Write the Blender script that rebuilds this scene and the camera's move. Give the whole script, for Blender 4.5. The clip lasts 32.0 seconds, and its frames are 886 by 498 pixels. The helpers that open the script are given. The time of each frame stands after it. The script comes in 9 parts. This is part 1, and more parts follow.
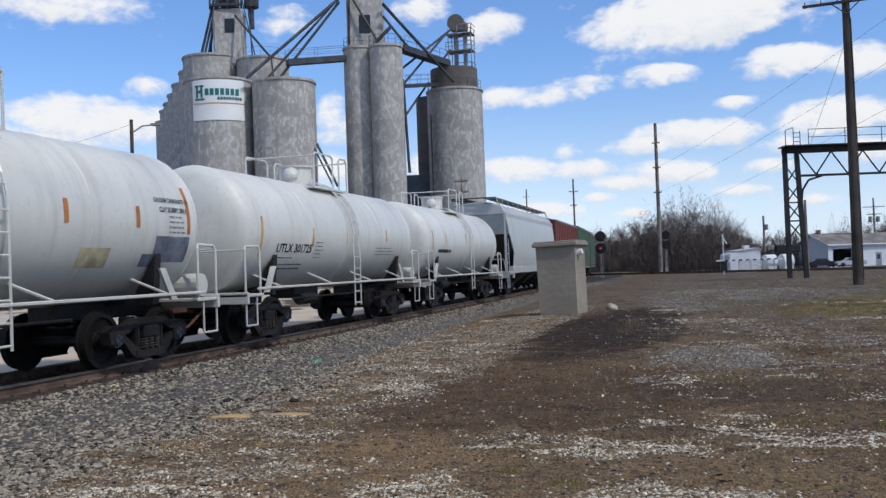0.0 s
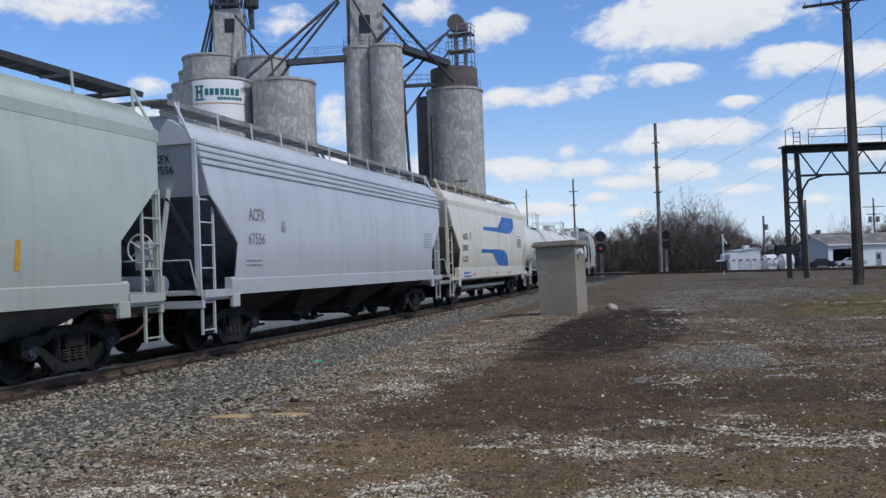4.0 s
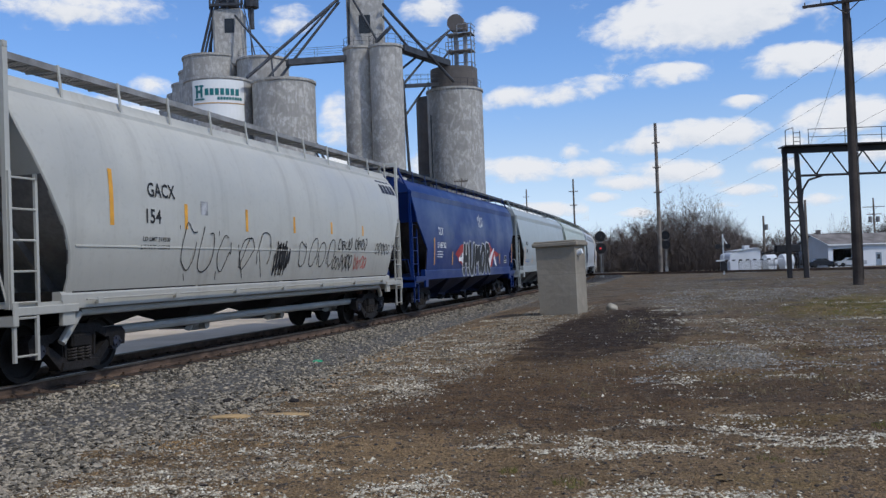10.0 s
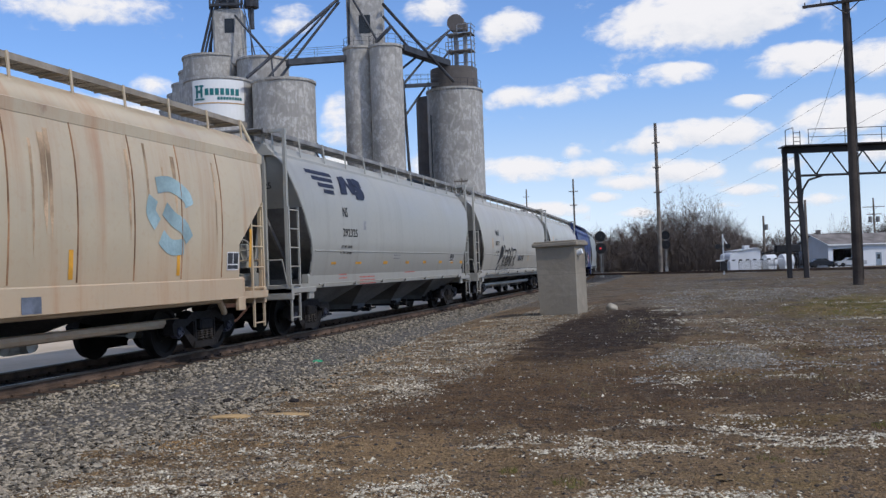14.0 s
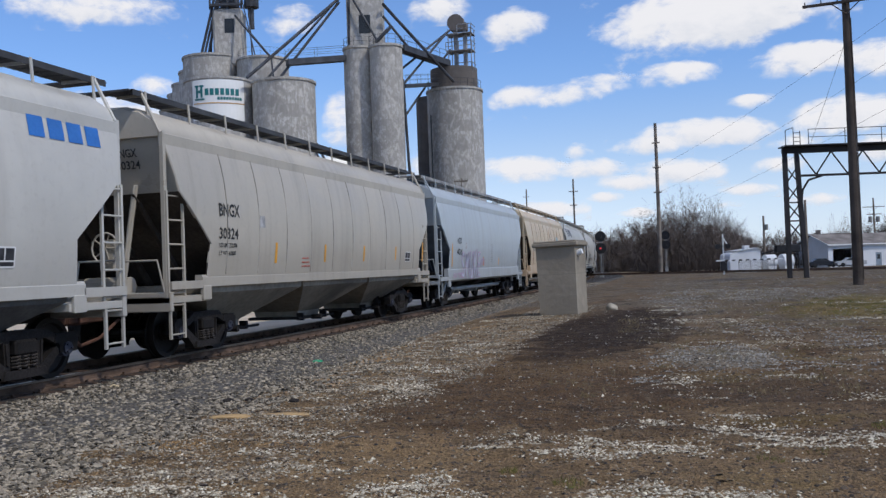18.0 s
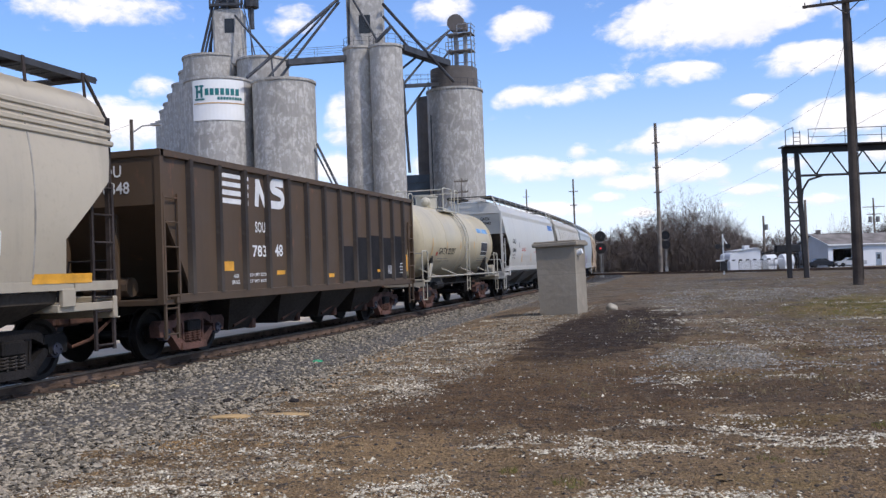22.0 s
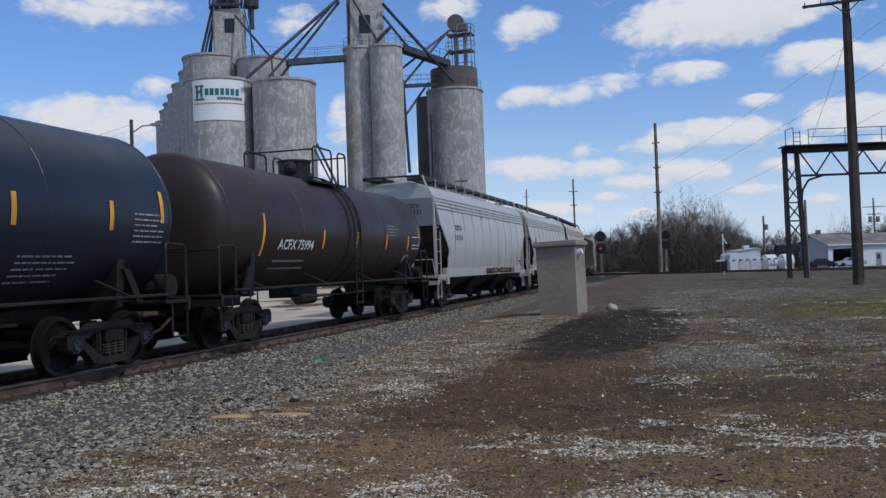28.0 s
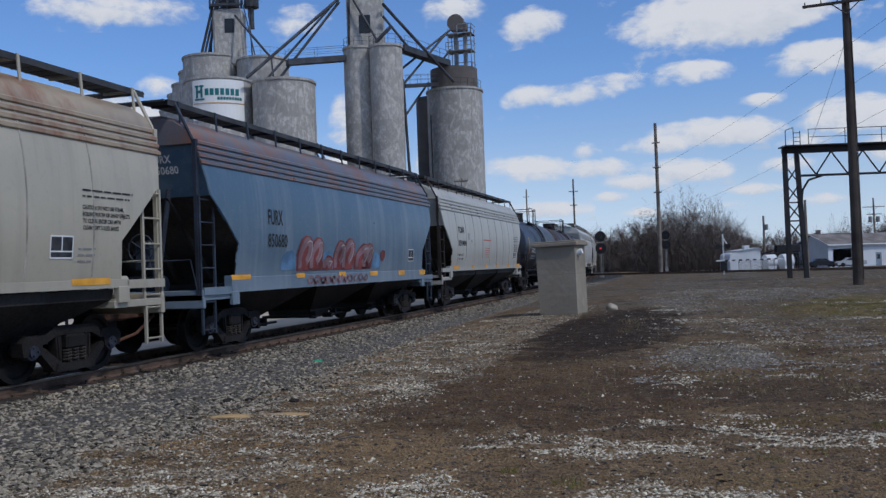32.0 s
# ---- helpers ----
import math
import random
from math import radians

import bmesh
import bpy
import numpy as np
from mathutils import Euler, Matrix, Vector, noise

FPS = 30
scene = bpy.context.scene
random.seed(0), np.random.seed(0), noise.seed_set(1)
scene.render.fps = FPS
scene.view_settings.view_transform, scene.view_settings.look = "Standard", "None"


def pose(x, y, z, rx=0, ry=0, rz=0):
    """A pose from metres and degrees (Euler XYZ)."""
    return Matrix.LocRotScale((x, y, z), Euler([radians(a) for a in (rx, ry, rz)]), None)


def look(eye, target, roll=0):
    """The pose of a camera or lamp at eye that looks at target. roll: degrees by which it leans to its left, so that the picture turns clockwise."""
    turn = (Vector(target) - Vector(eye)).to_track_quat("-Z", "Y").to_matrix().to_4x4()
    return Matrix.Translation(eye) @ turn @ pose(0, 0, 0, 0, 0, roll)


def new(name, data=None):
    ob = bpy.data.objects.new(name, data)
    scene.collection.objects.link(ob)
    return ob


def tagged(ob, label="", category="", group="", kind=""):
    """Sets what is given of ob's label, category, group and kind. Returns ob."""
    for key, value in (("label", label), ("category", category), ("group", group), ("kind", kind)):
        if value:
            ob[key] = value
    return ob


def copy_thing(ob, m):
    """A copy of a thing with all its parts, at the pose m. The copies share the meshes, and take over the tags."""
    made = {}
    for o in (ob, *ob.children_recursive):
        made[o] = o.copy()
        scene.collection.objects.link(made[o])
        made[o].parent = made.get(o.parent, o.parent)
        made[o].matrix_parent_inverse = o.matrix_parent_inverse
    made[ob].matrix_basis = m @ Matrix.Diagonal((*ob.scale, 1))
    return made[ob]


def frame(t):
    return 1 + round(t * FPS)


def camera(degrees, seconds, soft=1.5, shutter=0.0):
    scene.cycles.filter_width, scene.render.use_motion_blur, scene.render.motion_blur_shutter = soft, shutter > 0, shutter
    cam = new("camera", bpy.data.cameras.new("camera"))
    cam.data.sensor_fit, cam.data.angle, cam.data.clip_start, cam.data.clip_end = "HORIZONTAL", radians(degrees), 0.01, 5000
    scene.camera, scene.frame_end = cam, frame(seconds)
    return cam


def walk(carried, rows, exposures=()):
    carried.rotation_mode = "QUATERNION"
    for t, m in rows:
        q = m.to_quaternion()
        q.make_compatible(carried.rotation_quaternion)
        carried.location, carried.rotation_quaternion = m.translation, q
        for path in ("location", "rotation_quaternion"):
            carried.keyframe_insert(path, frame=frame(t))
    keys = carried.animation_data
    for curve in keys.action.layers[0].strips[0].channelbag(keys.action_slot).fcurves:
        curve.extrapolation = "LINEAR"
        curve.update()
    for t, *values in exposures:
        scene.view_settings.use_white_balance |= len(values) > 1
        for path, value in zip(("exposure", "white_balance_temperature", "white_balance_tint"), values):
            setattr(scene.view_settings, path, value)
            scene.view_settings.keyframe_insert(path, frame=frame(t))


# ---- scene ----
# ---- camera: it stands still on the gravel beside the line ----
cam = camera(51.65, 32.0, soft=1.4)
EYE = (0.0, 0.0, 1.68)
VIEW = look(EYE, (-27.164, 96.272, 1.68 + 2.087), roll=-2.1)
walk(cam, [(0.0, VIEW), (32.0, VIEW)], exposures=[(0.0, -0.15, 6350, 10), (7.0, -0.37, 6100, 10), (9.5, -0.3, 6150, 10), (13.0, -0.15, 6400, 12), (18.4, -0.22, 6350, 12), (20.0, 0.03, 6500, 14), (21.2, 0.14, 6500, 15), (23.2, 0.12, 6500, 15), (24.2, 0.0, 6450, 13), (26.0, -0.18, 6300, 12), (28.0, -0.46, 6100, 11), (32.0, -0.58, 6000, 11)])

# ---- sky and sun ----
SUN_UP, SUN_TURN = radians(51), radians(114)
world = bpy.data.worlds.new("sky")
scene.world = world
world.use_nodes = True
wn = world.node_tree.nodes
sky = wn.new("ShaderNodeTexSky")
sky.sky_type = "NISHITA"
sky.sun_disc = False
sky.sun_elevation, sky.sun_rotation = SUN_UP, SUN_TURN
sky.air_density, sky.dust_density, sky.ozone_density = 1.0, 0.3, 4.0
deep = wn.new("ShaderNodeHueSaturation")
deep.inputs["Saturation"].default_value = 1.03
world.node_tree.links.new(sky.outputs[0], deep.inputs["Color"])
tint = wn.new("ShaderNodeMix")
tint.data_type, tint.blend_type = "RGBA", "MULTIPLY"
tint.inputs[0].default_value, tint.inputs[7].default_value = 1.0, (0.785, 1.0, 1.26, 1.0)
world.node_tree.links.new(deep.outputs[0], tint.inputs[6])
# the air pales towards the horizon
grey = wn.new("ShaderNodeRGBToBW")
pale = wn.new("ShaderNodeMix")
pale.data_type, pale.blend_type = "RGBA", "MULTIPLY"
pale.inputs[0].default_value, pale.inputs[7].default_value = 1.0, (1.02, 1.12, 1.28, 1.0)
world.node_tree.links.new(tint.outputs[2], grey.inputs[0])
world.node_tree.links.new(grey.outputs[0], pale.inputs[6])
way = wn.new("ShaderNodeSeparateXYZ")
world.node_tree.links.new(wn.new("ShaderNodeTexCoord").outputs["Generated"], way.inputs[0])
height = wn.new("ShaderNodeMapRange")
height.interpolation_type = "SMOOTHSTEP"
height.inputs[1].default_value, height.inputs[2].default_value, height.inputs[3].default_value, height.inputs[4].default_value = 0.0, 0.24, 0.72, 0.12
world.node_tree.links.new(way.outputs[2], height.inputs[0])
haze = wn.new("ShaderNodeMix")
haze.data_type = "RGBA"
world.node_tree.links.new(height.outputs[0], haze.inputs[0])
world.node_tree.links.new(tint.outputs[2], haze.inputs[6])
world.node_tree.links.new(pale.outputs[2], haze.inputs[7])
world.node_tree.links.new(haze.outputs[2], wn["Background"].inputs[0])
wn["Background"].inputs[1].default_value = 0.15
sun = new("sun", bpy.data.lights.new("sun", "SUN"))
sun.data.energy, sun.data.angle, sun.data.color = 2.6, radians(0.8), (1.0, 0.937, 0.828)
sun.matrix_world = look((60 * math.cos(SUN_UP) * math.sin(SUN_TURN), 60 * math.cos(SUN_UP) * math.cos(SUN_TURN), 60 * math.sin(SUN_UP)), (0, 0, 0))

# ---- plan ----
TRACK_X, RAIL_Z = -10.30, 0.24      # straight track along +y, top of rail
BEND_Y, BEND_R = 45.0, 628.0        # then it bends away to -x
SPEED = 11.09                       # metres a second, towards +y


def smooth(a, b, x):
    x = min(1.0, max(0.0, (x - a) / (b - a)))
    return x * x * (3 - 2 * x)


def ground_z(x, y):
    return (0.34 * smooth(8, 50, y) * smooth(-8.5, -2.5, x) - 0.85 * smooth(4, 34, y + 0.82 * x - 85.0) * smooth(-12, 0, x)
            + 0.09 * noise.noise((x * 0.45, y * 0.3, 5.5)) * smooth(28, 42, y) * smooth(95, 70, y) * smooth(5, 8, abs(x - TRACK_X))
            + 0.05 * smooth(5, 8, abs(x - TRACK_X)) * noise.noise((x * 0.35, y * 0.35, 0.3)) * smooth(300, 60, abs(y))
            + 0.025 * noise.noise((x * 1.3, y * 1.3, 2.3)) * smooth(4, 6, abs(x - TRACK_X)) * smooth(90, 40, abs(y))
            + (0.026 * noise.noise((x * 3.1, y * 4.3, 4.1)) + 0.03 * noise.noise((x * 0.8, y * 2.6, 9.1)) + 0.02 * noise.noise((x * 1.9, y * 2.2, 6.4)) if abs(x + 1) < 10 and y < 30 and abs(x - TRACK_X) > 4.5 else 0.0))


def on_track(s):
    """Place and heading (degrees, left of +y) at s metres along the track."""
    if s <= BEND_Y:
        return Vector((TRACK_X, s, RAIL_Z)), 0.0
    a = (s - BEND_Y) / BEND_R
    return Vector((TRACK_X - BEND_R * (1 - math.cos(a)), BEND_Y + BEND_R * math.sin(a), RAIL_Z)), math.degrees(a)


# ---- materials ----
def nodes_of(name):
    m = bpy.data.materials.new(name)
    m.use_nodes = True
    nt = m.node_tree
    return m, nt, nt.nodes["Principled BSDF"]


class Graph:
    """A small shorthand for wiring shader nodes."""

    def __init__(self, nt):
        self.nt = nt
        self.co = nt.nodes.new("ShaderNodeTexCoord").outputs["Object"]

    def put(self, socket, value):
        if hasattr(value, "is_output"):
            self.nt.links.new(value, socket)
        elif isinstance(value, (tuple, list)) and len(value) == 3 and len(socket.default_value) == 4:
            socket.default_value = (*value, 1)
        else:
            socket.default_value = value

    def scaled(self, sx, sy, sz, off=(0, 0, 0)):
        n = self.nt.nodes.new("ShaderNodeMapping")
        self.put(n.inputs["Vector"], self.co)
        n.inputs["Scale"].default_value = (sx, sy, sz)
        n.inputs["Location"].default_value = off
        return n.outputs[0]

    def noise(self, scale, detail=4, rough=0.55, vector=None, warp=0.0):
        n = self.nt.nodes.new("ShaderNodeTexNoise")
        self.put(n.inputs["Vector"], vector or self.co)
        n.inputs["Scale"].default_value, n.inputs["Detail"].default_value, n.inputs["Roughness"].default_value = scale, detail, rough
        n.inputs["Distortion"].default_value = warp
        return n.outputs[0]

    def cells(self, scale, vector=None, feature="F1", out=0):
        n = self.nt.nodes.new("ShaderNodeTexVoronoi")
        n.feature = feature
        self.put(n.inputs["Vector"], vector or self.co)
        n.inputs["Scale"].default_value = scale
        return n.outputs[out]

    def ramp(self, value, lo, hi, a=0.0, b=1.0):
        n = self.nt.nodes.new("ShaderNodeMapRange")
        n.interpolation_type = "SMOOTHSTEP"
        self.put(n.inputs[0], value)
        n.inputs[1].default_value, n.inputs[2].default_value, n.inputs[3].default_value, n.inputs[4].default_value = lo, hi, a, b
        return n.outputs[0]

    def math(self, op, a, b=0.0):
        n = self.nt.nodes.new("ShaderNodeMath")
        n.operation = op
        self.put(n.inputs[0], a)
        self.put(n.inputs[1], b)
        return n.outputs[0]

    def mix(self, fac, a, b, kind="MIX"):
        n = self.nt.nodes.new("ShaderNodeMix")
        n.data_type, n.blend_type = "RGBA", kind
        self.put(n.inputs[0], fac)
        self.put(n.inputs[6], a)
        self.put(n.inputs[7], b)
        return n.outputs[2]

    def split(self):
        n = self.nt.nodes.new("ShaderNodeSeparateXYZ")
        self.put(n.inputs[0], self.co)
        return n.outputs

    def bump(self, height, strength, distance=0.02):
        n = self.nt.nodes.new("ShaderNodeBump")
        n.inputs["Strength"].default_value, n.inputs["Distance"].default_value = strength, distance
        self.put(n.inputs["Height"], height)
        return n.outputs[0]

    def random(self):
        return self.nt.nodes.new("ShaderNodeObjectInfo").outputs["Random"]

    def island(self):
        return self.nt.nodes.new("ShaderNodeNewGeometry").outputs["Random Per Island"]


def plain(name, colour, rough=0.6, metal=0.0, vary=0.15, scale=6.0, bump=0.15):
    """A surface with grain and stains at two scales."""
    m, nt, b = nodes_of(name)
    b.inputs["Specular IOR Level"].default_value = 0.3
    g = Graph(nt)
    big, fine = g.noise(scale * 0.25, 5), g.noise(scale * 5, 4)
    dark = tuple(c * (1 - 1.6 * vary) for c in colour)
    light = tuple(min(1, c * (1 + vary)) for c in colour)
    c = g.mix(g.ramp(big, 0.3, 0.7), dark, light)
    c = g.mix(g.ramp(fine, 0.35, 0.75, 0, vary), c, tuple(x * 0.5 for x in colour))
    g.put(b.inputs["Base Color"], c)
    g.put(b.inputs["Roughness"], g.ramp(fine, 0.2, 0.8, max(0.05, rough - 0.12), min(1, rough + 0.12)))
    b.inputs["Metallic"].default_value = metal
    if bump:
        g.put(b.inputs["Normal"], g.bump(fine, bump))
    return m


def car_paint(name, colour, dirt=0.35, rust=0.0, rough=0.34, grime=(0.16, 0.13, 0.10), low=0.35, seed=0.0):
    """Weathered paint of a freight car: streaks, a dirtier foot, rust blooms."""
    m, nt, b = nodes_of(name)
    colour = (0.765 * colour[0], 0.735 * colour[1], 0.68 * colour[2])
    b.inputs["Specular IOR Level"].default_value = 0.42
    g = Graph(nt)
    x, y, z = g.split()
    streak = g.noise(1.0, 6, 0.6, g.scaled(0.4, 2.6, 0.22, (seed, seed, 0)))
    cloud = g.noise(0.55, 6, 0.6, g.scaled(1, 1, 1.4, (seed * 3, 0, seed)))
    fine = g.noise(9.0, 5, 0.6)
    c = g.mix(g.ramp(cloud, 0.3, 0.75), tuple(k * 0.9 for k in colour), tuple(min(1, k * 1.05) for k in colour))
    c = g.mix(g.math("MULTIPLY", g.ramp(streak, 0.46, 0.78), dirt), c, grime)
    splash = g.math("MULTIPLY", g.ramp(z, 2.3, 1.0), g.ramp(cloud, 0.2, 0.7, 0.3, 1.0))
    c = g.mix(g.math("MULTIPLY", splash, low), c, tuple(k * 1.1 for k in grime))
    c = g.mix(g.math("MULTIPLY", g.ramp(fine, 0.5, 0.8), 0.10 + 0.2 * dirt), c, grime)
    if rust:
        bloom = g.noise(1.5, 8, 0.68, g.scaled(0.7, 1.0, 0.45, (seed + 7, 3, 1)))
        c = g.mix(g.ramp(bloom, 0.72 - 0.34 * rust, 0.86 - 0.22 * rust, 0, 0.85), c, (0.24, 0.10, 0.05))
    g.put(b.inputs["Base Color"], c)
    g.put(b.inputs["Roughness"], g.ramp(cloud, 0.2, 0.8, rough - 0.08, rough + 0.18))
    wave = g.noise(0.9, 2, 0.4, g.scaled(1, 1.2, 0.6))
    g.put(b.inputs["Normal"], g.bump(g.math("ADD", g.math("MULTIPLY", wave, 1.0), g.math("MULTIPLY", fine, 0.12)), 0.25, 0.03))
    return m


RUST_BLACK = plain("rusty_black_frame", (0.045, 0.034, 0.030), 0.75, 0.1, 0.4, 5)
STEEL = plain("dark_steel", (0.025, 0.023, 0.022), 0.6, 0.3, 0.3, 5)
TRUCK_STEEL = plain("truck_casting", (0.014, 0.012, 0.011), 0.75, 0.2, 0.4, 7, 0.4)
FRAME_STEEL = plain("side_frame_casting", (0.016, 0.0135, 0.0125), 0.8, 0.1, 0.45, 6, 0.5)
SPRING_STEEL = plain("spring_steel", (0.052, 0.045, 0.040), 0.7, 0.2, 0.35, 9, 0.2)
RUST_FRAME = plain("rust_red_casting", (0.105, 0.053, 0.040), 0.85, 0.0, 0.45, 6, 0.5)
CAP_STEEL = plain("bearing_cap_steel", (0.055, 0.06, 0.085), 0.45, 0.4, 0.3, 9)
# grime of the sloping end sheets, darkened further to paint in their shade
END_SHADE_GRIME = plain("end_grime", (0.055, 0.044, 0.036), 0.85, 0, 0.4, 3, 0.3)
SEAM = plain("seam_grime", (0.36, 0.335, 0.29), 0.7, 0, 0.3, 5, 0.2)
SEAM_RUST = plain("rust_streak", (0.36, 0.20, 0.105), 0.8, 0, 0.4, 5, 0.2)
RUSTY = plain("rusty_casting", (0.10, 0.05, 0.034), 0.85, 0.1, 0.4, 8, 0.5)
WHEEL_STEEL = plain("wheel_steel", (0.015, 0.013, 0.012), 0.6, 0.4, 0.3, 9)
RAIL_SHINE = plain("rail_head", (0.18, 0.155, 0.135), 0.35, 0.8, 0.2, 9)
RAIL_RUST = plain("rail_rust", (0.115, 0.075, 0.052), 0.9, 0.0, 0.35, 10, 0.4)
TIE_WOOD = plain("sleeper_wood", (0.085, 0.055, 0.038), 0.9, 0, 0.45, 12, 0.6)
GALV = plain("galvanised", (0.42, 0.43, 0.43), 0.5, 0.35, 0.15, 6)
WALKWAY = plain("walkway_grating", (0.07, 0.07, 0.072), 0.6, 0.4, 0.2, 8)
BLACK = plain("black_lettering", (0.03, 0.03, 0.03), 0.6, 0, 0.2, 8, 0)
WHITE = plain("white_lettering", (0.75, 0.75, 0.73), 0.6, 0, 0.1, 8, 0)
ORANGE = plain("reflector_orange", (0.75, 0.36, 0.04), 0.45, 0, 0.15, 10, 0)
RED_TEXT = plain("red_lettering", (0.55, 0.10, 0.07), 0.6, 0, 0.2, 8, 0)
GREY_LIGHT = plain("pale_lettering", (0.35, 0.35, 0.35), 0.7, 0, 0.2, 8, 0)
PANEL = plain("data_panel_grey", (0.16, 0.18, 0.22), 0.6, 0, 0.3, 12, 0)
PANEL_TAN = plain("faded_panel", (0.48, 0.42, 0.26), 0.7, 0, 0.25, 12, 0)
PANEL_LINE = plain("stencil_box_grey", (0.40, 0.40, 0.40), 0.7, 0, 0.3, 20, 0)
PANEL_LINE_W = plain("stencil_box_pale", (0.30, 0.30, 0.30), 0.7, 0, 0.5, 30, 0)
PANEL_BW = plain("data_panel_black", (0.05, 0.05, 0.055), 0.6, 0, 0.4, 20, 0)
MARK_BLUE = plain("mark_blue", (0.03, 0.14, 0.42), 0.5, 0, 0.15, 6, 0)
MARK_PALEBLUE = plain("mark_pale_blue", (0.16, 0.33, 0.55), 0.6, 0, 0.25, 6, 0)
MARK_RED = plain("mark_red", (0.38, 0.03, 0.025), 0.5, 0, 0.25, 4, 0)
PALE_TEAL = plain("pale_teal_mark", (0.36, 0.50, 0.52), 0.7, 0, 0.25, 4, 0)
NAVY = plain("navy_mark", (0.018, 0.018, 0.035), 0.5, 0, 0.15, 8, 0)
SPRAY_WHITE = plain("white_spray", (0.50, 0.51, 0.50), 0.6, 0, 0.2, 6, 0)
PINK = plain("pink_spray", (0.55, 0.36, 0.50), 0.6, 0, 0.2, 6, 0)
PINK_RED = plain("pink_red_spray", (0.50, 0.17, 0.15), 0.6, 0, 0.25, 6, 0)
BURNT = plain("burnt_orange_mark", (0.45, 0.17, 0.05), 0.6, 0, 0.2, 8, 0)
FADED_ORANGE = plain("faded_orange_mark", (0.62, 0.40, 0.18), 0.6, 0, 0.25, 8, 0)
PALE_GREY = plain("pale_grey_spray", (0.36, 0.36, 0.34), 0.6, 0, 0.2, 6, 0)
SKY_PATCH = plain("pale_blue_spray", (0.42, 0.46, 0.54), 0.6, 0, 0.2, 5, 0)
GREY_TEXT = plain("faded_lettering", (0.25, 0.25, 0.25), 0.7, 0, 0.2, 8, 0)


# ---- mesh helpers ----
def part(name, bm, material, parent=None, label=""):
    me = bpy.data.meshes.new(name)
    bm.to_mesh(me)
    bm.free()
    me.materials.append(material)
    ob = new(name, me)
    ob.parent = parent
    if label:
        tagged(ob, label)
    return ob


def shaded(ob, degrees=35):
    """Smooth shading with sharp edges past an angle."""
    me = ob.data
    me.shade_smooth()
    bm = bmesh.new()
    bm.from_mesh(me)
    for e in bm.edges:
        if len(e.link_faces) == 2 and e.calc_face_angle(0) > radians(degrees):
            e.smooth = False
    bm.to_mesh(me)
    bm.free()
    return ob


def again(ob, parent, m):
    """The same part once more, on the same mesh, with its own parts."""
    got = copy_thing(ob, m)
    got.parent = parent
    return got


def empty(name, m=None):
    ob = new(name)
    ob.empty_display_size = 0.3
    if m is not None:
        ob.matrix_world = m
    return ob


def box(bm, x0, x1, y0, y1, z0, z1, bevel=0.0):
    vs = bmesh.ops.create_cube(bm, size=1.0)["verts"]
    for v in vs:
        v.co = Vector(((x0 + x1) / 2 + v.co.x * (x1 - x0), (y0 + y1) / 2 + v.co.y * (y1 - y0), (z0 + z1) / 2 + v.co.z * (z1 - z0)))
    if bevel:
        es = list({e for v in vs for e in v.link_edges})
        bmesh.ops.bevel(bm, geom=es, offset=bevel, segments=1, affect="EDGES")
    return vs


def rod(bm, p, q, r, n=6, r2=None, caps=True):
    """A round bar from p to q."""
    p, q = Vector(p), Vector(q)
    d = q - p
    m = Matrix.Translation((p + q) / 2) @ d.to_track_quat("Z", "Y").to_matrix().to_4x4()
    return bmesh.ops.create_cone(bm, cap_ends=caps, segments=n, radius1=r, radius2=r if r2 is None else r2, depth=d.length, matrix=m)["verts"]


def pipe(bm, pts, r, n=6):
    for a, b in zip(pts, pts[1:]):
        rod(bm, a, b, r, n)


def prism(bm, pts, axis, a, b):
    """A flat outline (pairs) pushed along an axis from a to b."""
    def at(p, k):
        return {"x": (k, p[0], p[1]), "y": (p[0], k, p[1]), "z": (p[0], p[1], k)}[axis]
    lo = [bm.verts.new(at(p, a)) for p in pts]
    hi = [bm.verts.new(at(p, b)) for p in pts]
    n = len(pts)
    made = [bm.faces.new(lo), bm.faces.new(hi)]
    for i in range(n):
        made.append(bm.faces.new((lo[i], lo[(i + 1) % n], hi[(i + 1) % n], hi[i])))
    bmesh.ops.recalc_face_normals(bm, faces=made)


def loft(bm, rings, close=True, cap=True):
    vs = [[bm.verts.new(p) for p in ring] for ring in rings]
    made = []
    for a, b in zip(vs, vs[1:]):
        n = len(a)
        for i in range(n if close else n - 1):
            made.append(bm.faces.new((a[i], a[(i + 1) % n], b[(i + 1) % n], b[i])))
    if cap:
        made += [bm.faces.new(vs[0]), bm.faces.new(vs[-1])]
    bmesh.ops.recalc_face_normals(bm, faces=made)
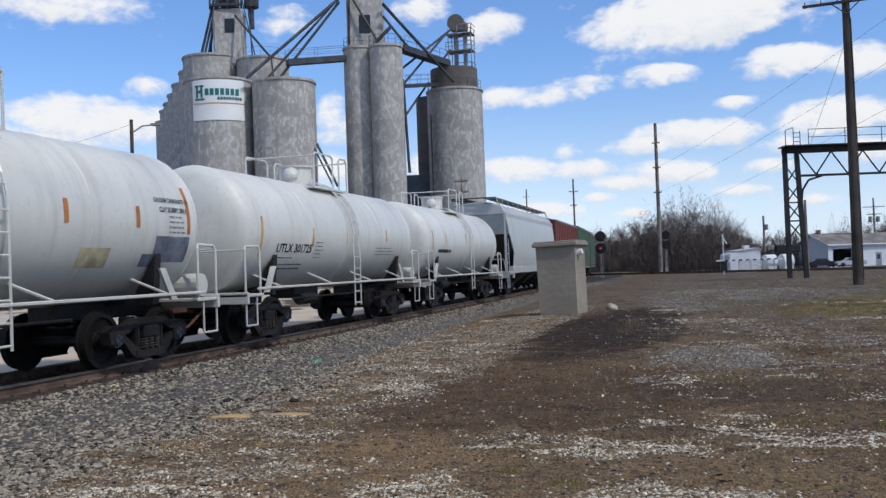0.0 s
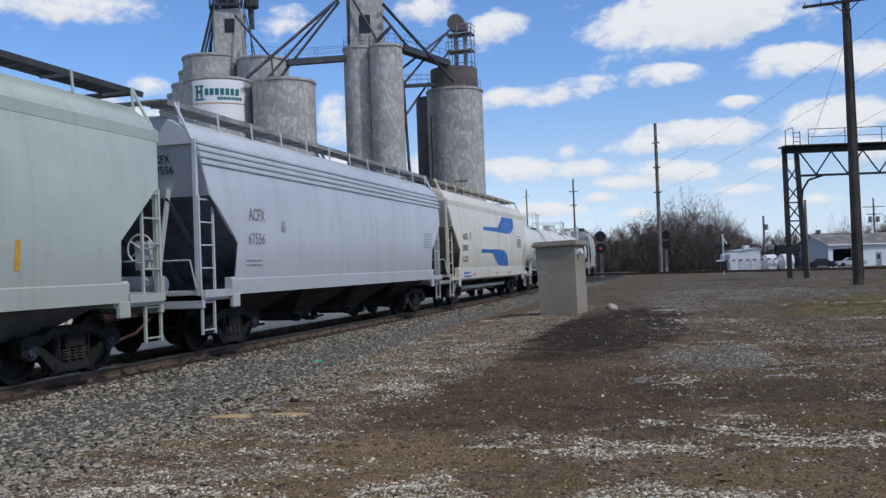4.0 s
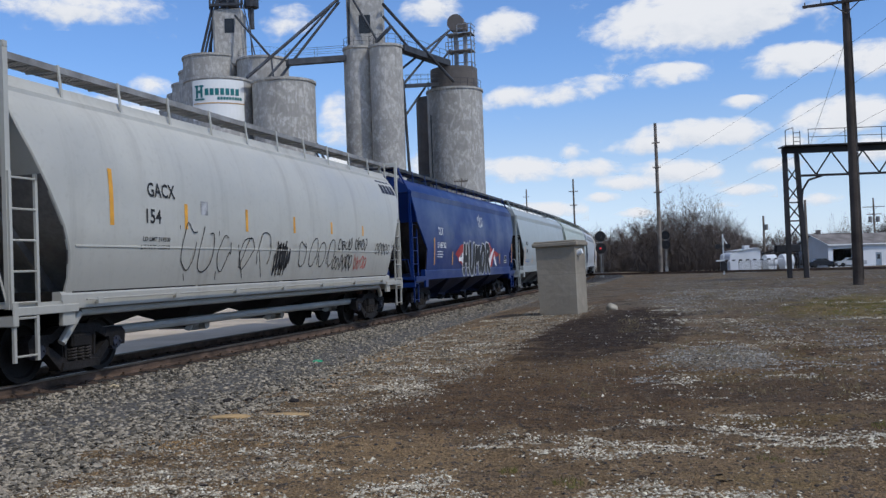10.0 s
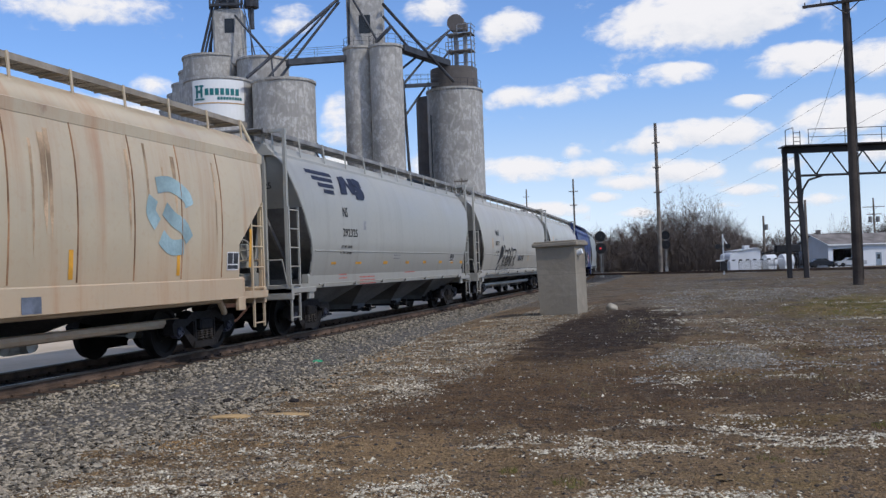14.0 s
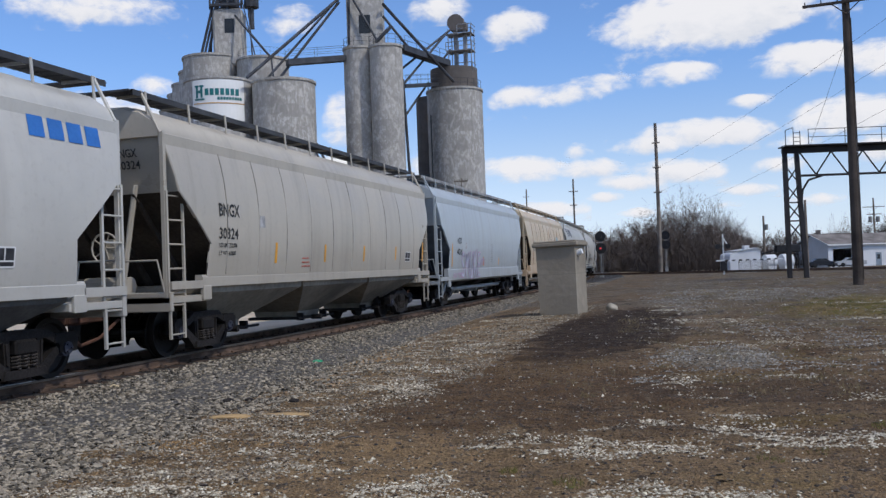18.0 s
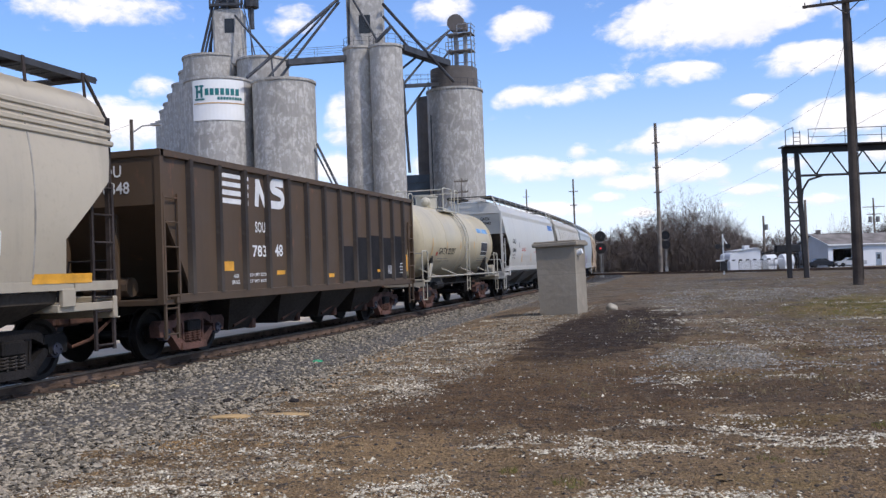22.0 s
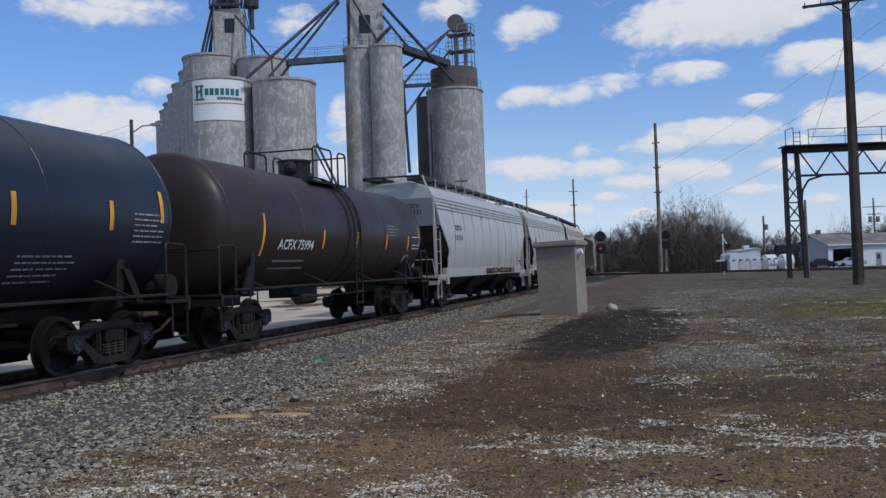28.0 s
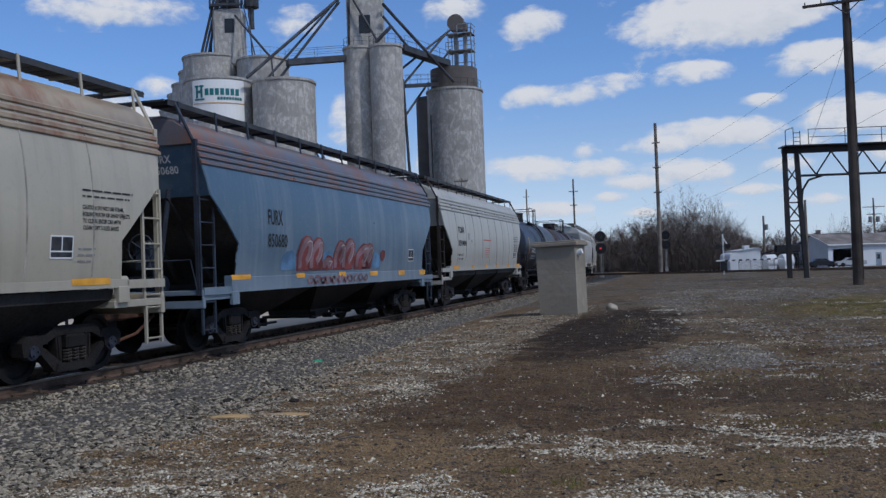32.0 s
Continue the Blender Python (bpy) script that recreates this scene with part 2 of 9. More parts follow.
# ---- ground: one sheet to the horizon ----
def ground_material():
    m, nt, b = nodes_of("yard_ground")
    g = Graph(nt)
    x, y, z = g.split()
    mid = g.noise(0.9, 6, 0.62, warp=0.6)
    fine = g.noise(7.0, 6, 0.65)
    grit = g.cells(38.0)
    tone = g.math("MULTIPLY", g.cells(38.0, out=1), 1.0)
    lumps = g.noise(2.6, 8, 0.72)
    streak = g.noise(1.0, 6, 0.62, g.scaled(0.7, 1.25, 1, (3, 1, 0)), warp=1.2)
    big = g.noise(0.22, 5, 0.6)

    def blob(cx, cy, rx, ry, ragged=1.2, lean=0.0):
        """A ragged patch round a place, its axis leaning by so many metres a metre."""
        dx = g.math("DIVIDE", g.math("SUBTRACT", g.math("SUBTRACT", x, cx), g.math("MULTIPLY", g.math("SUBTRACT", y, cy), lean)), rx)
        dy = g.math("DIVIDE", g.math("SUBTRACT", y, cy), ry)
        rad = g.math("ADD", g.math("MULTIPLY", dx, dx), g.math("MULTIPLY", dy, dy))
        return g.ramp(g.math("ADD", rad, g.math("MULTIPLY", g.math("SUBTRACT", mid, 0.5), ragged * 2)), 1.35, 0.5)

    def laid(c, mask, strength, lo, hi, by):
        return g.mix(g.math("MULTIPLY", mask, strength), c, g.mix(g.ramp(by, 0.35, 0.65), lo, hi))
    # trodden brown soil
    c = g.mix(g.ramp(mid, 0.34, 0.66), (0.135, 0.092, 0.056), (0.275, 0.205, 0.130))
    c = g.mix(g.ramp(streak, 0.42, 0.56, 0, 0.5), c, (0.215, 0.160, 0.108))
    c = laid(c, blob(-3.1, 6.8, 1.4, 2.2), 0.85, (0.32, 0.230, 0.135), (0.47, 0.355, 0.225), lumps)
    c = laid(c, blob(-0.8, 5.6, 4.0, 3.2, 1.0), 0.7, (0.23, 0.168, 0.105), (0.40, 0.305, 0.195), lumps)
    # tan band of worn gravel beside the ballast
    wob = g.math("MULTIPLY", g.math("SUBTRACT", big, 0.5), 1.2)
    xw = g.math("ADD", g.math("ADD", x, wob), g.math("MULTIPLY", g.math("SUBTRACT", mid, 0.5), 1.0))
    tan = g.math("MULTIPLY", g.ramp(xw, -3.5, -4.1), g.ramp(y, 36.0, 27.0, 0.2, 1.0))
    c = laid(c, tan, 0.9, (0.33, 0.245, 0.152), (0.19, 0.145, 0.098), fine)
    sand = g.ramp(g.noise(0.6, 4, 0.5, g.scaled(1, 1, 1, (40, 8, 0))), 0.58, 0.66)
    c = g.mix(g.math("MULTIPLY", g.math("MULTIPLY", sand, tan), 0.65), c, (0.47, 0.33, 0.18))
    # stony farther yard
    far = g.ramp(g.math("ADD", y, g.math("MULTIPLY", wob, 6.0)), 15.0, 26.0)
    rough = g.ramp(g.noise(0.5, 7, 0.7, g.scaled(0.8, 0.6, 1, (11, 5, 0))), 0.42, 0.60)
    grey = g.math("MULTIPLY", g.math("MULTIPLY", far, g.ramp(rough, 0.0, 1.0, 0.25, 1.0)), g.ramp(x, -4.2, -1.5, 0.3, 1.0))
    c = laid(c, grey, 0.85, (0.115, 0.105, 0.092), (0.29, 0.275, 0.25), fine)
    c = laid(c, g.math("MULTIPLY", g.ramp(y, 27.0, 34.0), g.ramp(big, 0.40, 0.56)), 0.75, (0.13, 0.122, 0.112), (0.27, 0.258, 0.24), lumps)
    c = laid(c, blob(0.2, 16.0, 0.95, 1.7, 0.8), 0.8, (0.17, 0.165, 0.155), (0.36, 0.35, 0.33), fine)
    c = laid(c, g.math("MULTIPLY", g.ramp(y, 24.0, 32.0), g.ramp(mid, 0.53, 0.62)), 0.8, (0.055, 0.047, 0.038), (0.12, 0.103, 0.083), fine)
    # damp dark brown soil, and the black tongue beside the booth
    c = laid(c, blob(-1.9, 12.4, 2.3, 3.3), 0.85, (0.086, 0.055, 0.032), (0.215, 0.147, 0.087), lumps)
    c = laid(c, blob(0.9, 12.3, 1.9, 1.2), 0.75, (0.075, 0.051, 0.034), (0.17, 0.122, 0.080), lumps)
    c = laid(c, blob(-2.5, 15.2, 1.0, 1.9, 0.8), 0.75, (0.15, 0.105, 0.060), (0.26, 0.19, 0.115), lumps)
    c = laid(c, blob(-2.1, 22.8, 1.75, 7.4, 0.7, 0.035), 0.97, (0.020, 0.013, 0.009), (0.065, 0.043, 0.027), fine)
    # yellow-green grass
    lawn = blob(5.0, 28.0, 2.6, 6.0, 1.6)
    grass = g.math("MULTIPLY", g.ramp(g.noise(0.5, 6, 0.65, g.scaled(1, 1, 1, (31, 17, 0))), 0.53, 0.64), g.ramp(x, -1.5, 2.0))
    c = g.mix(g.math("MULTIPLY", g.math("MAXIMUM", lawn, g.math("MULTIPLY", grass, 0.6)), 0.7), c, (0.26, 0.215, 0.07))
    c = g.mix(1.0, c, (1.09, 0.955, 0.76), "MULTIPLY")
    # clods, dry lumps and ruts
    c = g.mix(g.ramp(lumps, 0.55, 0.63, 0, 0.65), c, (0.045, 0.031, 0.021))
    c = g.mix(g.ramp(lumps, 0.44, 0.32, 0, 0.35), c, (0.40, 0.31, 0.20))
    c = g.mix(g.ramp(streak, 0.58, 0.66, 0, 0.6), c, (0.065, 0.046, 0.032))
    c = g.mix(g.ramp(fine, 0.54, 0.70, 0, 0.6), c, (0.05, 0.036, 0.025))
    c = g.mix(g.math("MULTIPLY", g.ramp(grit, 0.26, 0.08), g.ramp(mid, 0.45, 0.62, 0.12, 0.6)), c, (0.58, 0.52, 0.42))
    c = g.mix(0.30, c, tone, "OVERLAY")
    c = g.mix(g.ramp(g.noise(15.0, 5, 0.7), 0.53, 0.68, 0, 0.6), c, (0.038, 0.028, 0.020))
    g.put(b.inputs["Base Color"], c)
    b.inputs["Roughness"].default_value = 0.92
    b.inputs["Specular IOR Level"].default_value = 0.2
    g.put(b.inputs["Normal"], g.bump(g.math("ADD", g.math("ADD", fine, g.math("MULTIPLY", lumps, -1.6)), g.math("MULTIPLY", grit, 0.5)), 1.0, 0.14))
    return m


def build_ground():
    def steps(lo, hi):
        vals, v, d = [lo], lo, 0
        while v < hi:
            near = abs(v + 1) if hi < 2000 else abs(v - 13)
            v += 0.12 if near < 8 else 0.3 if near < 24 else (1.2 if near < 70 else (8 if near < 300 else 150))
            vals.append(v)
        return vals
    xs, ys = steps(-1800, 1800), steps(-1200, 2400)
    verts = [(x, y, ground_z(x, y)) for y in ys for x in xs]
    n = len(xs)
    faces = [(j * n + i, j * n + i + 1, (j + 1) * n + i + 1, (j + 1) * n + i) for j in range(len(ys) - 1) for i in range(n - 1)]
    me = bpy.data.meshes.new("ground")
    me.from_pydata(verts, [], faces)
    me.shade_smooth()
    me.materials.append(ground_material())
    return tagged(new("ground", me), "brown trampled soil with gravel and thin grass", "ground", kind="structure")


build_ground()


# ---- railway track ----
def sweep(bm, outline, s0, s1, step, side=0.0, lift=0.0):
    """An outline (across, up) swept along the track, open at no end."""
    rings, s = [], s0
    stops = [s0] + ([BEND_Y + k * step for k in range(int((s1 - BEND_Y) / step) + 1)] if s1 > BEND_Y else []) + [s1]
    for s in stops:
        p, h = on_track(s)
        m = Matrix.Translation(p) @ Matrix.Rotation(radians(h), 4, "Z")
        rings.append([m @ Vector((side + a, 0, lift + b)) for a, b in outline])
    loft(bm, rings)


def build_track():
    bm = bmesh.new()
    sweep(bm, [(-2.1, -0.75), (-1.65, -0.205), (-1.35, -0.165), (1.5, -0.165), (2.0, -0.19), (3.3, -0.215), (4.6, -0.245), (5.2, -0.75)], -380, 230, 8)
    ballast = part("ballast_bed", bm, BALLAST)
    tagged(ballast, "grey crushed stone ballast bed under the rails", "ballast", kind="structure")
    track = tagged(empty("railway_track"), "steel rails spiked to dark wooden sleepers", "railway track", kind="structure")
    web = [(-0.068, -0.165), (0.068, -0.165), (0.068, -0.152), (0.012, -0.128), (0.010, -0.045), (0.034, -0.03), (-0.034, -0.03), (-0.010, -0.045), (-0.012, -0.128), (-0.068, -0.152)]
    head = [(-0.036, -0.032), (0.036, -0.032), (0.036, -0.008), (0.026, 0.0), (-0.026, 0.0), (-0.036, -0.008)]
    for side in (0.755, -0.755):
        bm = bmesh.new()
        sweep(bm, web, -380, 230, 8, side)
        rail = part("rail", bm, RAIL_RUST, track)
        bm = bmesh.new()
        sweep(bm, head, -380, 230, 8, side)
        part("rail_head", bm, RAIL_SHINE, rail, "polished steel running surface")
    bm = bmesh.new()
    box(bm, -1.3, 1.3, -0.115, 0.115, -0.19, -0.155, 0.01)
    first = part("sleeper", bm, TIE_WOOD, track)
    rnd = random.Random(4)
    bm = bmesh.new()
    for sx in (0.755, -0.755):
        box(bm, sx - 0.17, sx + 0.17, -0.1, 0.1, -0.156, -0.148)
        for dx in (-0.11, 0.11):
            box(bm, sx + dx - 0.02, sx + dx + 0.02, -0.06, -0.03, -0.15, -0.115)
    tp = part("tie_plate", bm, RAIL_RUST, first, "rusty tie plates and spikes")
    s = 5.0
    first.matrix_basis = Matrix.Translation(on_track(s)[0])
    while s < 125:
        s += 0.53
        p, h = on_track(s)
        again(first, track, Matrix.Translation(p + Vector((rnd.uniform(-0.05, 0.05), 0, rnd.uniform(-0.01, 0.006)))) @ Matrix.Rotation(radians(h + rnd.uniform(-1.5, 1.5)), 4, "Z"))
    return track


def stone_material(name, a, b_, spread=0.35):
    m, nt, b = nodes_of(name)
    g = Graph(nt)
    c = g.mix(g.island(), a, b_)
    c = g.mix(g.ramp(g.noise(24, 4), 0.35, 0.7, 0, spread), c, tuple(k * 0.45 for k in a))
    g.put(b.inputs["Base Color"], c)
    b.inputs["Roughness"].default_value = 0.85
    return m


def ballast_material():
    m, nt, b = nodes_of("ballast_bed")
    g = Graph(nt)
    cell = g.cells(17.0)
    tint = g.math("MULTIPLY", g.cells(17.0, out=1), 1.0)
    c = g.mix(g.noise(0.5, 5), (0.085, 0.077, 0.064), (0.16, 0.143, 0.118))
    c = g.mix(0.35, c, tint, "OVERLAY")
    c = g.mix(g.ramp(cell, 0.35, 0.75), c, (0.055, 0.048, 0.041))
    # oil and brake dust between the rails, darkened further for the train's shade
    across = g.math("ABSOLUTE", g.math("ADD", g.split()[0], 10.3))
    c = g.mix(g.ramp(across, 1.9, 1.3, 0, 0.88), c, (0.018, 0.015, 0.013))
    g.put(b.inputs["Base Color"], c)
    b.inputs["Roughness"].default_value = 0.9
    g.put(b.inputs["Normal"], g.bump(g.math("SUBTRACT", 1.0, cell), 1.0, 0.06))
    return m


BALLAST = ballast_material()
build_track()


def scatter(name, places, material, label, category, seed, flat=0.7):
    """Loose stones, all in one mesh: places are (x, y, z, size)."""
    rnd = np.random.RandomState(seed)
    base = np.array([(1, 0, 0.1), (0.3, 0.95, -0.1), (-0.85, 0.55, 0.1), (-0.8, -0.6, -0.05), (0.35, -0.9, 0.1), (0.1, 0.05, 0.85), (-0.05, 0.1, -0.8)])
    tri = [(0, 1, 5), (1, 2, 5), (2, 3, 5), (3, 4, 5), (4, 0, 5), (1, 0, 6), (2, 1, 6), (3, 2, 6), (4, 3, 6), (0, 4, 6)]
    p = np.array(places, dtype=float)
    n = len(p)
    v = base[None] * (1 + rnd.uniform(-0.35, 0.35, (n, 7, 1))) * p[:, 3][:, None, None] * 0.5
    v = v * np.stack([rnd.uniform(0.7, 1.3, n), rnd.uniform(0.6, 1.1, n), flat * rnd.uniform(0.7, 1.2, n)], 1)[:, None]
    a, tl = rnd.uniform(0, 6.283, n), rnd.uniform(-0.6, 0.6, n)
    ca, sa, ct, st = np.cos(a), np.sin(a), np.cos(tl), np.sin(tl)
    y2, z2 = v[..., 1] * ct[:, None] - v[..., 2] * st[:, None], v[..., 1] * st[:, None] + v[..., 2] * ct[:, None]
    v = np.stack([v[..., 0] * ca[:, None] - y2 * sa[:, None], v[..., 0] * sa[:, None] + y2 * ca[:, None], z2], 2) + p[:, None, :3]
    f = (np.array(tri)[None] + 7 * np.arange(n)[:, None, None]).reshape(-1, 3)
    me = bpy.data.meshes.new(name)
    me.from_pydata(v.reshape(-1, 3).tolist(), [], f.tolist())
    me.materials.append(material)
    return tagged(new(name, me), label, category, kind="stuff")
# ---- freight cars: +y is the way they run, +x the side seen, z = 0 the top of rail ----
CARS, CLOUDS, WHEELS, WHEEL_COPIES = [], [], [], []


def ring_wheel(bm, x, r_in, r_out, n=28):
    """A wheel: tread, flange on the inner side, dished plate and hub."""
    sgn = 1 if x > 0 else -1
    prof = [(0.09, 0.10), (0.105, 0.02), (0.16, 0.02), (0.17, -0.02), (0.36, 0.015), (0.385, 0.06), (0.455, 0.065), (0.457, 0.0), (0.46, -0.055), (0.485, -0.06), (0.485, -0.085), (0.385, -0.08), (0.17, -0.06), (0.09, -0.10)]
    rings = [[(x + sgn * w, r * math.cos(2 * math.pi * i / n), r * math.sin(2 * math.pi * i / n)) for i in range(n)] for r, w in prof]
    loft(bm, rings, cap=False)


def side_frame_mesh(sx):
    """A cast side frame: arched top, sloping legs, spring window, jaws at both ends."""
    bm = bmesh.new()

    def plate(pts, x0, x1):
        prism(bm, pts, "x", *sorted((sx * x0, sx * x1)))
    for sy in (1, -1):
        def at(pts):
            pts = [(sy * a, b) for a, b in pts]
            return pts if sy > 0 else pts[::-1]
        plate(at([(0.0, 0.66), (0.40, 0.65), (0.62, 0.56), (0.66, 0.66), (0.45, 0.78), (0.0, 0.79)]), 0.94, 1.12)
        plate(at([(0.60, 0.55), (0.70, 0.55), (0.72, 0.40), (0.79, 0.40), (0.80, 0.53), (0.98, 0.53), (0.99, 0.40), (1.10, 0.40), (1.13, 0.60), (1.04, 0.69), (0.64, 0.68)]), 0.93, 1.13)
        plate(at([(0.66, 0.50), (0.76, 0.44), (0.44, 0.13), (0.27, 0.13), (0.27, 0.24)]), 0.95, 1.11)
        plate(at([(0.27, 0.22), (0.37, 0.26), (0.40, 0.67), (0.27, 0.67)]), 0.95, 1.10)
        plate(at([(0.0, 0.12), (0.44, 0.125), (0.40, 0.245), (0.0, 0.245)]), 0.90, 1.15)
        plate(at([(0.31, 0.3), (0.35, 0.32), (0.37, 0.62), (0.33, 0.62)]), 1.10, 1.125)
    return bm


def build_truck():
    """A three-piece truck: bolster, two side frames on springs, two wheelsets."""
    bm = bmesh.new()
    box(bm, -1.17, 1.17, -0.22, 0.22, 0.44, 0.655, 0.03)
    rod(bm, (0, 0, 0.64), (0, 0, 0.86), 0.2, 12)
    for sx in (-1, 1):
        rod(bm, (sx * 0.6, -1.25, 0.40), (sx * 0.6, 1.25, 0.40), 0.03, 6)
        box(bm, sx * 0.66 - 0.12, sx * 0.66 + 0.12, -0.09, 0.09, 0.65, 0.80, 0.02)
    for sy in (-1, 1):
        box(bm, -0.8, 0.8, sy * 0.36 - 0.05, sy * 0.36 + 0.05, 0.33, 0.43, 0.01)
        for sx in (-1, 1):
            box(bm, sx * 0.755 - 0.06, sx * 0.755 + 0.06, sy * 0.385 - 0.03, sy * 0.385 + 0.03, 0.26, 0.58, 0.01)
            rod(bm, (sx * 0.3, sy * 0.36, 0.45), (sx * 0.2, sy * 0.1, 0.80), 0.03, 6)
    truck = part("truck", bm, TRUCK_STEEL)
    for sx in (1, -1):
        shaded(part("side_frame", side_frame_mesh(sx), FRAME_STEEL, truck), 20)
    bm = bmesh.new()
    for dx in (-0.07, 0.07):
        pts = [(dx + 0.062 * math.cos(a * math.pi / 4), 0.062 * math.sin(a * math.pi / 4), 0.25 + 0.20 * a / 36) for a in range(37)]
        pipe(bm, pts, 0.0155, 5)
    spring = shaded(part("spring", bm, SPRING_STEEL, truck), 50)
    first = True
    for sx in (1, -1):
        for dy in (-0.165, 0.0, 0.165):
            if first:
                spring.matrix_basis, first = pose(sx * 1.03, dy, 0), False
            else:
                again(spring, truck, pose(sx * 1.03, dy, 0))
    bm = bmesh.new()
    rod(bm, (0.0, 0, 0), (0.12, 0, 0), 0.125, 14)
    rod(bm, (0.12, 0, 0), (0.16, 0, 0), 0.095, 12)
    for k in range(3):
        a = 2 * math.pi * k / 3
        rod(bm, (0.15, 0.06 * math.cos(a), 0.06 * math.sin(a)), (0.185, 0.06 * math.cos(a), 0.06 * math.sin(a)), 0.02, 6)
    cap = part("bearing_cap", bm, CAP_STEEL, truck)
    first = True
    for y in (-0.89, 0.89):
        for sx in (1, -1):
            m = pose(sx * 0.99, y, 0.457, 0, 0, 0 if sx > 0 else 180)
            if first:
                cap.matrix_basis, first = m, False
            else:
                again(cap, truck, m)
    for y in (-0.89, 0.89):
        bm = bmesh.new()
        rod(bm, (-0.95, 0, 0), (0.95, 0, 0), 0.085, 10)
        for sx in (-1, 1):
            ring_wheel(bm, sx * 0.755, 0.1, 0.457)
        ws = shaded(part("wheelset", bm, WHEEL_STEEL, truck))
        ws.matrix_basis = pose(0, y, 0.457)
        WHEELS.append((ws, y))
    return truck


TRUCK = build_truck()


def coupler(car, y, sgn):
    bm = bmesh.new()
    box(bm, -0.11, 0.11, min(y - sgn * 0.9, y - sgn * 0.28), max(y - sgn * 0.9, y - sgn * 0.28), 0.72, 0.98, 0.02)
    box(bm, -0.16, 0.14, min(y - sgn * 0.3, y + sgn * 0.06), max(y - sgn * 0.3, y + sgn * 0.06), 0.70, 1.0, 0.04)
    pipe(bm, [(0.35, y - sgn * 0.8, 0.75), (0.3, y - sgn * 0.3, 0.45), (0.15, y, 0.35)], 0.03, 6)
    part("coupler", bm, RUSTY, car)


def running_gear(car, L, inset, casting=None):
    """Two trucks and two couplers under a car, the castings in their own rust or grime."""
    for sgn in (1, -1):
        at = pose(0, sgn * (L / 2 - inset), 0)
        if TRUCK.parent is None:
            TRUCK.parent, TRUCK.matrix_basis = car, at
            coupler(car, sgn * L / 2, sgn)
            continue
        tr = again(TRUCK, car, at)
        for o in tr.children:
            if o.name.startswith("wheelset"):
                WHEEL_COPIES.append(o)
            elif casting and o.name.startswith(("side_frame", "spring")):
                o.material_slots[0].link = "OBJECT"
                o.material_slots[0].material = casting
        coupler(car, sgn * L / 2, sgn)


def ladder(car, material, x, y0, y1, z0, z1, rungs, lean=0.0, name="ladder"):
    bm = bmesh.new()
    for y in (y0, y1):
        box(bm, x - 0.02, x + 0.02, y - 0.025, y + 0.025, z0, z1)
    for k in range(rungs):
        z = z0 + 0.08 + (z1 - z0 - 0.16) * k / max(1, rungs - 1)
        rod(bm, (x + 0.01, y0, z), (x + 0.01, y1, z), 0.016, 5)
    return part(name, bm, material, car)


def letters(car, side, text, y, z, size, width, material, out=0.008, fat=0.025):
    """Painted writing of a given width, wrapped on the side surface side(z)."""
    cu = bpy.data.curves.new("t", "FONT")
    cu.body, cu.size, cu.offset = text, size * 1.42, size * fat
    cu.resolution_u = 2 if size < 0.5 else 8
    tmp = bpy.data.objects.new("t", cu)
    me = bpy.data.meshes.new_from_object(tmp)
    bpy.data.objects.remove(tmp)
    bpy.data.curves.remove(cu)
    x0, x1 = min(v.co.x for v in me.vertices), max(v.co.x for v in me.vertices)
    for v in me.vertices:
        zz = z + v.co.y
        v.co = Vector((side(zz) + out, y + (v.co.x - x0) / (x1 - x0) * width, zz))
    me.materials.clear()
    me.materials.append(material)
    ob = new("lettering", me)
    ob.parent = car
    return ob


def end_letters(car, lines, y, x, z, size, material):
    """Reporting marks on the end sheet of a car."""
    for k, (text, width) in enumerate(lines):
        ob = letters(car, lambda q: 0.0, text, 0.0, z - k * size * 1.45, size, width, material)
        for v in ob.data.vertices:
            v.co = Vector((x + v.co.y, y(v.co.z), v.co.z))


def patch(car, side, y0, y1, z0, z1, material, name, label="", out=0.006, n=6):
    """A painted or stuck-on patch that follows the side."""
    bm = bmesh.new()
    rows = []
    for k in range(n + 1):
        z = z0 + (z1 - z0) * k / n
        rows.append([bm.verts.new((side(z) + out, y, z)) for y in (y0, y1)])
    for a, b in zip(rows, rows[1:]):
        bm.faces.new((a[0], a[1], b[1], b[0]))
    made = part(name, bm, material, car, label)
    if material is PANEL_BW:
        my, mz = (y0 + y1) / 2, z0 + 0.3 * (z1 - z0)
        lines = [[(y0, z0), (y1, z0)], [(y0, z1), (y1, z1)], [(y0, z0), (y0, z1)], [(y1, z0), (y1, z1)], [(my, mz), (my, z1)], [(y0, mz), (y1, mz)]]
        for k, path in enumerate(lines):
            strokes(car, side, [path], WHITE, 0.022, "panel_line", "white painted line", 0.009 + 0.0006 * k)
    return made


def decal(car, side, outline, material, name, label="", out=0.007):
    """A painted shape of any outline on the side, later coats over earlier ones."""
    out = {"white_lettering": 0.010, "black_lettering": 0.013}.get(material.name, out)
    bm = bmesh.new()
    face = bm.faces.new([bm.verts.new((0, a, b)) for a, b in outline])
    bmesh.ops.triangulate(bm, faces=[face], ngon_method="EAR_CLIP")
    for k in range(-8, 20):
        bmesh.ops.bisect_plane(bm, geom=bm.verts[:] + bm.edges[:] + bm.faces[:], plane_co=(0, 0, 2.4 + 0.15 * k), plane_no=(0, 0, 1))
    bmesh.ops.recalc_face_normals(bm, faces=bm.faces[:])
    for v in bm.verts:
        v.co.x = side(v.co.z) + out
    return part(name, bm, material, car, label)


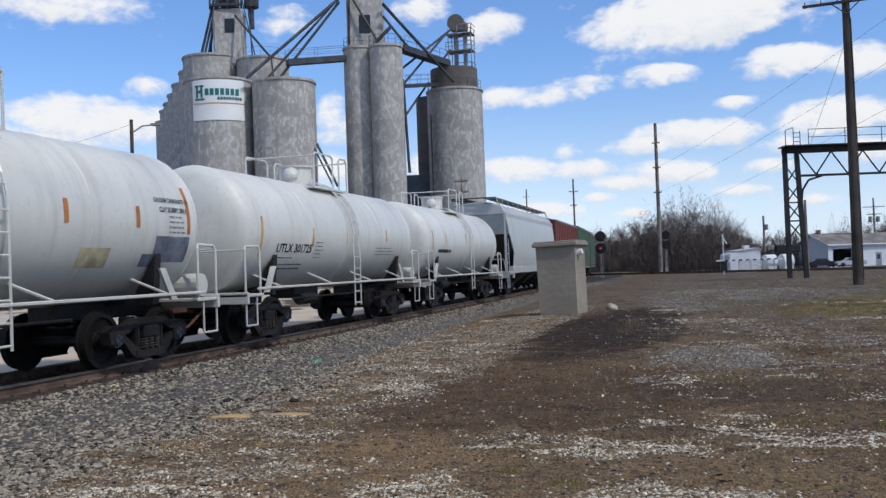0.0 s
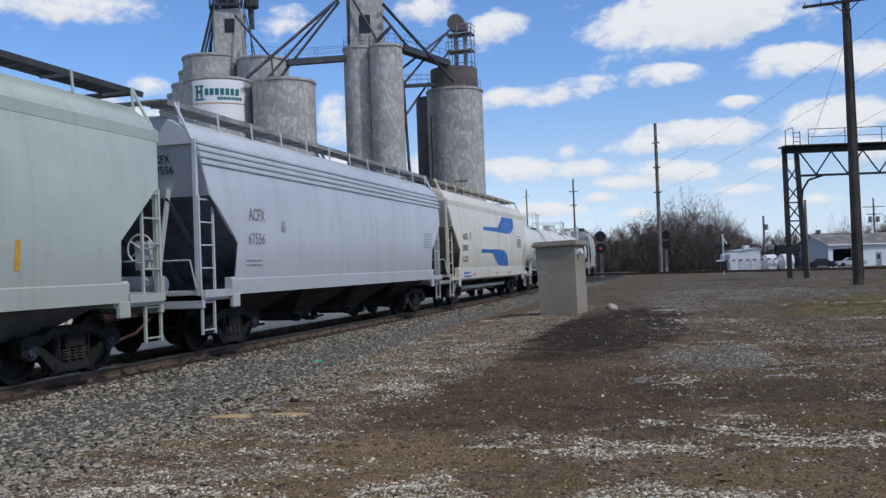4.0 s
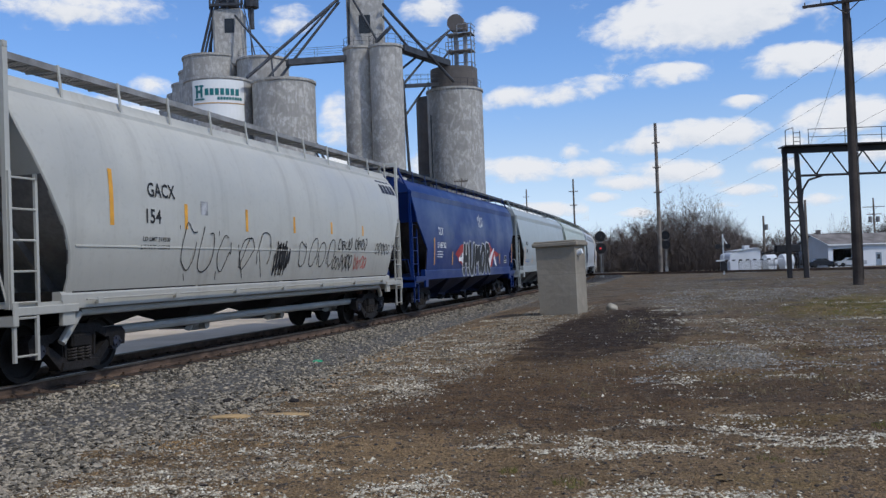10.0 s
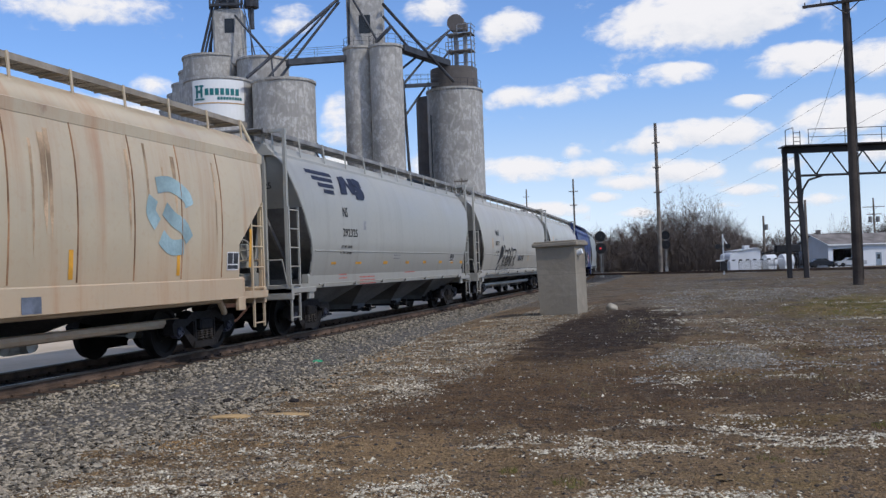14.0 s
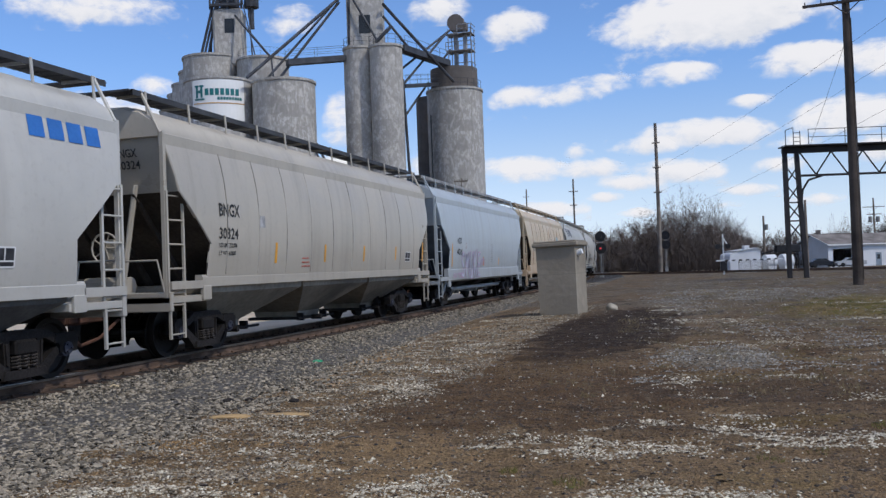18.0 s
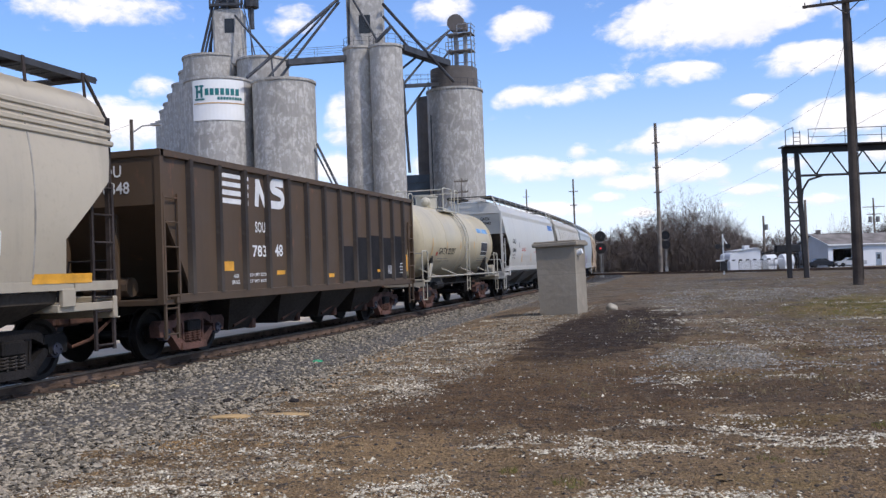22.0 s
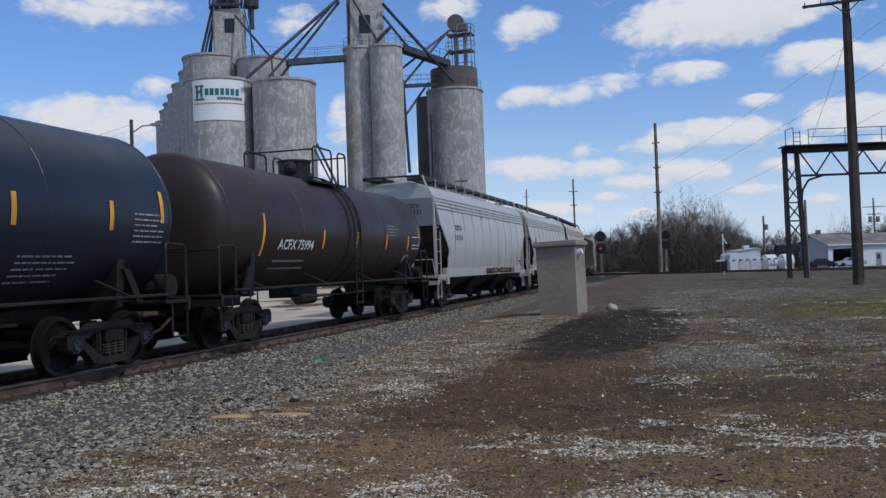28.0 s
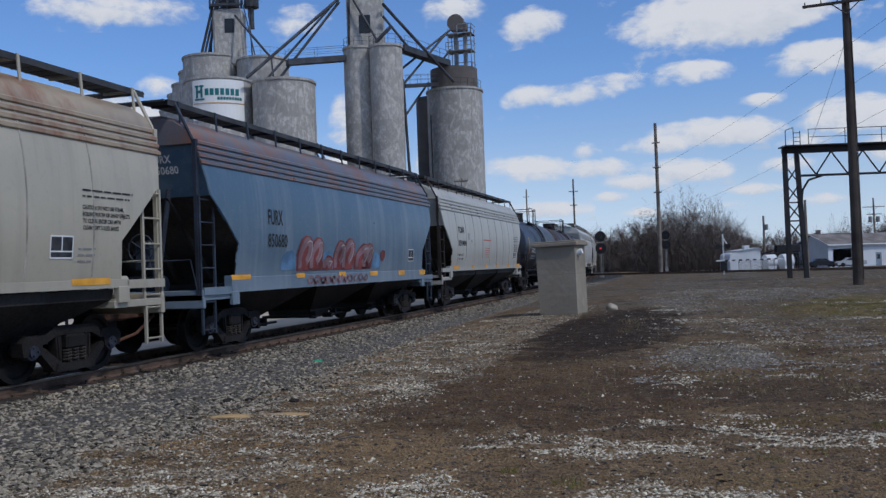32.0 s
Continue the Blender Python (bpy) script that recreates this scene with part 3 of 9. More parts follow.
def bars(car, side, y, z, w, rows, material, h=0.05, gap=0.09, words=3):
    """Writing too small to read: short plain bars, row by row."""
    rnd = random.Random(int(abs(y) * 100) + rows)
    bm = bmesh.new()
    h *= 0.52
    for k in range(rows):
        zz, yy = z - k * gap, y
        end = y + w * rnd.uniform(0.75, 1.0)
        while yy < end - 0.01:
            e = min(end, yy + (rnd.uniform(0.5, 1.3) * w / words if h > 0.045 else rnd.uniform(0.05, 0.24)))
            bm.faces.new([bm.verts.new((side(q) + 0.007, p, q)) for p, q in ((yy, zz), (e, zz), (e, zz + h), (yy, zz + h))])
            yy = e + max(0.032, h * 0.8)
    return part("stencil", bm, material, car)


def strokes(car, side, paths, material, width, name, label="", out=0.012):
    """Spray-painted strokes as flat ribbons on the side."""
    bm = bmesh.new()
    for path in paths:
        pts = [Vector((0, a, b)) for a, b in path]
        prev = None
        for i, p in enumerate(pts):
            d = (pts[min(i + 1, len(pts) - 1)] - pts[max(i - 1, 0)]).normalized()
            q = Vector((0, -d.z, d.y)) * width / 2
            pair = [bm.verts.new((side(v.z) + out, v.y, v.z)) for v in (p + q, p - q)]
            if prev:
                bm.faces.new((prev[0], prev[1], pair[1], pair[0]))
            prev = pair
    return part(name, bm, material, car, label)


def spline(pts, n=6):
    """Smooth points through a short list of corners."""
    out = []
    for i in range(len(pts) - 1):
        p0, p1, p2, p3 = (Vector(pts[max(0, min(len(pts) - 1, i + k))]) for k in (-1, 0, 1, 2))
        for k in range(n):
            t = k / n
            q = 0.5 * (2 * p1 + (p2 - p0) * t + (2 * p0 - 5 * p1 + 4 * p2 - p3) * t * t + (3 * p1 - p0 - 3 * p2 + p3) * t ** 3)
            out.append((q.x, q.y))
    return out + [tuple(pts[-1])]


def scrawl(y, z, w, h, n, seed):
    """Loops and hooks like a hasty tag, leaning and overlapping."""
    rnd = random.Random(seed)
    made = []
    for k in range(n):
        y0, d = y + w * k / n, w / n
        lean, tall = rnd.uniform(0.05, 0.35), rnd.uniform(0.7, 1.0)
        a0, turns = rnd.uniform(0, 6.28), rnd.uniform(0.7, 1.5) * rnd.choice((-1, 1))
        pts = []
        for j in range(9):
            a = a0 + turns * 6.28 * j / 8
            u, v = 0.5 + 0.42 * math.cos(a) + 0.08 * j / 8, 0.5 + 0.45 * math.sin(a * rnd.choice((1, 1, 1.15)))
            pts.append((y0 + d * (u * 0.9 + lean * v), z + h * tall * v))
        made.append(spline(pts, 3))
        if rnd.random() < 0.6:
            made.append([(y0 + d * rnd.uniform(0, 0.3), z + h * rnd.uniform(0.5, 1.0)), (y0 + d * rnd.uniform(0.2, 0.6), z - 0.12 * h)])
    return made


GLYPHS = {
    "H": [[(0, 0), (0.05, 0.5), (0.1, 1)], [(0.78, 0), (0.74, 0.5), (0.6, 0.95)], [(0.05, 0.48), (0.74, 0.5)]],
    "U": [[(0, 1), (0.12, 0.45), (0.2, 0.05), (0.55, 0), (0.78, 0.35), (0.8, 0.95)]],
    "M": [[(0, 0), (0.15, 0.95), (0.45, 0.42), (0.75, 0.95), (0.95, 0)]],
    "O": [[(0.4, 1), (0.05, 0.6), (0.12, 0.12), (0.45, 0), (0.8, 0.4), (0.75, 0.85), (0.4, 1)]],
    "R": [[(0.05, 0), (0.1, 1)], [(0.1, 1), (0.62, 0.95), (0.68, 0.68), (0.15, 0.5)], [(0.3, 0.5), (0.9, 0)]],
    "S": [[(0.85, 0.9), (0.35, 1), (0.1, 0.72), (0.65, 0.42), (0.6, 0.08), (0, 0.05)]],
    "T": [[(0, 0.95), (1, 1)], [(0.5, 1), (0.45, 0)]],
    "F": [[(0, 0), (0.05, 1)], [(0.05, 1), (0.8, 0.97)], [(0.05, 0.55), (0.6, 0.55)]],
    "E": [[(0.8, 1), (0.1, 1)], [(0.1, 1), (0.05, 0)], [(0.05, 0), (0.75, 0)], [(0.07, 0.5), (0.6, 0.5)]],
    "K": [[(0, 0), (0.05, 1)], [(0.8, 1), (0.05, 0.5)], [(0.1, 0.52), (0.85, 0)]],
    "A": [[(0, 0), (0.4, 1), (0.8, 0)], [(0.15, 0.4), (0.65, 0.4)]],
    "B": [[(0.05, 0), (0.1, 1)], [(0.1, 1), (0.65, 0.9), (0.6, 0.6), (0.12, 0.52)], [(0.12, 0.52), (0.75, 0.4), (0.7, 0.08), (0.05, 0)]],
    "1": [[(0.2, 0.8), (0.5, 1), (0.45, 0)]],
    "3": [[(0.1, 0.95), (0.65, 0.95), (0.65, 0.6), (0.25, 0.52), (0.75, 0.4), (0.6, 0.03), (0, 0.05)]],
    "8": [[(0.7, 0.85), (0.35, 1), (0.15, 0.75), (0.65, 0.35), (0.4, 0), (0.1, 0.25), (0.65, 0.65), (0.7, 0.85)]],
    "0": [[(0.4, 1), (0.05, 0.6), (0.12, 0.12), (0.45, 0), (0.8, 0.4), (0.75, 0.85), (0.4, 1)]]}


def sprayed(car, side, text, y, z, w, h, material, width, label, out=0.011, rise=0.0, jitter=0.05, seed=1, fill=0.82):
    """A word in round-ended spray strokes, one part a letter; it may climb along its line."""
    rnd = random.Random(seed)
    d = w / len(text)
    for k, ch in enumerate(text):
        bm = bmesh.new()
        lift = out + 0.0012 * (k % 4)
        tall = rnd.uniform(1 - 2 * jitter, 1 + 2 * jitter)
        for path in GLYPHS.get(ch, ()):
            pts = [(y + d * (k + fill * (a + rnd.uniform(-jitter, jitter))), z + rise * k + h * tall * (b + rnd.uniform(-jitter, jitter))) for a, b in path]
            pts = [Vector((0, *p)) for p in (spline(pts, 6) if len(pts) > 2 else [pts[0], ((pts[0][0] + pts[1][0]) / 2, (pts[0][1] + pts[1][1]) / 2), pts[1]])]
            prev = None
            for i, p in enumerate(pts):
                t = (pts[min(i + 1, len(pts) - 1)] - pts[max(i - 1, 0)]).normalized()
                q = Vector((0, -t.z, t.y)) * width / 2
                pair = [bm.verts.new((side(v.z) + lift, v.y, v.z)) for v in (p + q, p, p - q)]
                if prev:
                    bm.faces.new((prev[0], prev[1], pair[1], pair[0]))
                    bm.faces.new((prev[1], prev[2], pair[2], pair[1]))
                prev = pair
            lift += 0.0003
            for p in (pts[0], pts[-1]):
                ring = [p + Vector((0, math.cos(math.pi * i / 6), math.sin(math.pi * i / 6))) * width / 2 for i in range(12)]
                bm.faces.new([bm.verts.new((side(v.z) + lift, v.y, v.z)) for v in ring])
                lift += 0.0003
        part("graffito", bm, material, car, label)


def table(points):
    """A function through (z, x) pairs."""
    zs, xs = zip(*points)

    def f(z):
        return float(np.interp(z, zs, xs))
    return f


ROUND_SIDE = table([(0.9, 1.52), (1.2, 1.53), (1.6, 1.57), (2.2, 1.61), (2.8, 1.61), (3.3, 1.57), (3.7, 1.50), (4.0, 1.42)])
BARREL_SIDE = table([(0.9, 1.36), (1.2, 1.40), (1.45, 1.47), (1.8, 1.55), (2.2, 1.61), (2.8, 1.61), (3.2, 1.58), (3.5, 1.52), (3.8, 1.41), (4.0, 1.29), (4.14, 1.15), (4.3, 1.0)])
FLAT_SIDE = table([(0.9, 1.50), (1.3, 1.52), (1.6, 1.555), (2.0, 1.60), (2.4, 1.62), (2.8, 1.615), (3.2, 1.575), (3.5, 1.52), (3.75, 1.455), (4.0, 1.38)])


def covered_hopper(name, L, paint, dark, label, kind="round", bays=4, eave=3.92, sill=(1.08, 1.42), ribs=0, corrugated=False, pipes=False, sill_paint=None, roof_paint=None,
                   walk_paint=None, step_paint=None, rail=True, roof_top=4.50, cut=1.25, seam=None, casting=None, shade_soot=None):
    """A covered grain or plastics hopper with all its fittings."""
    car = tagged(empty(name), label, "hopper car", group="freight cars of the train")
    side = {"round": ROUND_SIDE, "flat": FLAT_SIDE, "barrel": BARREL_SIDE}[kind]
    sill_paint, roof_paint = sill_paint or paint, roof_paint or paint
    walk_paint, step_paint = walk_paint or WALKWAY, step_paint or paint
    half = L / 2 - 0.62
    taper = table([(sill[0], 1.12), (1.5, 1.16), (1.9, 1.08), (2.3, 0.9), (2.7, 0.66), (3.1, 0.42), (3.5, 0.2), (eave, 0.03)]) if kind == "barrel" else table([(sill[0], cut - 0.06), (sill[1], cut - 0.05), (2.05, cut), (2.95, 0.24), (eave, 0.0), (4.3, 0.0)])
    # shell: the side sheets run past the end sheet, which slopes in under the car below 3 m
    deep = table([(1.0, 2.15), (sill[1], 2.0), (2.95, 0.26), (3.0, 0.05), (4.4, 0.05)])
    rings = []
    for z in [sill[1] - 0.15, *([1.5] if kind == "barrel" else []), 1.7, 1.9, 2.05, 2.25, 2.5, 2.72, 2.95, 3.0, 3.25, 3.55, 3.75, 3.88, *([4.0, 4.1] if eave > 4.05 else []), eave]:
        x, y, c, w = side(z), half - taper(z), 0.02, 0.05
        q = min(y - 0.03, half - deep(z))
        rings.append([(x, -y + c, z), (x, y - c, z), (x - c, y, z), (x - w, y, z), (x - w, q, z), (-x + w, q, z), (-x + w, y, z), (-x + c, y, z), (-x, y - c, z),
                      (-x, -y + c, z), (-x + c, -y, z), (-x + w, -y, z), (-x + w, -q, z), (x - w, -q, z), (x - w, -y, z), (x - c, -y, z)])
    bm = bmesh.new()
    loft(bm, rings)
    # recessed end faces: grime plus the shade of the cavity, painted in
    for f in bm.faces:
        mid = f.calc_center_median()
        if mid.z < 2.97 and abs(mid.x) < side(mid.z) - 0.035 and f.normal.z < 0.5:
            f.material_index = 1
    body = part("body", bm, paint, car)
    body.data.materials.append(shade_soot or END_SHADE_GRIME)
    shaded(body, 32)
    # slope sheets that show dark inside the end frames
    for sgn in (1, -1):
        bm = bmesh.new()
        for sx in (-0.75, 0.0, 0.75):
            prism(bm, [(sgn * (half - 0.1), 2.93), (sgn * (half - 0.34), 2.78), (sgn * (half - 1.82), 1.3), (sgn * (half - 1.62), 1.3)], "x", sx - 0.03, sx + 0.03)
        part("slope_sheet_rib", bm, shade_soot or END_SHADE_GRIME, car)
        bm = bmesh.new()
        box(bm, -1.5, 1.5, min(sgn * (half - cut - 0.1), sgn * half), max(sgn * (half - cut - 0.1), sgn * half), 1.0, 1.12, 0.01)
        box(bm, -1.52, 1.52, min(sgn * (half - 0.1), sgn * half), max(sgn * (half - 0.1), sgn * half), 0.86, 1.2, 0.015)
        part("end_platform", bm, sill_paint, car)
        # end frame: corner posts and diagonal braces
        bm = bmesh.new()
        for sx in (1, -1):
            yy = sgn * (half - 0.03)
            box(bm, sx * 1.42 - 0.035, sx * 1.42 + 0.035, yy - 0.045, yy + 0.045, 1.1, eave + 0.06)
            rod(bm, (sx * 0.5, sgn * (half - 0.06), 1.1), (sx * 0.75, sgn * (half - 0.2), 3.1), 0.05, 6)
            if kind == "barrel":
                box(bm, sx * 1.42 - 0.035, sx * 1.42 + 0.035, yy - 0.045, yy + 0.045, eave + 0.06, 4.68)
                box(bm, sx * 0.9 - 0.03, sx * 0.9 + 0.03, yy - 0.04, yy + 0.04, 1.1, 4.66)
                box(bm, *sorted((sx * 0.85, sx * 1.46)), yy - 0.04, yy + 0.04, 4.62, 4.70)
            else:
                rod(bm, (sx * 1.40, sgn * half, eave + 0.03), (sx * 1.02, sgn * (half - 0.02), roof_top + 0.21), 0.032, 6)
        part("end_frame", bm, step_paint, car)
        for sx in (1, -1):
            lo, hi = sorted((sgn * (half - 0.02), sgn * (half - 0.52)))
            ladder(car, step_paint, sx * 1.47, lo, hi, 1.1, 2.95, 5)
            ladder(car, step_paint, sx * 1.47, lo + 0.03, hi - 0.03, 0.38, 1.05, 2, name="step")
        bm = bmesh.new()
        pipe(bm, [(0.55, sgn * half, 1.2), (0.55, sgn * (half + 0.12), 1.75), (1.35, sgn * (half + 0.12), 1.75), (1.4, sgn * half, 1.2)], 0.018, 5)
        part("grab_iron", bm, step_paint, car)
    # brake wheel at the tail end
    bm = bmesh.new()
    for k in range(14):
        a, b = 2 * math.pi * k / 14, 2 * math.pi * (k + 1) / 14
        rod(bm, (0.3 + 0.27 * math.cos(a), -half - 0.08, 2.0 + 0.27 * math.sin(a)), (0.3 + 0.27 * math.cos(b), -half - 0.08, 2.0 + 0.27 * math.sin(b)), 0.017, 5)
    for k in range(5):
        a = 2 * math.pi * k / 5
        rod(bm, (0.3, -half - 0.06, 2.0), (0.3 + 0.27 * math.cos(a), -half - 0.08, 2.0 + 0.27 * math.sin(a)), 0.012, 4)
    box(bm, 0.15, 0.45, -half - 0.05, -half + 0.12, 1.6, 2.15, 0.02)
    part("brake_wheel", bm, step_paint, car)
    # side sills
    for sx in (1, -1):
        bm = bmesh.new()
        y = half - cut + 0.22
        x = side(1.3) + 0.02
        prism(bm, [(sx * x, sill[0]), (sx * x, sill[1] - 0.05), (sx * (x - 0.03), sill[1]), (sx * (x - 0.16), sill[1]), (sx * (x - 0.16), sill[0])], "y", -y, y)
        for sgn in (1, -1):
            box(bm, *sorted((sx * (x - 0.1), sx * x)), *sorted((sgn * (y - 0.02), sgn * (half - 0.02))), sill[0] - 0.02, sill[0] + 0.12)
            box(bm, *sorted((sx * (x - 0.06), sx * (x + 0.015))), *sorted((sgn * (y - 0.28), sgn * y)), sill[0] - 0.24, sill[0] + 0.02, 0.01)
        part("side_sill", bm, sill_paint, car)
    if kind == "barrel":
        # belly weld, and a railed rod along the sill
        for sx in (1, -1):
            bm = bmesh.new()
            prism(bm, [(sx * (side(1.96) - 0.01), 1.94), (sx * (side(1.96) + 0.012), 1.95), (sx * (side(1.96) + 0.012), 1.975), (sx * (side(1.96) - 0.01), 1.985)], "y", -half + 1.2, half - 1.2)
            part("weld_seam", bm, paint, car)
            bm = bmesh.new()
            x = side(1.3) + 0.09
            rod(bm, (sx * x, -half + 1.5, 1.17), (sx * x, half - 1.5, 1.17), 0.016, 5)
            for k in range(7):
                y = -half + 1.8 + (2 * half - 3.6) * k / 6
                rod(bm, (sx * (x - 0.1), y, 1.12), (sx * (x + 0.015), y, 1.12), 0.022, 5)
                box(bm, *sorted((sx * (x - 0.02), sx * (x + 0.02))), y - 0.06, y + 0.06, 1.10, 1.19)
            part("sill_rod", bm, sill_paint, car)
    # vertical seams
    if ribs:
        for k in range(1, ribs):
            y = -half + 0.55 + (2 * half - 1.1) * k / ribs
            inn = half - abs(y)
            bm = bmesh.new()
            prev = None
            for i in range(9):
                z = sill[1] + (eave - 0.1 - sill[1]) * i / 8
                if taper(z) + 0.16 > inn:
                    continue
                x = side(z)
                ring = [bm.verts.new(p) for p in ((x - 0.01, y - 0.022, z), (x + 0.012, y - 0.008, z), (x + 0.012, y + 0.008, z), (x - 0.01, y + 0.022, z))]
                if prev:
                    for j in range(3):
                        bm.faces.new((prev[j], prev[j + 1], ring[j + 1], ring[j]))
                prev = ring
            part("seam", bm, seam or SEAM, car)
    # roof: arched, with an eave rail
    prof = [(side(eave) + 0.0, eave - 0.02), (side(eave), eave + 0.05), (min(1.3, side(eave) - 0.1), eave + 0.55 * (roof_top - 0.1 - eave)), (1.02, roof_top - 0.12), (0.7, roof_top - 0.03), (0.0, roof_top)]
    prof += [(-x, z) for x, z in prof[-2::-1]]
    bm = bmesh.new()
    loft(bm, [[(x * k, y, eave - 0.02 + (z - eave + 0.02) * k2) for x, z in prof] for y, k, k2 in ((-half - 0.02, 0.985, 0.9), (-half + 0.1, 1, 1), (half - 0.1, 1, 1), (half + 0.02, 0.985, 0.9))])
    shaded(part("roof", bm, roof_paint, car), 40)
    for sx in (1, -1):
        bm = bmesh.new()
        if corrugated:
            for k in range(4):
                z = eave - 0.36 + 0.125 * k
                x = sx * (side(z) + 0.005)
                prism(bm, [(x, z - 0.05), (x + sx * 0.035, z - 0.025), (x + sx * 0.035, z + 0.025), (x, z + 0.05)], "y", -half + 0.03, half - 0.03)
                if k < 3:
                    part("eave_rib", bm, roof_paint, car)
                    bm = bmesh.new()
        elif kind == "barrel":
            x = sx * side(eave)
            prism(bm, [(x - sx * 0.04, eave - 0.05), (x + sx * 0.02, eave - 0.04), (x + sx * 0.015, eave + 0.03), (x - sx * 0.05, eave + 0.05)], "y", -half + 0.0, half - 0.0)
        else:
            x = sx * side(eave)
            prism(bm, [(x - sx * 0.05, eave - 0.19), (x + sx * 0.05, eave - 0.16), (x + sx * 0.06, eave + 0.02), (x - sx * 0.05, eave + 0.06)], "y", -half + 0.0, half - 0.0)
        part("eave_rail", bm, roof_paint if corrugated else paint, car)
    # hatches
    nh = bays * 2 + 2 if kind != "flat" else 1
    if nh == 1:
        bm = bmesh.new()
        box(bm, -0.32, 0.32, -half + 0.9, half - 0.9, roof_top - 0.03, roof_top + 0.12, 0.03)
        part("hatch_cover", bm, roof_paint, car)
    else:
        bm = bmesh.new()
        rod(bm, (0, 0, roof_top - 0.05), (0, 0, roof_top + 0.07), 0.33, 16)
        hatch = part("hatch", bm, roof_paint, car)
        for k in range(nh):
            y = -half + 1.1 + (2 * half - 2.2) * k / (nh - 1)
            if k == 0:
                hatch.matrix_basis = pose(0, y, 0)
            else:
                again(hatch, car, pose(0, y, 0))
    # running boards on stands
    if rail:
        top = 4.70
        for sx in (1, -1):
            bm = bmesh.new()
            y0, y1 = -half - 0.25, half + 0.25
            lo, hi = sorted((sx * 0.42, sx * 1.05))
            for k in range(10):
                x = lo + (hi - lo - 0.04) * k / 9
                box(bm, x, x + 0.04, y0, y1, top - 0.03, top)
            box(bm, *sorted((sx * 1.04, sx * 1.06)), y0, y1, top - 0.10, top)
            for k in range(int((y1 - y0) / 0.3)):
                box(bm, lo, hi, y0 + 0.3 * k, y0 + 0.3 * k + 0.03, top - 0.035, top - 0.01)
            part("running_board", bm, walk_paint, car)
            n = 12
            bm = bmesh.new()
            loft(bm, [[(sx * (x + a), b, z) for a, b in ((-0.012, -0.024), (0.012, -0.024), (0.012, 0.024), (-0.012, 0.024))] for x, z in ((1.12, min(eave + 0.1, 4.2)), (1.066, top + 0.01))])
            box(bm, *sorted((sx * 0.5, sx * 1.04)), -0.02, 0.02, top - 0.08, top - 0.035)
            stand = part("stand", bm, step_paint, car)
            for k in range(n):
                y = y0 + 0.35 + (y1 - y0 - 0.7) * k / (n - 1)
                if k == 0:
                    stand.matrix_basis = pose(0, y, 0)
                else:
                    again(stand, car, pose(0, y, 0))
        for sgn in (1, -1):
            bm = bmesh.new()
            for k in range(4):
                y = sgn * (half + 0.03 + 0.09 * k)
                box(bm, -1.02, 1.02, y - 0.025, y + 0.025, top - 0.035, top - 0.005)
            part("cross_walk", bm, walk_paint, car)
    # hopper bays under the sill
    span = 2 * (half - cut)
    if not pipes:
        for k in range(bays):
            c = -span / 2 + span * (k + 0.5) / bays
            w = span / bays / 2 * 0.98
            bm = bmesh.new()
            loft(bm, [[(x, c - w * a, z), (x, c + w * a, z), (-x, c + w * a, z), (-x, c - w * a, z)] for x, a, z in ((1.44, 1.0, 1.30), (1.42, 0.985, 1.14), (0.60, 0.31, 0.50), (0.58, 0.29, 0.36))])
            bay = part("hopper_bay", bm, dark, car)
            bm = bmesh.new()
            box(bm, -0.70, 0.70, c - w * 0.38, c + w * 0.38, 0.30, 0.37, 0.01)
            for d in (-0.36, 0.3):
                box(bm, 0.60, 0.78, c + w * d, c + w * d + 0.09, 0.28, 0.46, 0.01)
            rod(bm, (0.72, c - 0.1, 0.335), (0.98, c - 0.1, 0.335), 0.06, 8)
            rod(bm, (0.74, c - w * 0.45, 0.335), (0.74, c + w * 0.6, 0.335), 0.028, 6)
            part("outlet_gate", bm, TRUCK_STEEL, bay)
    else:
        for k in range(bays):
            c = -span / 2 + span * (k + 0.5) / bays
            w = span / bays / 2 * 0.98
            bm = bmesh.new()
            loft(bm, [[(x, c - w * a, z), (x, c + w * a, z), (-x, c + w * a, z), (-x, c - w * a, z)] for x, a, z in ((1.44, 1.0, 1.30), (1.36, 0.95, 1.1), (0.35, 0.25, 0.62), (0.3, 0.2, 0.45))])
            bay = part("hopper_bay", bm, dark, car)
            bm = bmesh.new()
            rod(bm, (-0.5, c, 0.5), (0.6, c, 0.5), 0.11, 10)
            rod(bm, (0.35, c - 0.3, 0.5), (0.35, c + 0.3, 0.5), 0.13, 10)
            part("outlet_valve", bm, GALV, bay)
        bm = bmesh.new()
        e = span / 2 - 0.35
        pipe(bm, [(1.25, -e - 0.35, 0.55), (1.3, -e, 0.98), (1.3, e, 0.98), (1.25, e + 0.3, 0.72)], 0.06, 8)
        pipe(bm, [(0.9, -e, 0.62), (0.9, e, 0.62)], 0.08, 8)
        for k in range(5):
            y = -e + 2 * e * (k + 0.4) / 5
            rod(bm, (1.3, y, 1.25), (1.3, y, 0.95), 0.025, 5)
        part("discharge_pipe", bm, sill_paint, car)
    # centre sill and brake rigging
    bm = bmesh.new()
    box(bm, -0.22, 0.22, -L / 2 + 0.8, L / 2 - 0.8, 0.82, 1.12)
    part("centre_sill", bm, STEEL, car)
    bm = bmesh.new()
    rod(bm, (-0.4, -half + 0.35, 1.32), (0.5, -half + 0.35, 1.32), 0.17, 12)
    part("air_reservoir", bm, step_paint, car)
    bm = bmesh.new()
    rod(bm, (-0.3, half - 0.45, 1.3), (0.45, half - 0.45, 1.3), 0.15, 12)
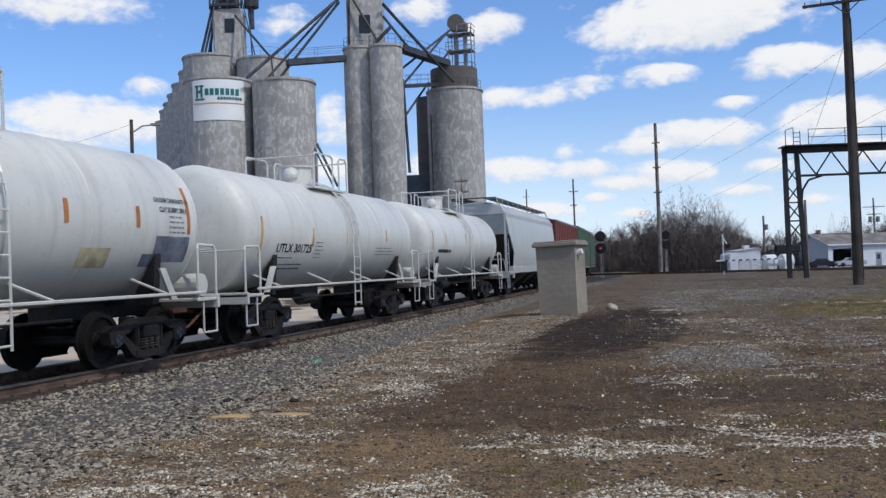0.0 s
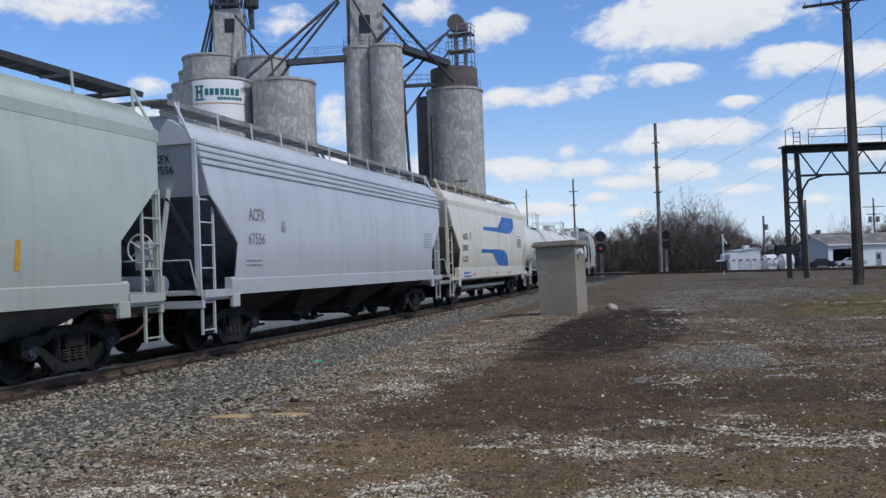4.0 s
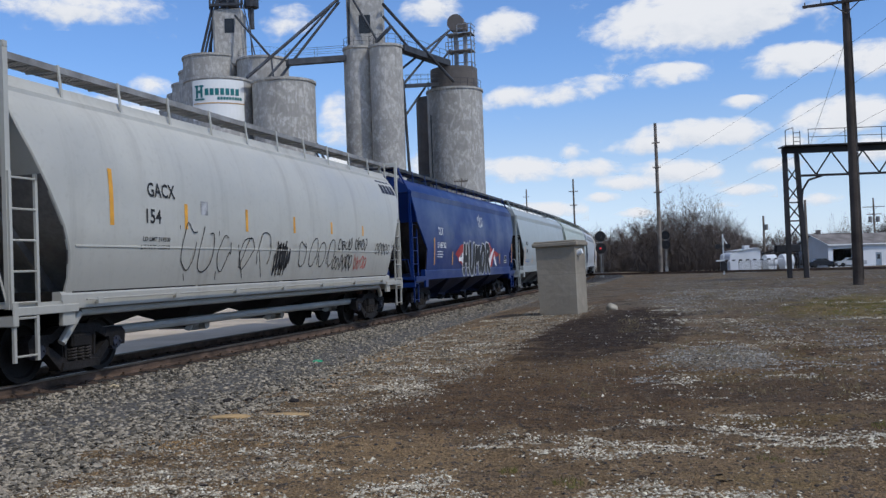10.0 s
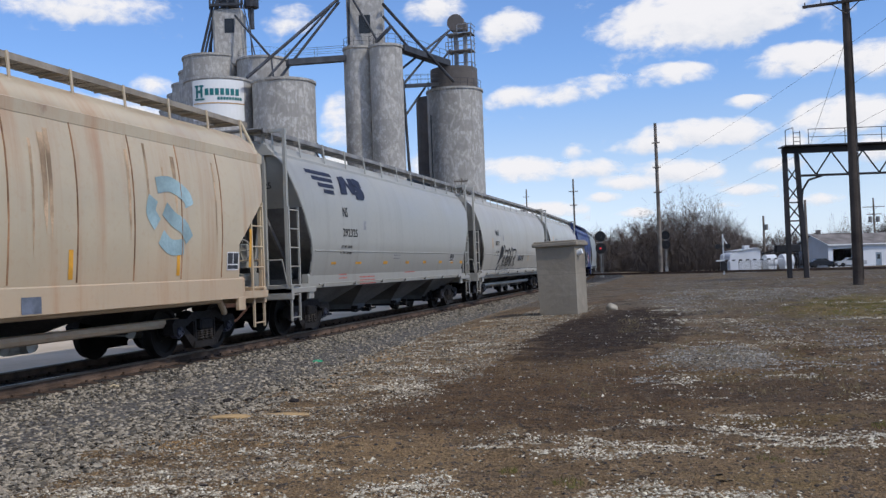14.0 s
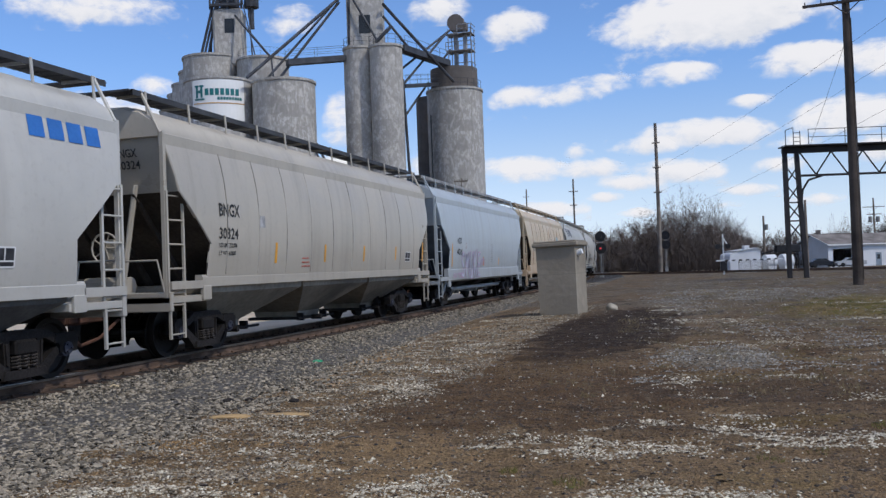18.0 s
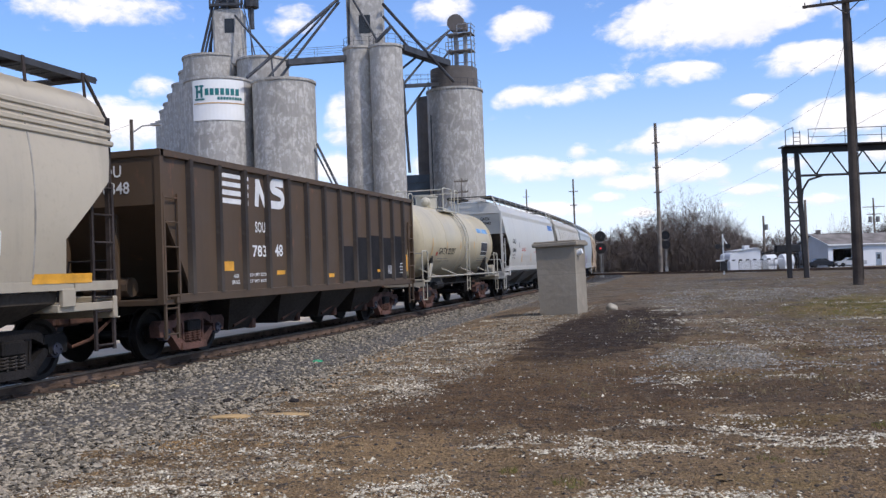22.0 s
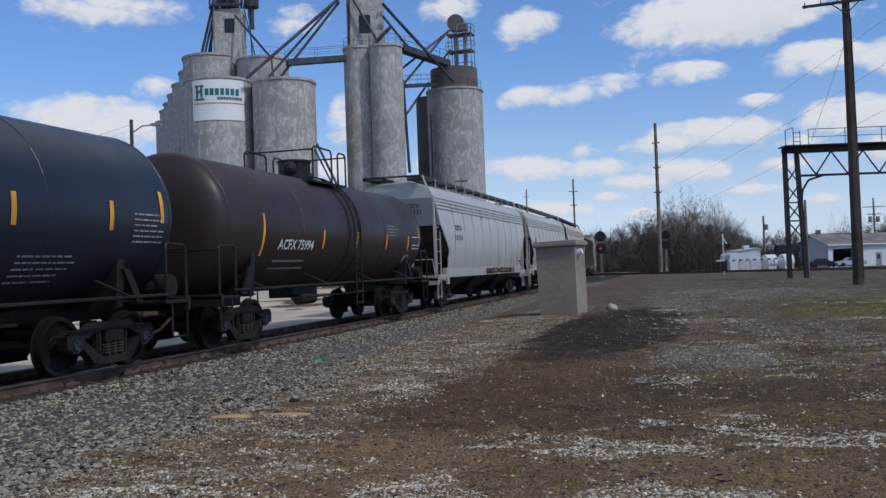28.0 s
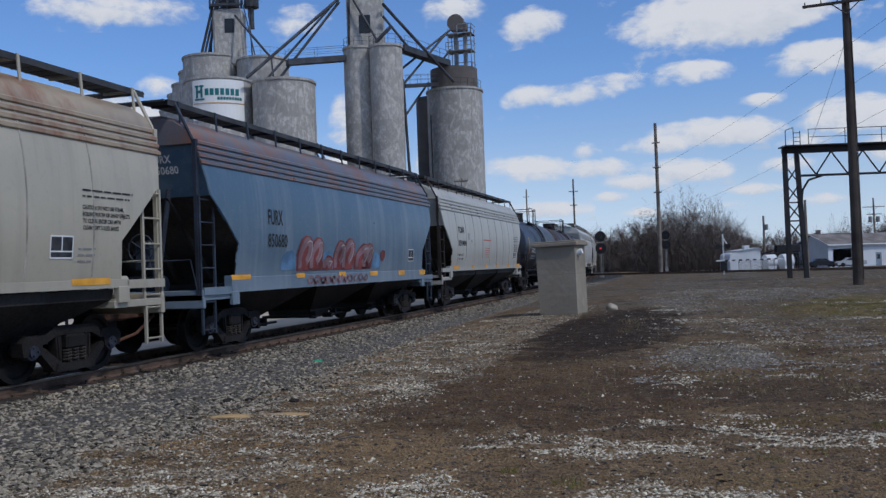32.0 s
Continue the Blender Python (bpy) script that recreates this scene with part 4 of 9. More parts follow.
    part("brake_cylinder", bm, step_paint, car)
    running_gear(car, L, 2.45, casting)
    face = side(1.3) + 0.021

    def skin(z):
        return max(face, side(z)) if z < sill[1] - 0.02 else side(z)
    return car, skin


def tank_car(name, L, paint, label, r=1.38, mid=2.42, trim=None, saddle=None, dome="platform", casting=None):
    car = tagged(empty(name), label, "tank car", group="freight cars of the train")
    trim, saddle = trim or paint, saddle or STEEL
    half = L / 2 - 0.55
    e = half - 0.12

    def side(z):
        return math.sqrt(max(0.01, r * r - (z - mid) ** 2))
    n = 40
    bm = bmesh.new()
    prof = [(-e, 0.02)] + [(-e + 0.42 * (1 - math.cos(radians(a))), r * math.sin(radians(a)) ** 0.72) for a in (12, 26, 40, 52, 62, 71, 80, 90)]
    prof = prof + [(-y, q) for y, q in reversed(prof)]
    loft(bm, [[(q * math.cos(2 * math.pi * i / n), y, mid + q * math.sin(2 * math.pi * i / n)) for i in range(n)] for y, q in prof])
    shaded(part("tank", bm, paint, car), 30)
    # weld rings
    for y in (-e + 0.44, -e * 0.42, 0.15, e * 0.42, e - 0.44):
        bm = bmesh.new()
        loft(bm, [[((r + k) * math.cos(2 * math.pi * i / n), y + d, mid + (r + k) * math.sin(2 * math.pi * i / n)) for i in range(n)] for d, k in ((-0.03, -0.005), (-0.015, 0.008), (0.015, 0.008), (0.03, -0.005))], cap=False)
        part("weld_seam", bm, paint, car)
    for sgn in (1, -1):
        ty = sgn * (L / 2 - 2.25)
        bm = bmesh.new()
        prism(bm, [(-1.25, 1.0), (1.25, 1.0), (1.32, mid - 0.55), (0.9, mid - r + 0.15), (0, mid - r - 0.02), (-0.9, mid - r + 0.15), (-1.32, mid - 0.55)], "y", ty - 0.09, ty + 0.09)
        box(bm, -0.3, 0.3, *sorted((sgn * (half - 0.05), sgn * (half - 3.0))), 0.78, 1.08, 0.02)
        part("saddle", bm, saddle, car)
        for sx in (1, -1):
            bm = bmesh.new()
            p0, p1 = Vector((sx * 1.42, ty + sgn * 0.45, 1.06)), Vector((sx * (side(1.62) + 0.02), ty + sgn * 0.1, 1.62))
            prism(bm, [(p0.y - 0.09, p0.z), (p0.y + 0.09, p0.z), (p1.y + 0.09, p1.z), (p1.y - 0.09, p1.z)], "x", *sorted((sx * 1.28, sx * 1.34)))
            part("brace", bm, trim, car)
        # end platform with rails and steps
        bm = bmesh.new()
        box(bm, -1.5, 1.5, *sorted((sgn * (half - 0.75), sgn * half)), 1.0, 1.06, 0.01)
        box(bm, -1.52, 1.52, *sorted((sgn * (half - 0.08), sgn * half)), 0.86, 1.1, 0.01)
        part("end_platform", bm, trim, car)
        bm = bmesh.new()
        for sx in (1, -1):
            pipe(bm, [(sx * 1.46, sgn * (half - 0.03), 1.06), (sx * 1.46, sgn * (half - 0.03), 1.95), (sx * 1.44, sgn * (half - 0.08), 2.02), (sx * 1.44, sgn * (half - 0.62), 2.04), (sx * 1.46, sgn * (half - 0.67), 1.95), (sx * 1.46, sgn * (half - 0.67), 1.06)], 0.025, 6)
            pipe(bm, [(sx * 1.46, sgn * (half - 0.04), 1.02), (sx * 1.46, sgn * (half - 0.04), 0.42), (sx * 1.46, sgn * (half - 0.5), 0.42), (sx * 1.46, sgn * (half - 0.5), 1.02)], 0.02, 5)
        pipe(bm, [(-1.46, sgn * (half - 0.03), 1.95), (1.46, sgn * (half - 0.03), 1.95)], 0.02, 5)
        part("end_railing", bm, trim, car)
    for sx in (1, -1):
        bm = bmesh.new()
        pipe(bm, [(sx * 1.5, -half + 0.5, 1.16), (sx * 1.5, half - 0.5, 1.16)], 0.03, 6)
        for k in range(4):
            y = -half * 0.72 + half * 1.44 * k / 3
            rod(bm, (sx * 1.5, y, 1.15), (sx * (side(1.45) - 0.02), y - 0.35, 1.45), 0.025, 5)
        part("side_rail", bm, trim, car)
    # ladder over the side to the top platform
    for sx in (1, -1):
        stile = None
        for y in (0.12, 0.55):
            bm = bmesh.new()
            pts = [(sx * (r + 0.1), y, 0.55), (sx * (r + 0.1), y, mid)] + [(sx * (r + 0.1) * math.cos(radians(a)), y, mid + (r + 0.1) * math.sin(radians(a))) for a in range(10, 81, 10)]
            pipe(bm, pts, 0.022, 5)
            stile = part("ladder", bm, trim, car) if stile is None else part("stile", bm, trim, stile) and stile
        spots = [(sx * (r + 0.1), 0.62 + 0.3 * k) for k in range(7)] + [(sx * (r + 0.1) * math.cos(radians(a)), mid + (r + 0.1) * math.sin(radians(a))) for a in range(14, 78, 12)]
        for x, z in spots:
            bm = bmesh.new()
            rod(bm, (x, 0.12, z), (x, 0.55, z), 0.018, 5)
            part("rung", bm, trim, stile)
    bm = bmesh.new()
    for y in (0.0, 0.7):
        loft(bm, [[((r + k) * math.cos(2 * math.pi * i / n), y + d, mid + (r + k) * math.sin(2 * math.pi * i / n)) for i in range(n)] for d, k in ((-0.04, -0.004), (-0.04, 0.014), (0.04, 0.014), (0.04, -0.004))], cap=False)
    part("strap", bm, trim, car)
    top = mid + r
    bm = bmesh.new()
    for sx in (1, -1):
        box(bm, *sorted((sx * 0.45, sx * 0.95)), -1.1, 1.1, top - 0.20, top - 0.15)
        for a, b in ((-1.1, 0.12), (0.55, 1.1)):
            pipe(bm, [(sx * 0.95, a, top - 0.2), (sx * 0.95, a, top + 0.62), (sx * 0.95, a + 0.1, top + 0.7), (sx * 0.95, b - 0.1, top + 0.7), (sx * 0.95, b, top + 0.62), (sx * 0.95, b, top - 0.2)], 0.024, 6)
    for y in (-1.1, 1.1):
        pipe(bm, [(-0.95, y, top + 0.62), (0.95, y, top + 0.62)], 0.022, 5)
    part("top_railing", bm, trim, car)
    bm = bmesh.new()
    rod(bm, (0, -0.15, top - 0.1), (0, -0.15, top + 0.42), 0.42, 18)
    rod(bm, (0, -0.15, top + 0.42), (0, -0.15, top + 0.47), 0.46, 18)
    man = part("manway", bm, trim, car)
    bm = bmesh.new()
    rod(bm, (0, 0.65, top - 0.1), (0, 0.65, top + 0.22), 0.14, 10)
    part("valve", bm, STEEL if dome == "dark" else trim, man)
    bm = bmesh.new()
    bmesh.ops.create_icosphere(bm, subdivisions=2, radius=0.2, matrix=Matrix.Translation((0.15, -0.75, top + 0.2)))
    rod(bm, (0.15, -0.75, top - 0.1), (0.15, -0.75, top + 0.1), 0.1, 8)
    part("valve", bm, STEEL if dome == "dark" else trim, man)
    bm = bmesh.new()
    rod(bm, (0.55, half - 0.35, 1.3), (1.35, half - 0.35, 1.3), 0.21, 14)
    part("air_reservoir", bm, trim, car)
    bm = bmesh.new()
    box(bm, -0.35, 0.35, -1.2, 0.3, mid - r - 0.22, mid - r + 0.05, 0.03)
    rod(bm, (0, 0.3, mid - r - 0.4), (0, 0.3, mid - r), 0.12, 8)
    rod(bm, (0.9, -2.5, 0.85), (0.9, 2.5, 0.85), 0.025, 5)
    rod(bm, (0.6, -1.5, 0.8), (0.6, -0.6, 0.8), 0.14, 10)
    part("brake_rigging", bm, STEEL, car)
    running_gear(car, L, 2.25, casting)
    return car, side


def open_hopper(name, L, paint, dark, label, top=3.55, posts=13, roof=None, bays=4, casting=None, post_paint=None):
    """A ribbed open coal hopper (or, with a roof, a boxcar)."""
    car = tagged(empty(name), label, "boxcar" if roof else "hopper car", group="freight cars of the train")
    half = L / 2 - 0.5

    def side(z):
        return 1.50
    y0 = half - (0.0 if roof else 0.1)
    bm = bmesh.new()
    if roof:
        box(bm, -1.5, 1.5, -y0, y0, 1.1, top, 0.03)
    else:
        for sx in (1, -1):
            pts = [(-y0 + 1.0, 1.12), (y0 - 1.0, 1.12), (y0 - 0.55, 1.9), (y0, 2.75), (y0, top), (-y0, top), (-y0, 2.75), (-y0 + 0.55, 1.9)]
            prism(bm, pts, "x", *sorted((sx * 1.44, sx * 1.5)))
        for sgn in (1, -1):
            prism(bm, [(sgn * y0, 2.7), (sgn * y0, top), (sgn * (y0 - 0.05), top), (sgn * (y0 - 0.05), 2.7), (sgn * (y0 - 2.4), 1.1), (sgn * (y0 - 2.3), 1.1)], "x", -1.44, 1.44)
    part("body", bm, paint, car)
    if roof:
        bm = bmesh.new()
        prism(bm, [(-1.53, top), (1.53, top), (1.2, top + 0.16), (0, top + 0.26), (-1.2, top + 0.16)], "y", -y0, y0)
        part("roof", bm, roof, car)
    bm = bmesh.new()
    prism(bm, [(1.44, top - 0.02), (1.57, top - 0.02), (1.57, top + 0.09), (1.44, top + 0.09)], "y", -y0, y0)
    prism(bm, [(-1.57, top - 0.02), (-1.44, top - 0.02), (-1.44, top + 0.09), (-1.57, top + 0.09)], "y", -y0, y0)
    for sgn in (1, -1):
        box(bm, -1.57, 1.57, *sorted((sgn * (y0 - 0.08), sgn * (y0 + 0.03))), top - 0.02, top + 0.09)
    part("top_chord", bm, paint, car)
    for sx in (1, -1):
        bm = bmesh.new()
        box(bm, *sorted((sx * 1.42, sx * 1.56)), -y0 + 0.4, y0 - 0.4, 1.0, 1.16, 0.01)
        part("side_sill", bm, paint, car)
        bm = bmesh.new()
        prism(bm, [(sx * 1.49, -0.09), (sx * 1.585, -0.055), (sx * 1.585, 0.055), (sx * 1.49, 0.09)], "z", 1.15, top)
        first = part("side_post", bm, post_paint or paint, car)
        for k in range(posts):
            y = -y0 + 0.95 + (2 * y0 - 1.9) * k / (posts - 1)
            if k == 0:
                first.matrix_basis = pose(0, y, 0)
            else:
                again(first, car, pose(0, y, 0))
        for sgn in (1, -1):
            bm = bmesh.new()
            box(bm, *sorted((sx * 1.44, sx * 1.56)), *sorted((sgn * (y0 - 0.08), sgn * (y0 + 0.02))), 1.0, top)
            part("corner_post", bm, paint, car)
            lo, hi = sorted((sgn * (y0 - 0.06), sgn * (y0 - 0.5)))
            ladder(car, paint, sx * 1.55, lo, hi, 1.05, 2.9, 5)
            ladder(car, paint, sx * 1.52, lo + 0.03, hi - 0.03, 0.4, 1.0, 2, name="step")
    for sgn in (1, -1):
        bm = bmesh.new()
        box(bm, -1.5, 1.5, *sorted((sgn * (y0 - 1.5), sgn * y0)), 0.98, 1.08, 0.01)
        rod(bm, (0.5, sgn * (y0 - 0.2), 1.05), (0.5, sgn * (y0 - 0.2), 2.7), 0.06, 6)
        rod(bm, (-0.5, sgn * (y0 - 0.2), 1.05), (-0.5, sgn * (y0 - 0.2), 2.7), 0.06, 6)
        rod(bm, (-0.3, sgn * (y0 - 0.5), 1.3), (0.6, sgn * (y0 - 0.5), 1.3), 0.18, 10)
        part("end_platform", bm, paint, car)
    span = 2 * (half - 2.6)
    for k in range(bays):
        c = -span / 2 + span * (k + 0.5) / bays
        w = span / bays / 2
        bm = bmesh.new()
        loft(bm, [[(x, c - w * a, z), (x, c + w * a, z), (-x, c + w * a, z), (-x, c - w * a, z)] for x, a, z in ((1.4, 1.0, 1.2), (1.38, 0.95, 1.0), (1.0, 0.45, 0.4), (0.98, 0.42, 0.34))])
        bay = part("hopper_bay", bm, dark, car)
        bm = bmesh.new()
        box(bm, 0.9, 1.08, c + w * 0.35, c + w * 0.5, 0.32, 0.75, 0.02)
        rod(bm, (1.02, c - w * 0.3, 0.42), (1.12, c + w * 0.5, 0.7), 0.04, 6)
        part("door_latch", bm, RUSTY, bay)
    bm = bmesh.new()
    box(bm, -0.22, 0.22, -L / 2 + 0.8, L / 2 - 0.8, 0.8, 1.1)
    part("centre_sill", bm, STEEL, car)
    running_gear(car, L, 2.2, casting)
    return car, side
# ---- the train, from the head ----
ENDS = [101.5, 86.8, 72.2, 57.5, 41.6, 28.9, 16.05, 3.07, -12.98, -30.1, -48.6, -66.7, -83.8, -101.4, -119.7, -137.2, -153.4, -169.7, -186.4, -203.2, -215.8, -231.0, -246.9, -263.5, -280.7, -295.5, -308.8, -324.6, -340.6, -357.0]
WALK_GREY = plain("grey_grating", (0.30, 0.29, 0.275), 0.6, 0.2, 0.2, 8)
WALK_TAN = plain("tan_grating", (0.33, 0.285, 0.225), 0.65, 0.1, 0.2, 8)
# recessed end sheets of lighter cars, their shade mixed into the colour
SHADE_CREAM = plain("dusty_cream_sheet", (0.30, 0.255, 0.19), 0.8, 0, 0.3, 3, 0.2)
SHADE_GREY = plain("dusty_grey_sheet", (0.17, 0.16, 0.15), 0.8, 0, 0.3, 3, 0.2)
SHADE_BLUE = plain("dusty_blue_sheet", (0.095, 0.115, 0.145), 0.8, 0, 0.3, 3, 0.2)
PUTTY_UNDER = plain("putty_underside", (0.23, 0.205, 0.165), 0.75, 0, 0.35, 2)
# bay colours: car paint darkened to hold the shade under the sills
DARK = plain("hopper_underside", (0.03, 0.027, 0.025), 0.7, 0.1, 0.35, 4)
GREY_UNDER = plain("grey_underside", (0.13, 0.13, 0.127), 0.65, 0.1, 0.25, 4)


def span(i):
    return ENDS[i] - ENDS[i + 1], (ENDS[i] + ENDS[i + 1]) / 2


def rolls(got, i, inset=2.45):
    L, s = span(i)
    CARS.append((got[0], s, L / 2 - inset))
    return got


C = {}
P = car_paint
GREEN_BOX = P("green_paint", (0.10, 0.16, 0.12), 0.4, 0.1, seed=1)
RED_BOX = P("oxide_red_paint", (0.22, 0.06, 0.05), 0.4, 0.1, seed=2)
C["lead"] = rolls(open_hopper("boxcar", span(0)[0], GREEN_BOX, DARK, "green ribbed steel boxcar in the train", top=4.3, roof=GREEN_BOX), 0)
C["green"] = rolls(open_hopper("boxcar", span(1)[0], GREEN_BOX, DARK, "green ribbed steel boxcar in the train", top=4.3, roof=GREEN_BOX), 1)
C["red"] = rolls(open_hopper("boxcar", span(2)[0], RED_BOX, DARK, "oxide red ribbed boxcar in the train", top=4.2, roof=RED_BOX), 2)
C["h3"] = rolls(covered_hopper("covered_hopper", span(3)[0], P("white_paint", (0.62, 0.66, 0.68), 0.25, seed=3), DARK, "clean white covered hopper car with four bays"), 3)
WHITE_TANK = P("white_tank_paint", (0.85, 0.87, 0.85), 0.3, 0.0, seed=4)
for k, i in (("t2", 4), ("t1", 5), ("t0", 6)):
    C[k] = rolls(tank_car("tank_car", span(i)[0], WHITE_TANK, "white tank car with white railings and orange strips"), i, 2.25)
CREAM = P("cream_paint", (0.93, 0.89, 0.79), 0.3, 0.25, seed=5)
C["H1"] = rolls(covered_hopper("covered_hopper", span(7)[0], CREAM, DARK, "cream covered hopper with blue swoosh bands and rust at the roof", shade_soot=SHADE_CREAM, walk_paint=WALK_TAN, sill_paint=P("white_sill_paint", (1.0, 0.98, 0.92), 0.35, 0.12, seed=31), pipes=True, sill=(1.0, 1.45)), 7)
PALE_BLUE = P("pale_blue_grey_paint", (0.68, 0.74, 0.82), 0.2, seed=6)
C["H2"] = rolls(covered_hopper("covered_hopper", span(8)[0], PALE_BLUE, DARK, "pale blue-grey covered hopper with grooved eaves", walk_paint=WALK_GREY, shade_soot=SHADE_BLUE, corrugated=True), 8)
PALE_GREEN = P("pale_green_grey_paint", (0.60, 0.69, 0.65), 0.2, seed=7)
C["H3"] = rolls(covered_hopper("covered_hopper", span(9)[0], PALE_GREEN, GREY_UNDER, "pale green-grey covered hopper with orange strips"), 9)
GREY_CAR = P("light_grey_paint", (0.50, 0.57, 0.61), 0.2, seed=8)
C["H4"] = rolls(covered_hopper("covered_hopper", span(10)[0], GREY_CAR, GREY_UNDER, "light grey covered hopper with orange strips"), 10)
BLUE = P("deep_blue_paint", (0.002, 0.028, 0.19), 0.06, rough=0.35, seed=9, low=0.05, grime=(0.010, 0.022, 0.075))
C["H5"] = rolls(covered_hopper("covered_hopper", span(11)[0], BLUE, plain("blue_black_underside", (0.012, 0.018, 0.05), 0.6, 0, 0.3), "deep blue covered hopper with a red and white graffito", step_paint=BLUE), 11)
OFF_WHITE = P("off_white_paint", (0.64, 0.65, 0.62), 0.3, 0.05, seed=10)
C["H6"] = rolls(covered_hopper("covered_hopper", span(12)[0], OFF_WHITE, DARK, "off-white covered hopper with black scribbled tags", walk_paint=WALK_GREY, shade_soot=SHADE_GREY, pipes=True, sill=(1.05, 1.30), kind="barrel", eave=4.14, roof_top=4.50), 12)
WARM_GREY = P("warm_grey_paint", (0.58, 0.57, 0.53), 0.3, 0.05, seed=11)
C["H7"] = rolls(covered_hopper("covered_hopper", span(13)[0], WARM_GREY, DARK, "warm grey covered hopper with a black graffito", walk_paint=WALK_GREY, shade_soot=SHADE_GREY, pipes=True, sill=(1.05, 1.30), kind="barrel", eave=4.14, roof_top=4.50), 13)
C["H8"] = rolls(covered_hopper("covered_hopper", span(14)[0], P("silver_grey_paint", (0.50, 0.51, 0.49), 0.25, seed=12), GREY_UNDER, "light grey covered hopper with a big black emblem", walk_paint=WALK_GREY, shade_soot=SHADE_GREY, kind="barrel", eave=4.14, roof_top=4.50), 14)
STAINED = P("stained_cream_paint", (0.72, 0.62, 0.46), 0.6, 0.22, seed=13, grime=(0.42, 0.20, 0.09))
C["H9"] = rolls(covered_hopper("covered_hopper", span(15)[0], STAINED, DARK, "rust-streaked cream covered hopper with a faded blue emblem", walk_paint=WALK_TAN, seam=SEAM_RUST, ribs=10, pipes=True, sill=(1.0, 1.42)), 15)
SKY_BLUE = P("light_blue_paint", (0.54, 0.62, 0.70), 0.25, seed=14)
C["H10"] = rolls(covered_hopper("covered_hopper", span(16)[0], SKY_BLUE, DARK, "light blue covered hopper with a pink scrawl", walk_paint=WALK_GREY, shade_soot=SHADE_BLUE, pipes=True, sill=(1.0, 1.42)), 16)
C["H11"] = rolls(covered_hopper("covered_hopper", span(17)[0], P("putty_grey_paint", (0.60, 0.57, 0.51), 0.3, 0.05, seed=15), PUTTY_UNDER, "putty grey ribbed covered hopper with three bays", kind="flat", ribs=11, bays=3, sill=(1.26, 1.48)), 17)
C["H12"] = rolls(covered_hopper("covered_hopper", span(18)[0], P("bright_white_paint", (0.68, 0.69, 0.68), 0.2, seed=16), GREY_UNDER, "white covered hopper with a blue emblem and smooth sides", kind="flat", bays=3, sill=(1.22, 1.44)), 18)
CREAM_TANK = P("cream_tank_paint", (0.66, 0.59, 0.42), 0.35, 0.05, seed=17)
C["T13"] = rolls(tank_car("tank_car", span(19)[0], CREAM_TANK, "yellowed cream tank car with rusty trucks", casting=RUST_FRAME, trim=P("cream_trim", (0.6, 0.58, 0.5), 0.3, 0.2, seed=18)), 19, 2.25)
BROWN = P("brown_black_paint", (0.118, 0.077, 0.047), 0.4, 0.35, rough=0.6, seed=19, grime=(0.05, 0.036, 0.024))
C["C14"] = rolls(open_hopper("open_hopper", span(20)[0], BROWN, STEEL, "rusty brown-black ribbed coal hopper with white emblem", casting=RUST_FRAME, post_paint=P("dark_post_paint", (0.034, 0.024, 0.018), 0.4, 0.3, rough=0.6, seed=29)), 20, 2.2)
BEIGE = P("beige_paint", (0.62, 0.56, 0.45), 0.3, 0.05, seed=20)
C["H15"] = rolls(covered_hopper("covered_hopper", span(21)[0], BEIGE, plain("brown_underside", (0.06, 0.047, 0.035), 0.75, 0, 0.4, 3), "beige ribbed covered hopper with yellow sill marks", step_paint=RUST_BLACK, kind="flat", ribs=10, bays=3, corrugated=True, sill=(1.32, 1.50)), 21)
C["H16"] = rolls(covered_hopper("covered_hopper", span(22)[0], P("worn_white_paint", (0.60, 0.60, 0.58), 0.35, 0.05, seed=21), DARK, "worn white ribbed covered hopper with black tags", kind="flat", ribs=10, bays=3, corrugated=True, sill=(1.14, 1.45)), 22)
C["H17"] = rolls(covered_hopper("covered_hopper", span(23)[0], P("scuffed_white_paint", (0.60, 0.62, 0.62), 0.35, 0.05, seed=22), DARK, "scuffed white ribbed covered hopper with rust along the sill", kind="flat", ribs=10, bays=3, corrugated=True, sill=(1.10, 1.45)), 23)
C["T18"] = rolls(tank_car("tank_car", span(24)[0], P("rust_black_paint", (0.042, 0.024, 0.023), 0.4, 0.3, rough=0.45, seed=23, grime=(0.05, 0.032, 0.028)), "rust-brown black tank car with yellow strips", r=1.45, mid=2.5, trim=STEEL, dome="dark"), 24, 2.25)
C["T19"] = rolls(tank_car("tank_car", span(25)[0], P("black_paint", (0.015, 0.021, 0.040), 0.25, 0.0, rough=0.35, seed=24, low=0.15, grime=(0.035, 0.036, 0.042)), "glossy black tank car with yellow strips", r=1.5, mid=2.5, trim=STEEL, dome="dark"), 25, 2.25)
C["H20"] = rolls(covered_hopper("covered_hopper", span(26)[0], P("grey_white_paint", (0.58, 0.59, 0.57), 0.35, 0.05, seed=25), DARK, "grey-white ribbed covered hopper with yellow sill marks", step_paint=RUST_BLACK, kind="flat", ribs=10, bays=3, corrugated=True, sill=(1.32, 1.50)), 26)
FADED_BLUE = P("faded_blue_paint", (0.105, 0.19, 0.295), 0.55, 0.15, seed=26, grime=(0.26, 0.29, 0.32), low=0.5)
C["H21"] = rolls(covered_hopper("covered_hopper", span(27)[0], FADED_BLUE, STEEL, "faded blue covered hopper with rusty grooved eaves and graffiti", step_paint=plain("blue_black_frame", (0.035, 0.045, 0.065), 0.7, 0.1, 0.35, 5), kind="flat", bays=3, corrugated=True, sill=(1.12, 1.45), roof_paint=P("rusty_blue_paint", (0.17, 0.19, 0.24), 0.5, 0.85, seed=27)), 27)
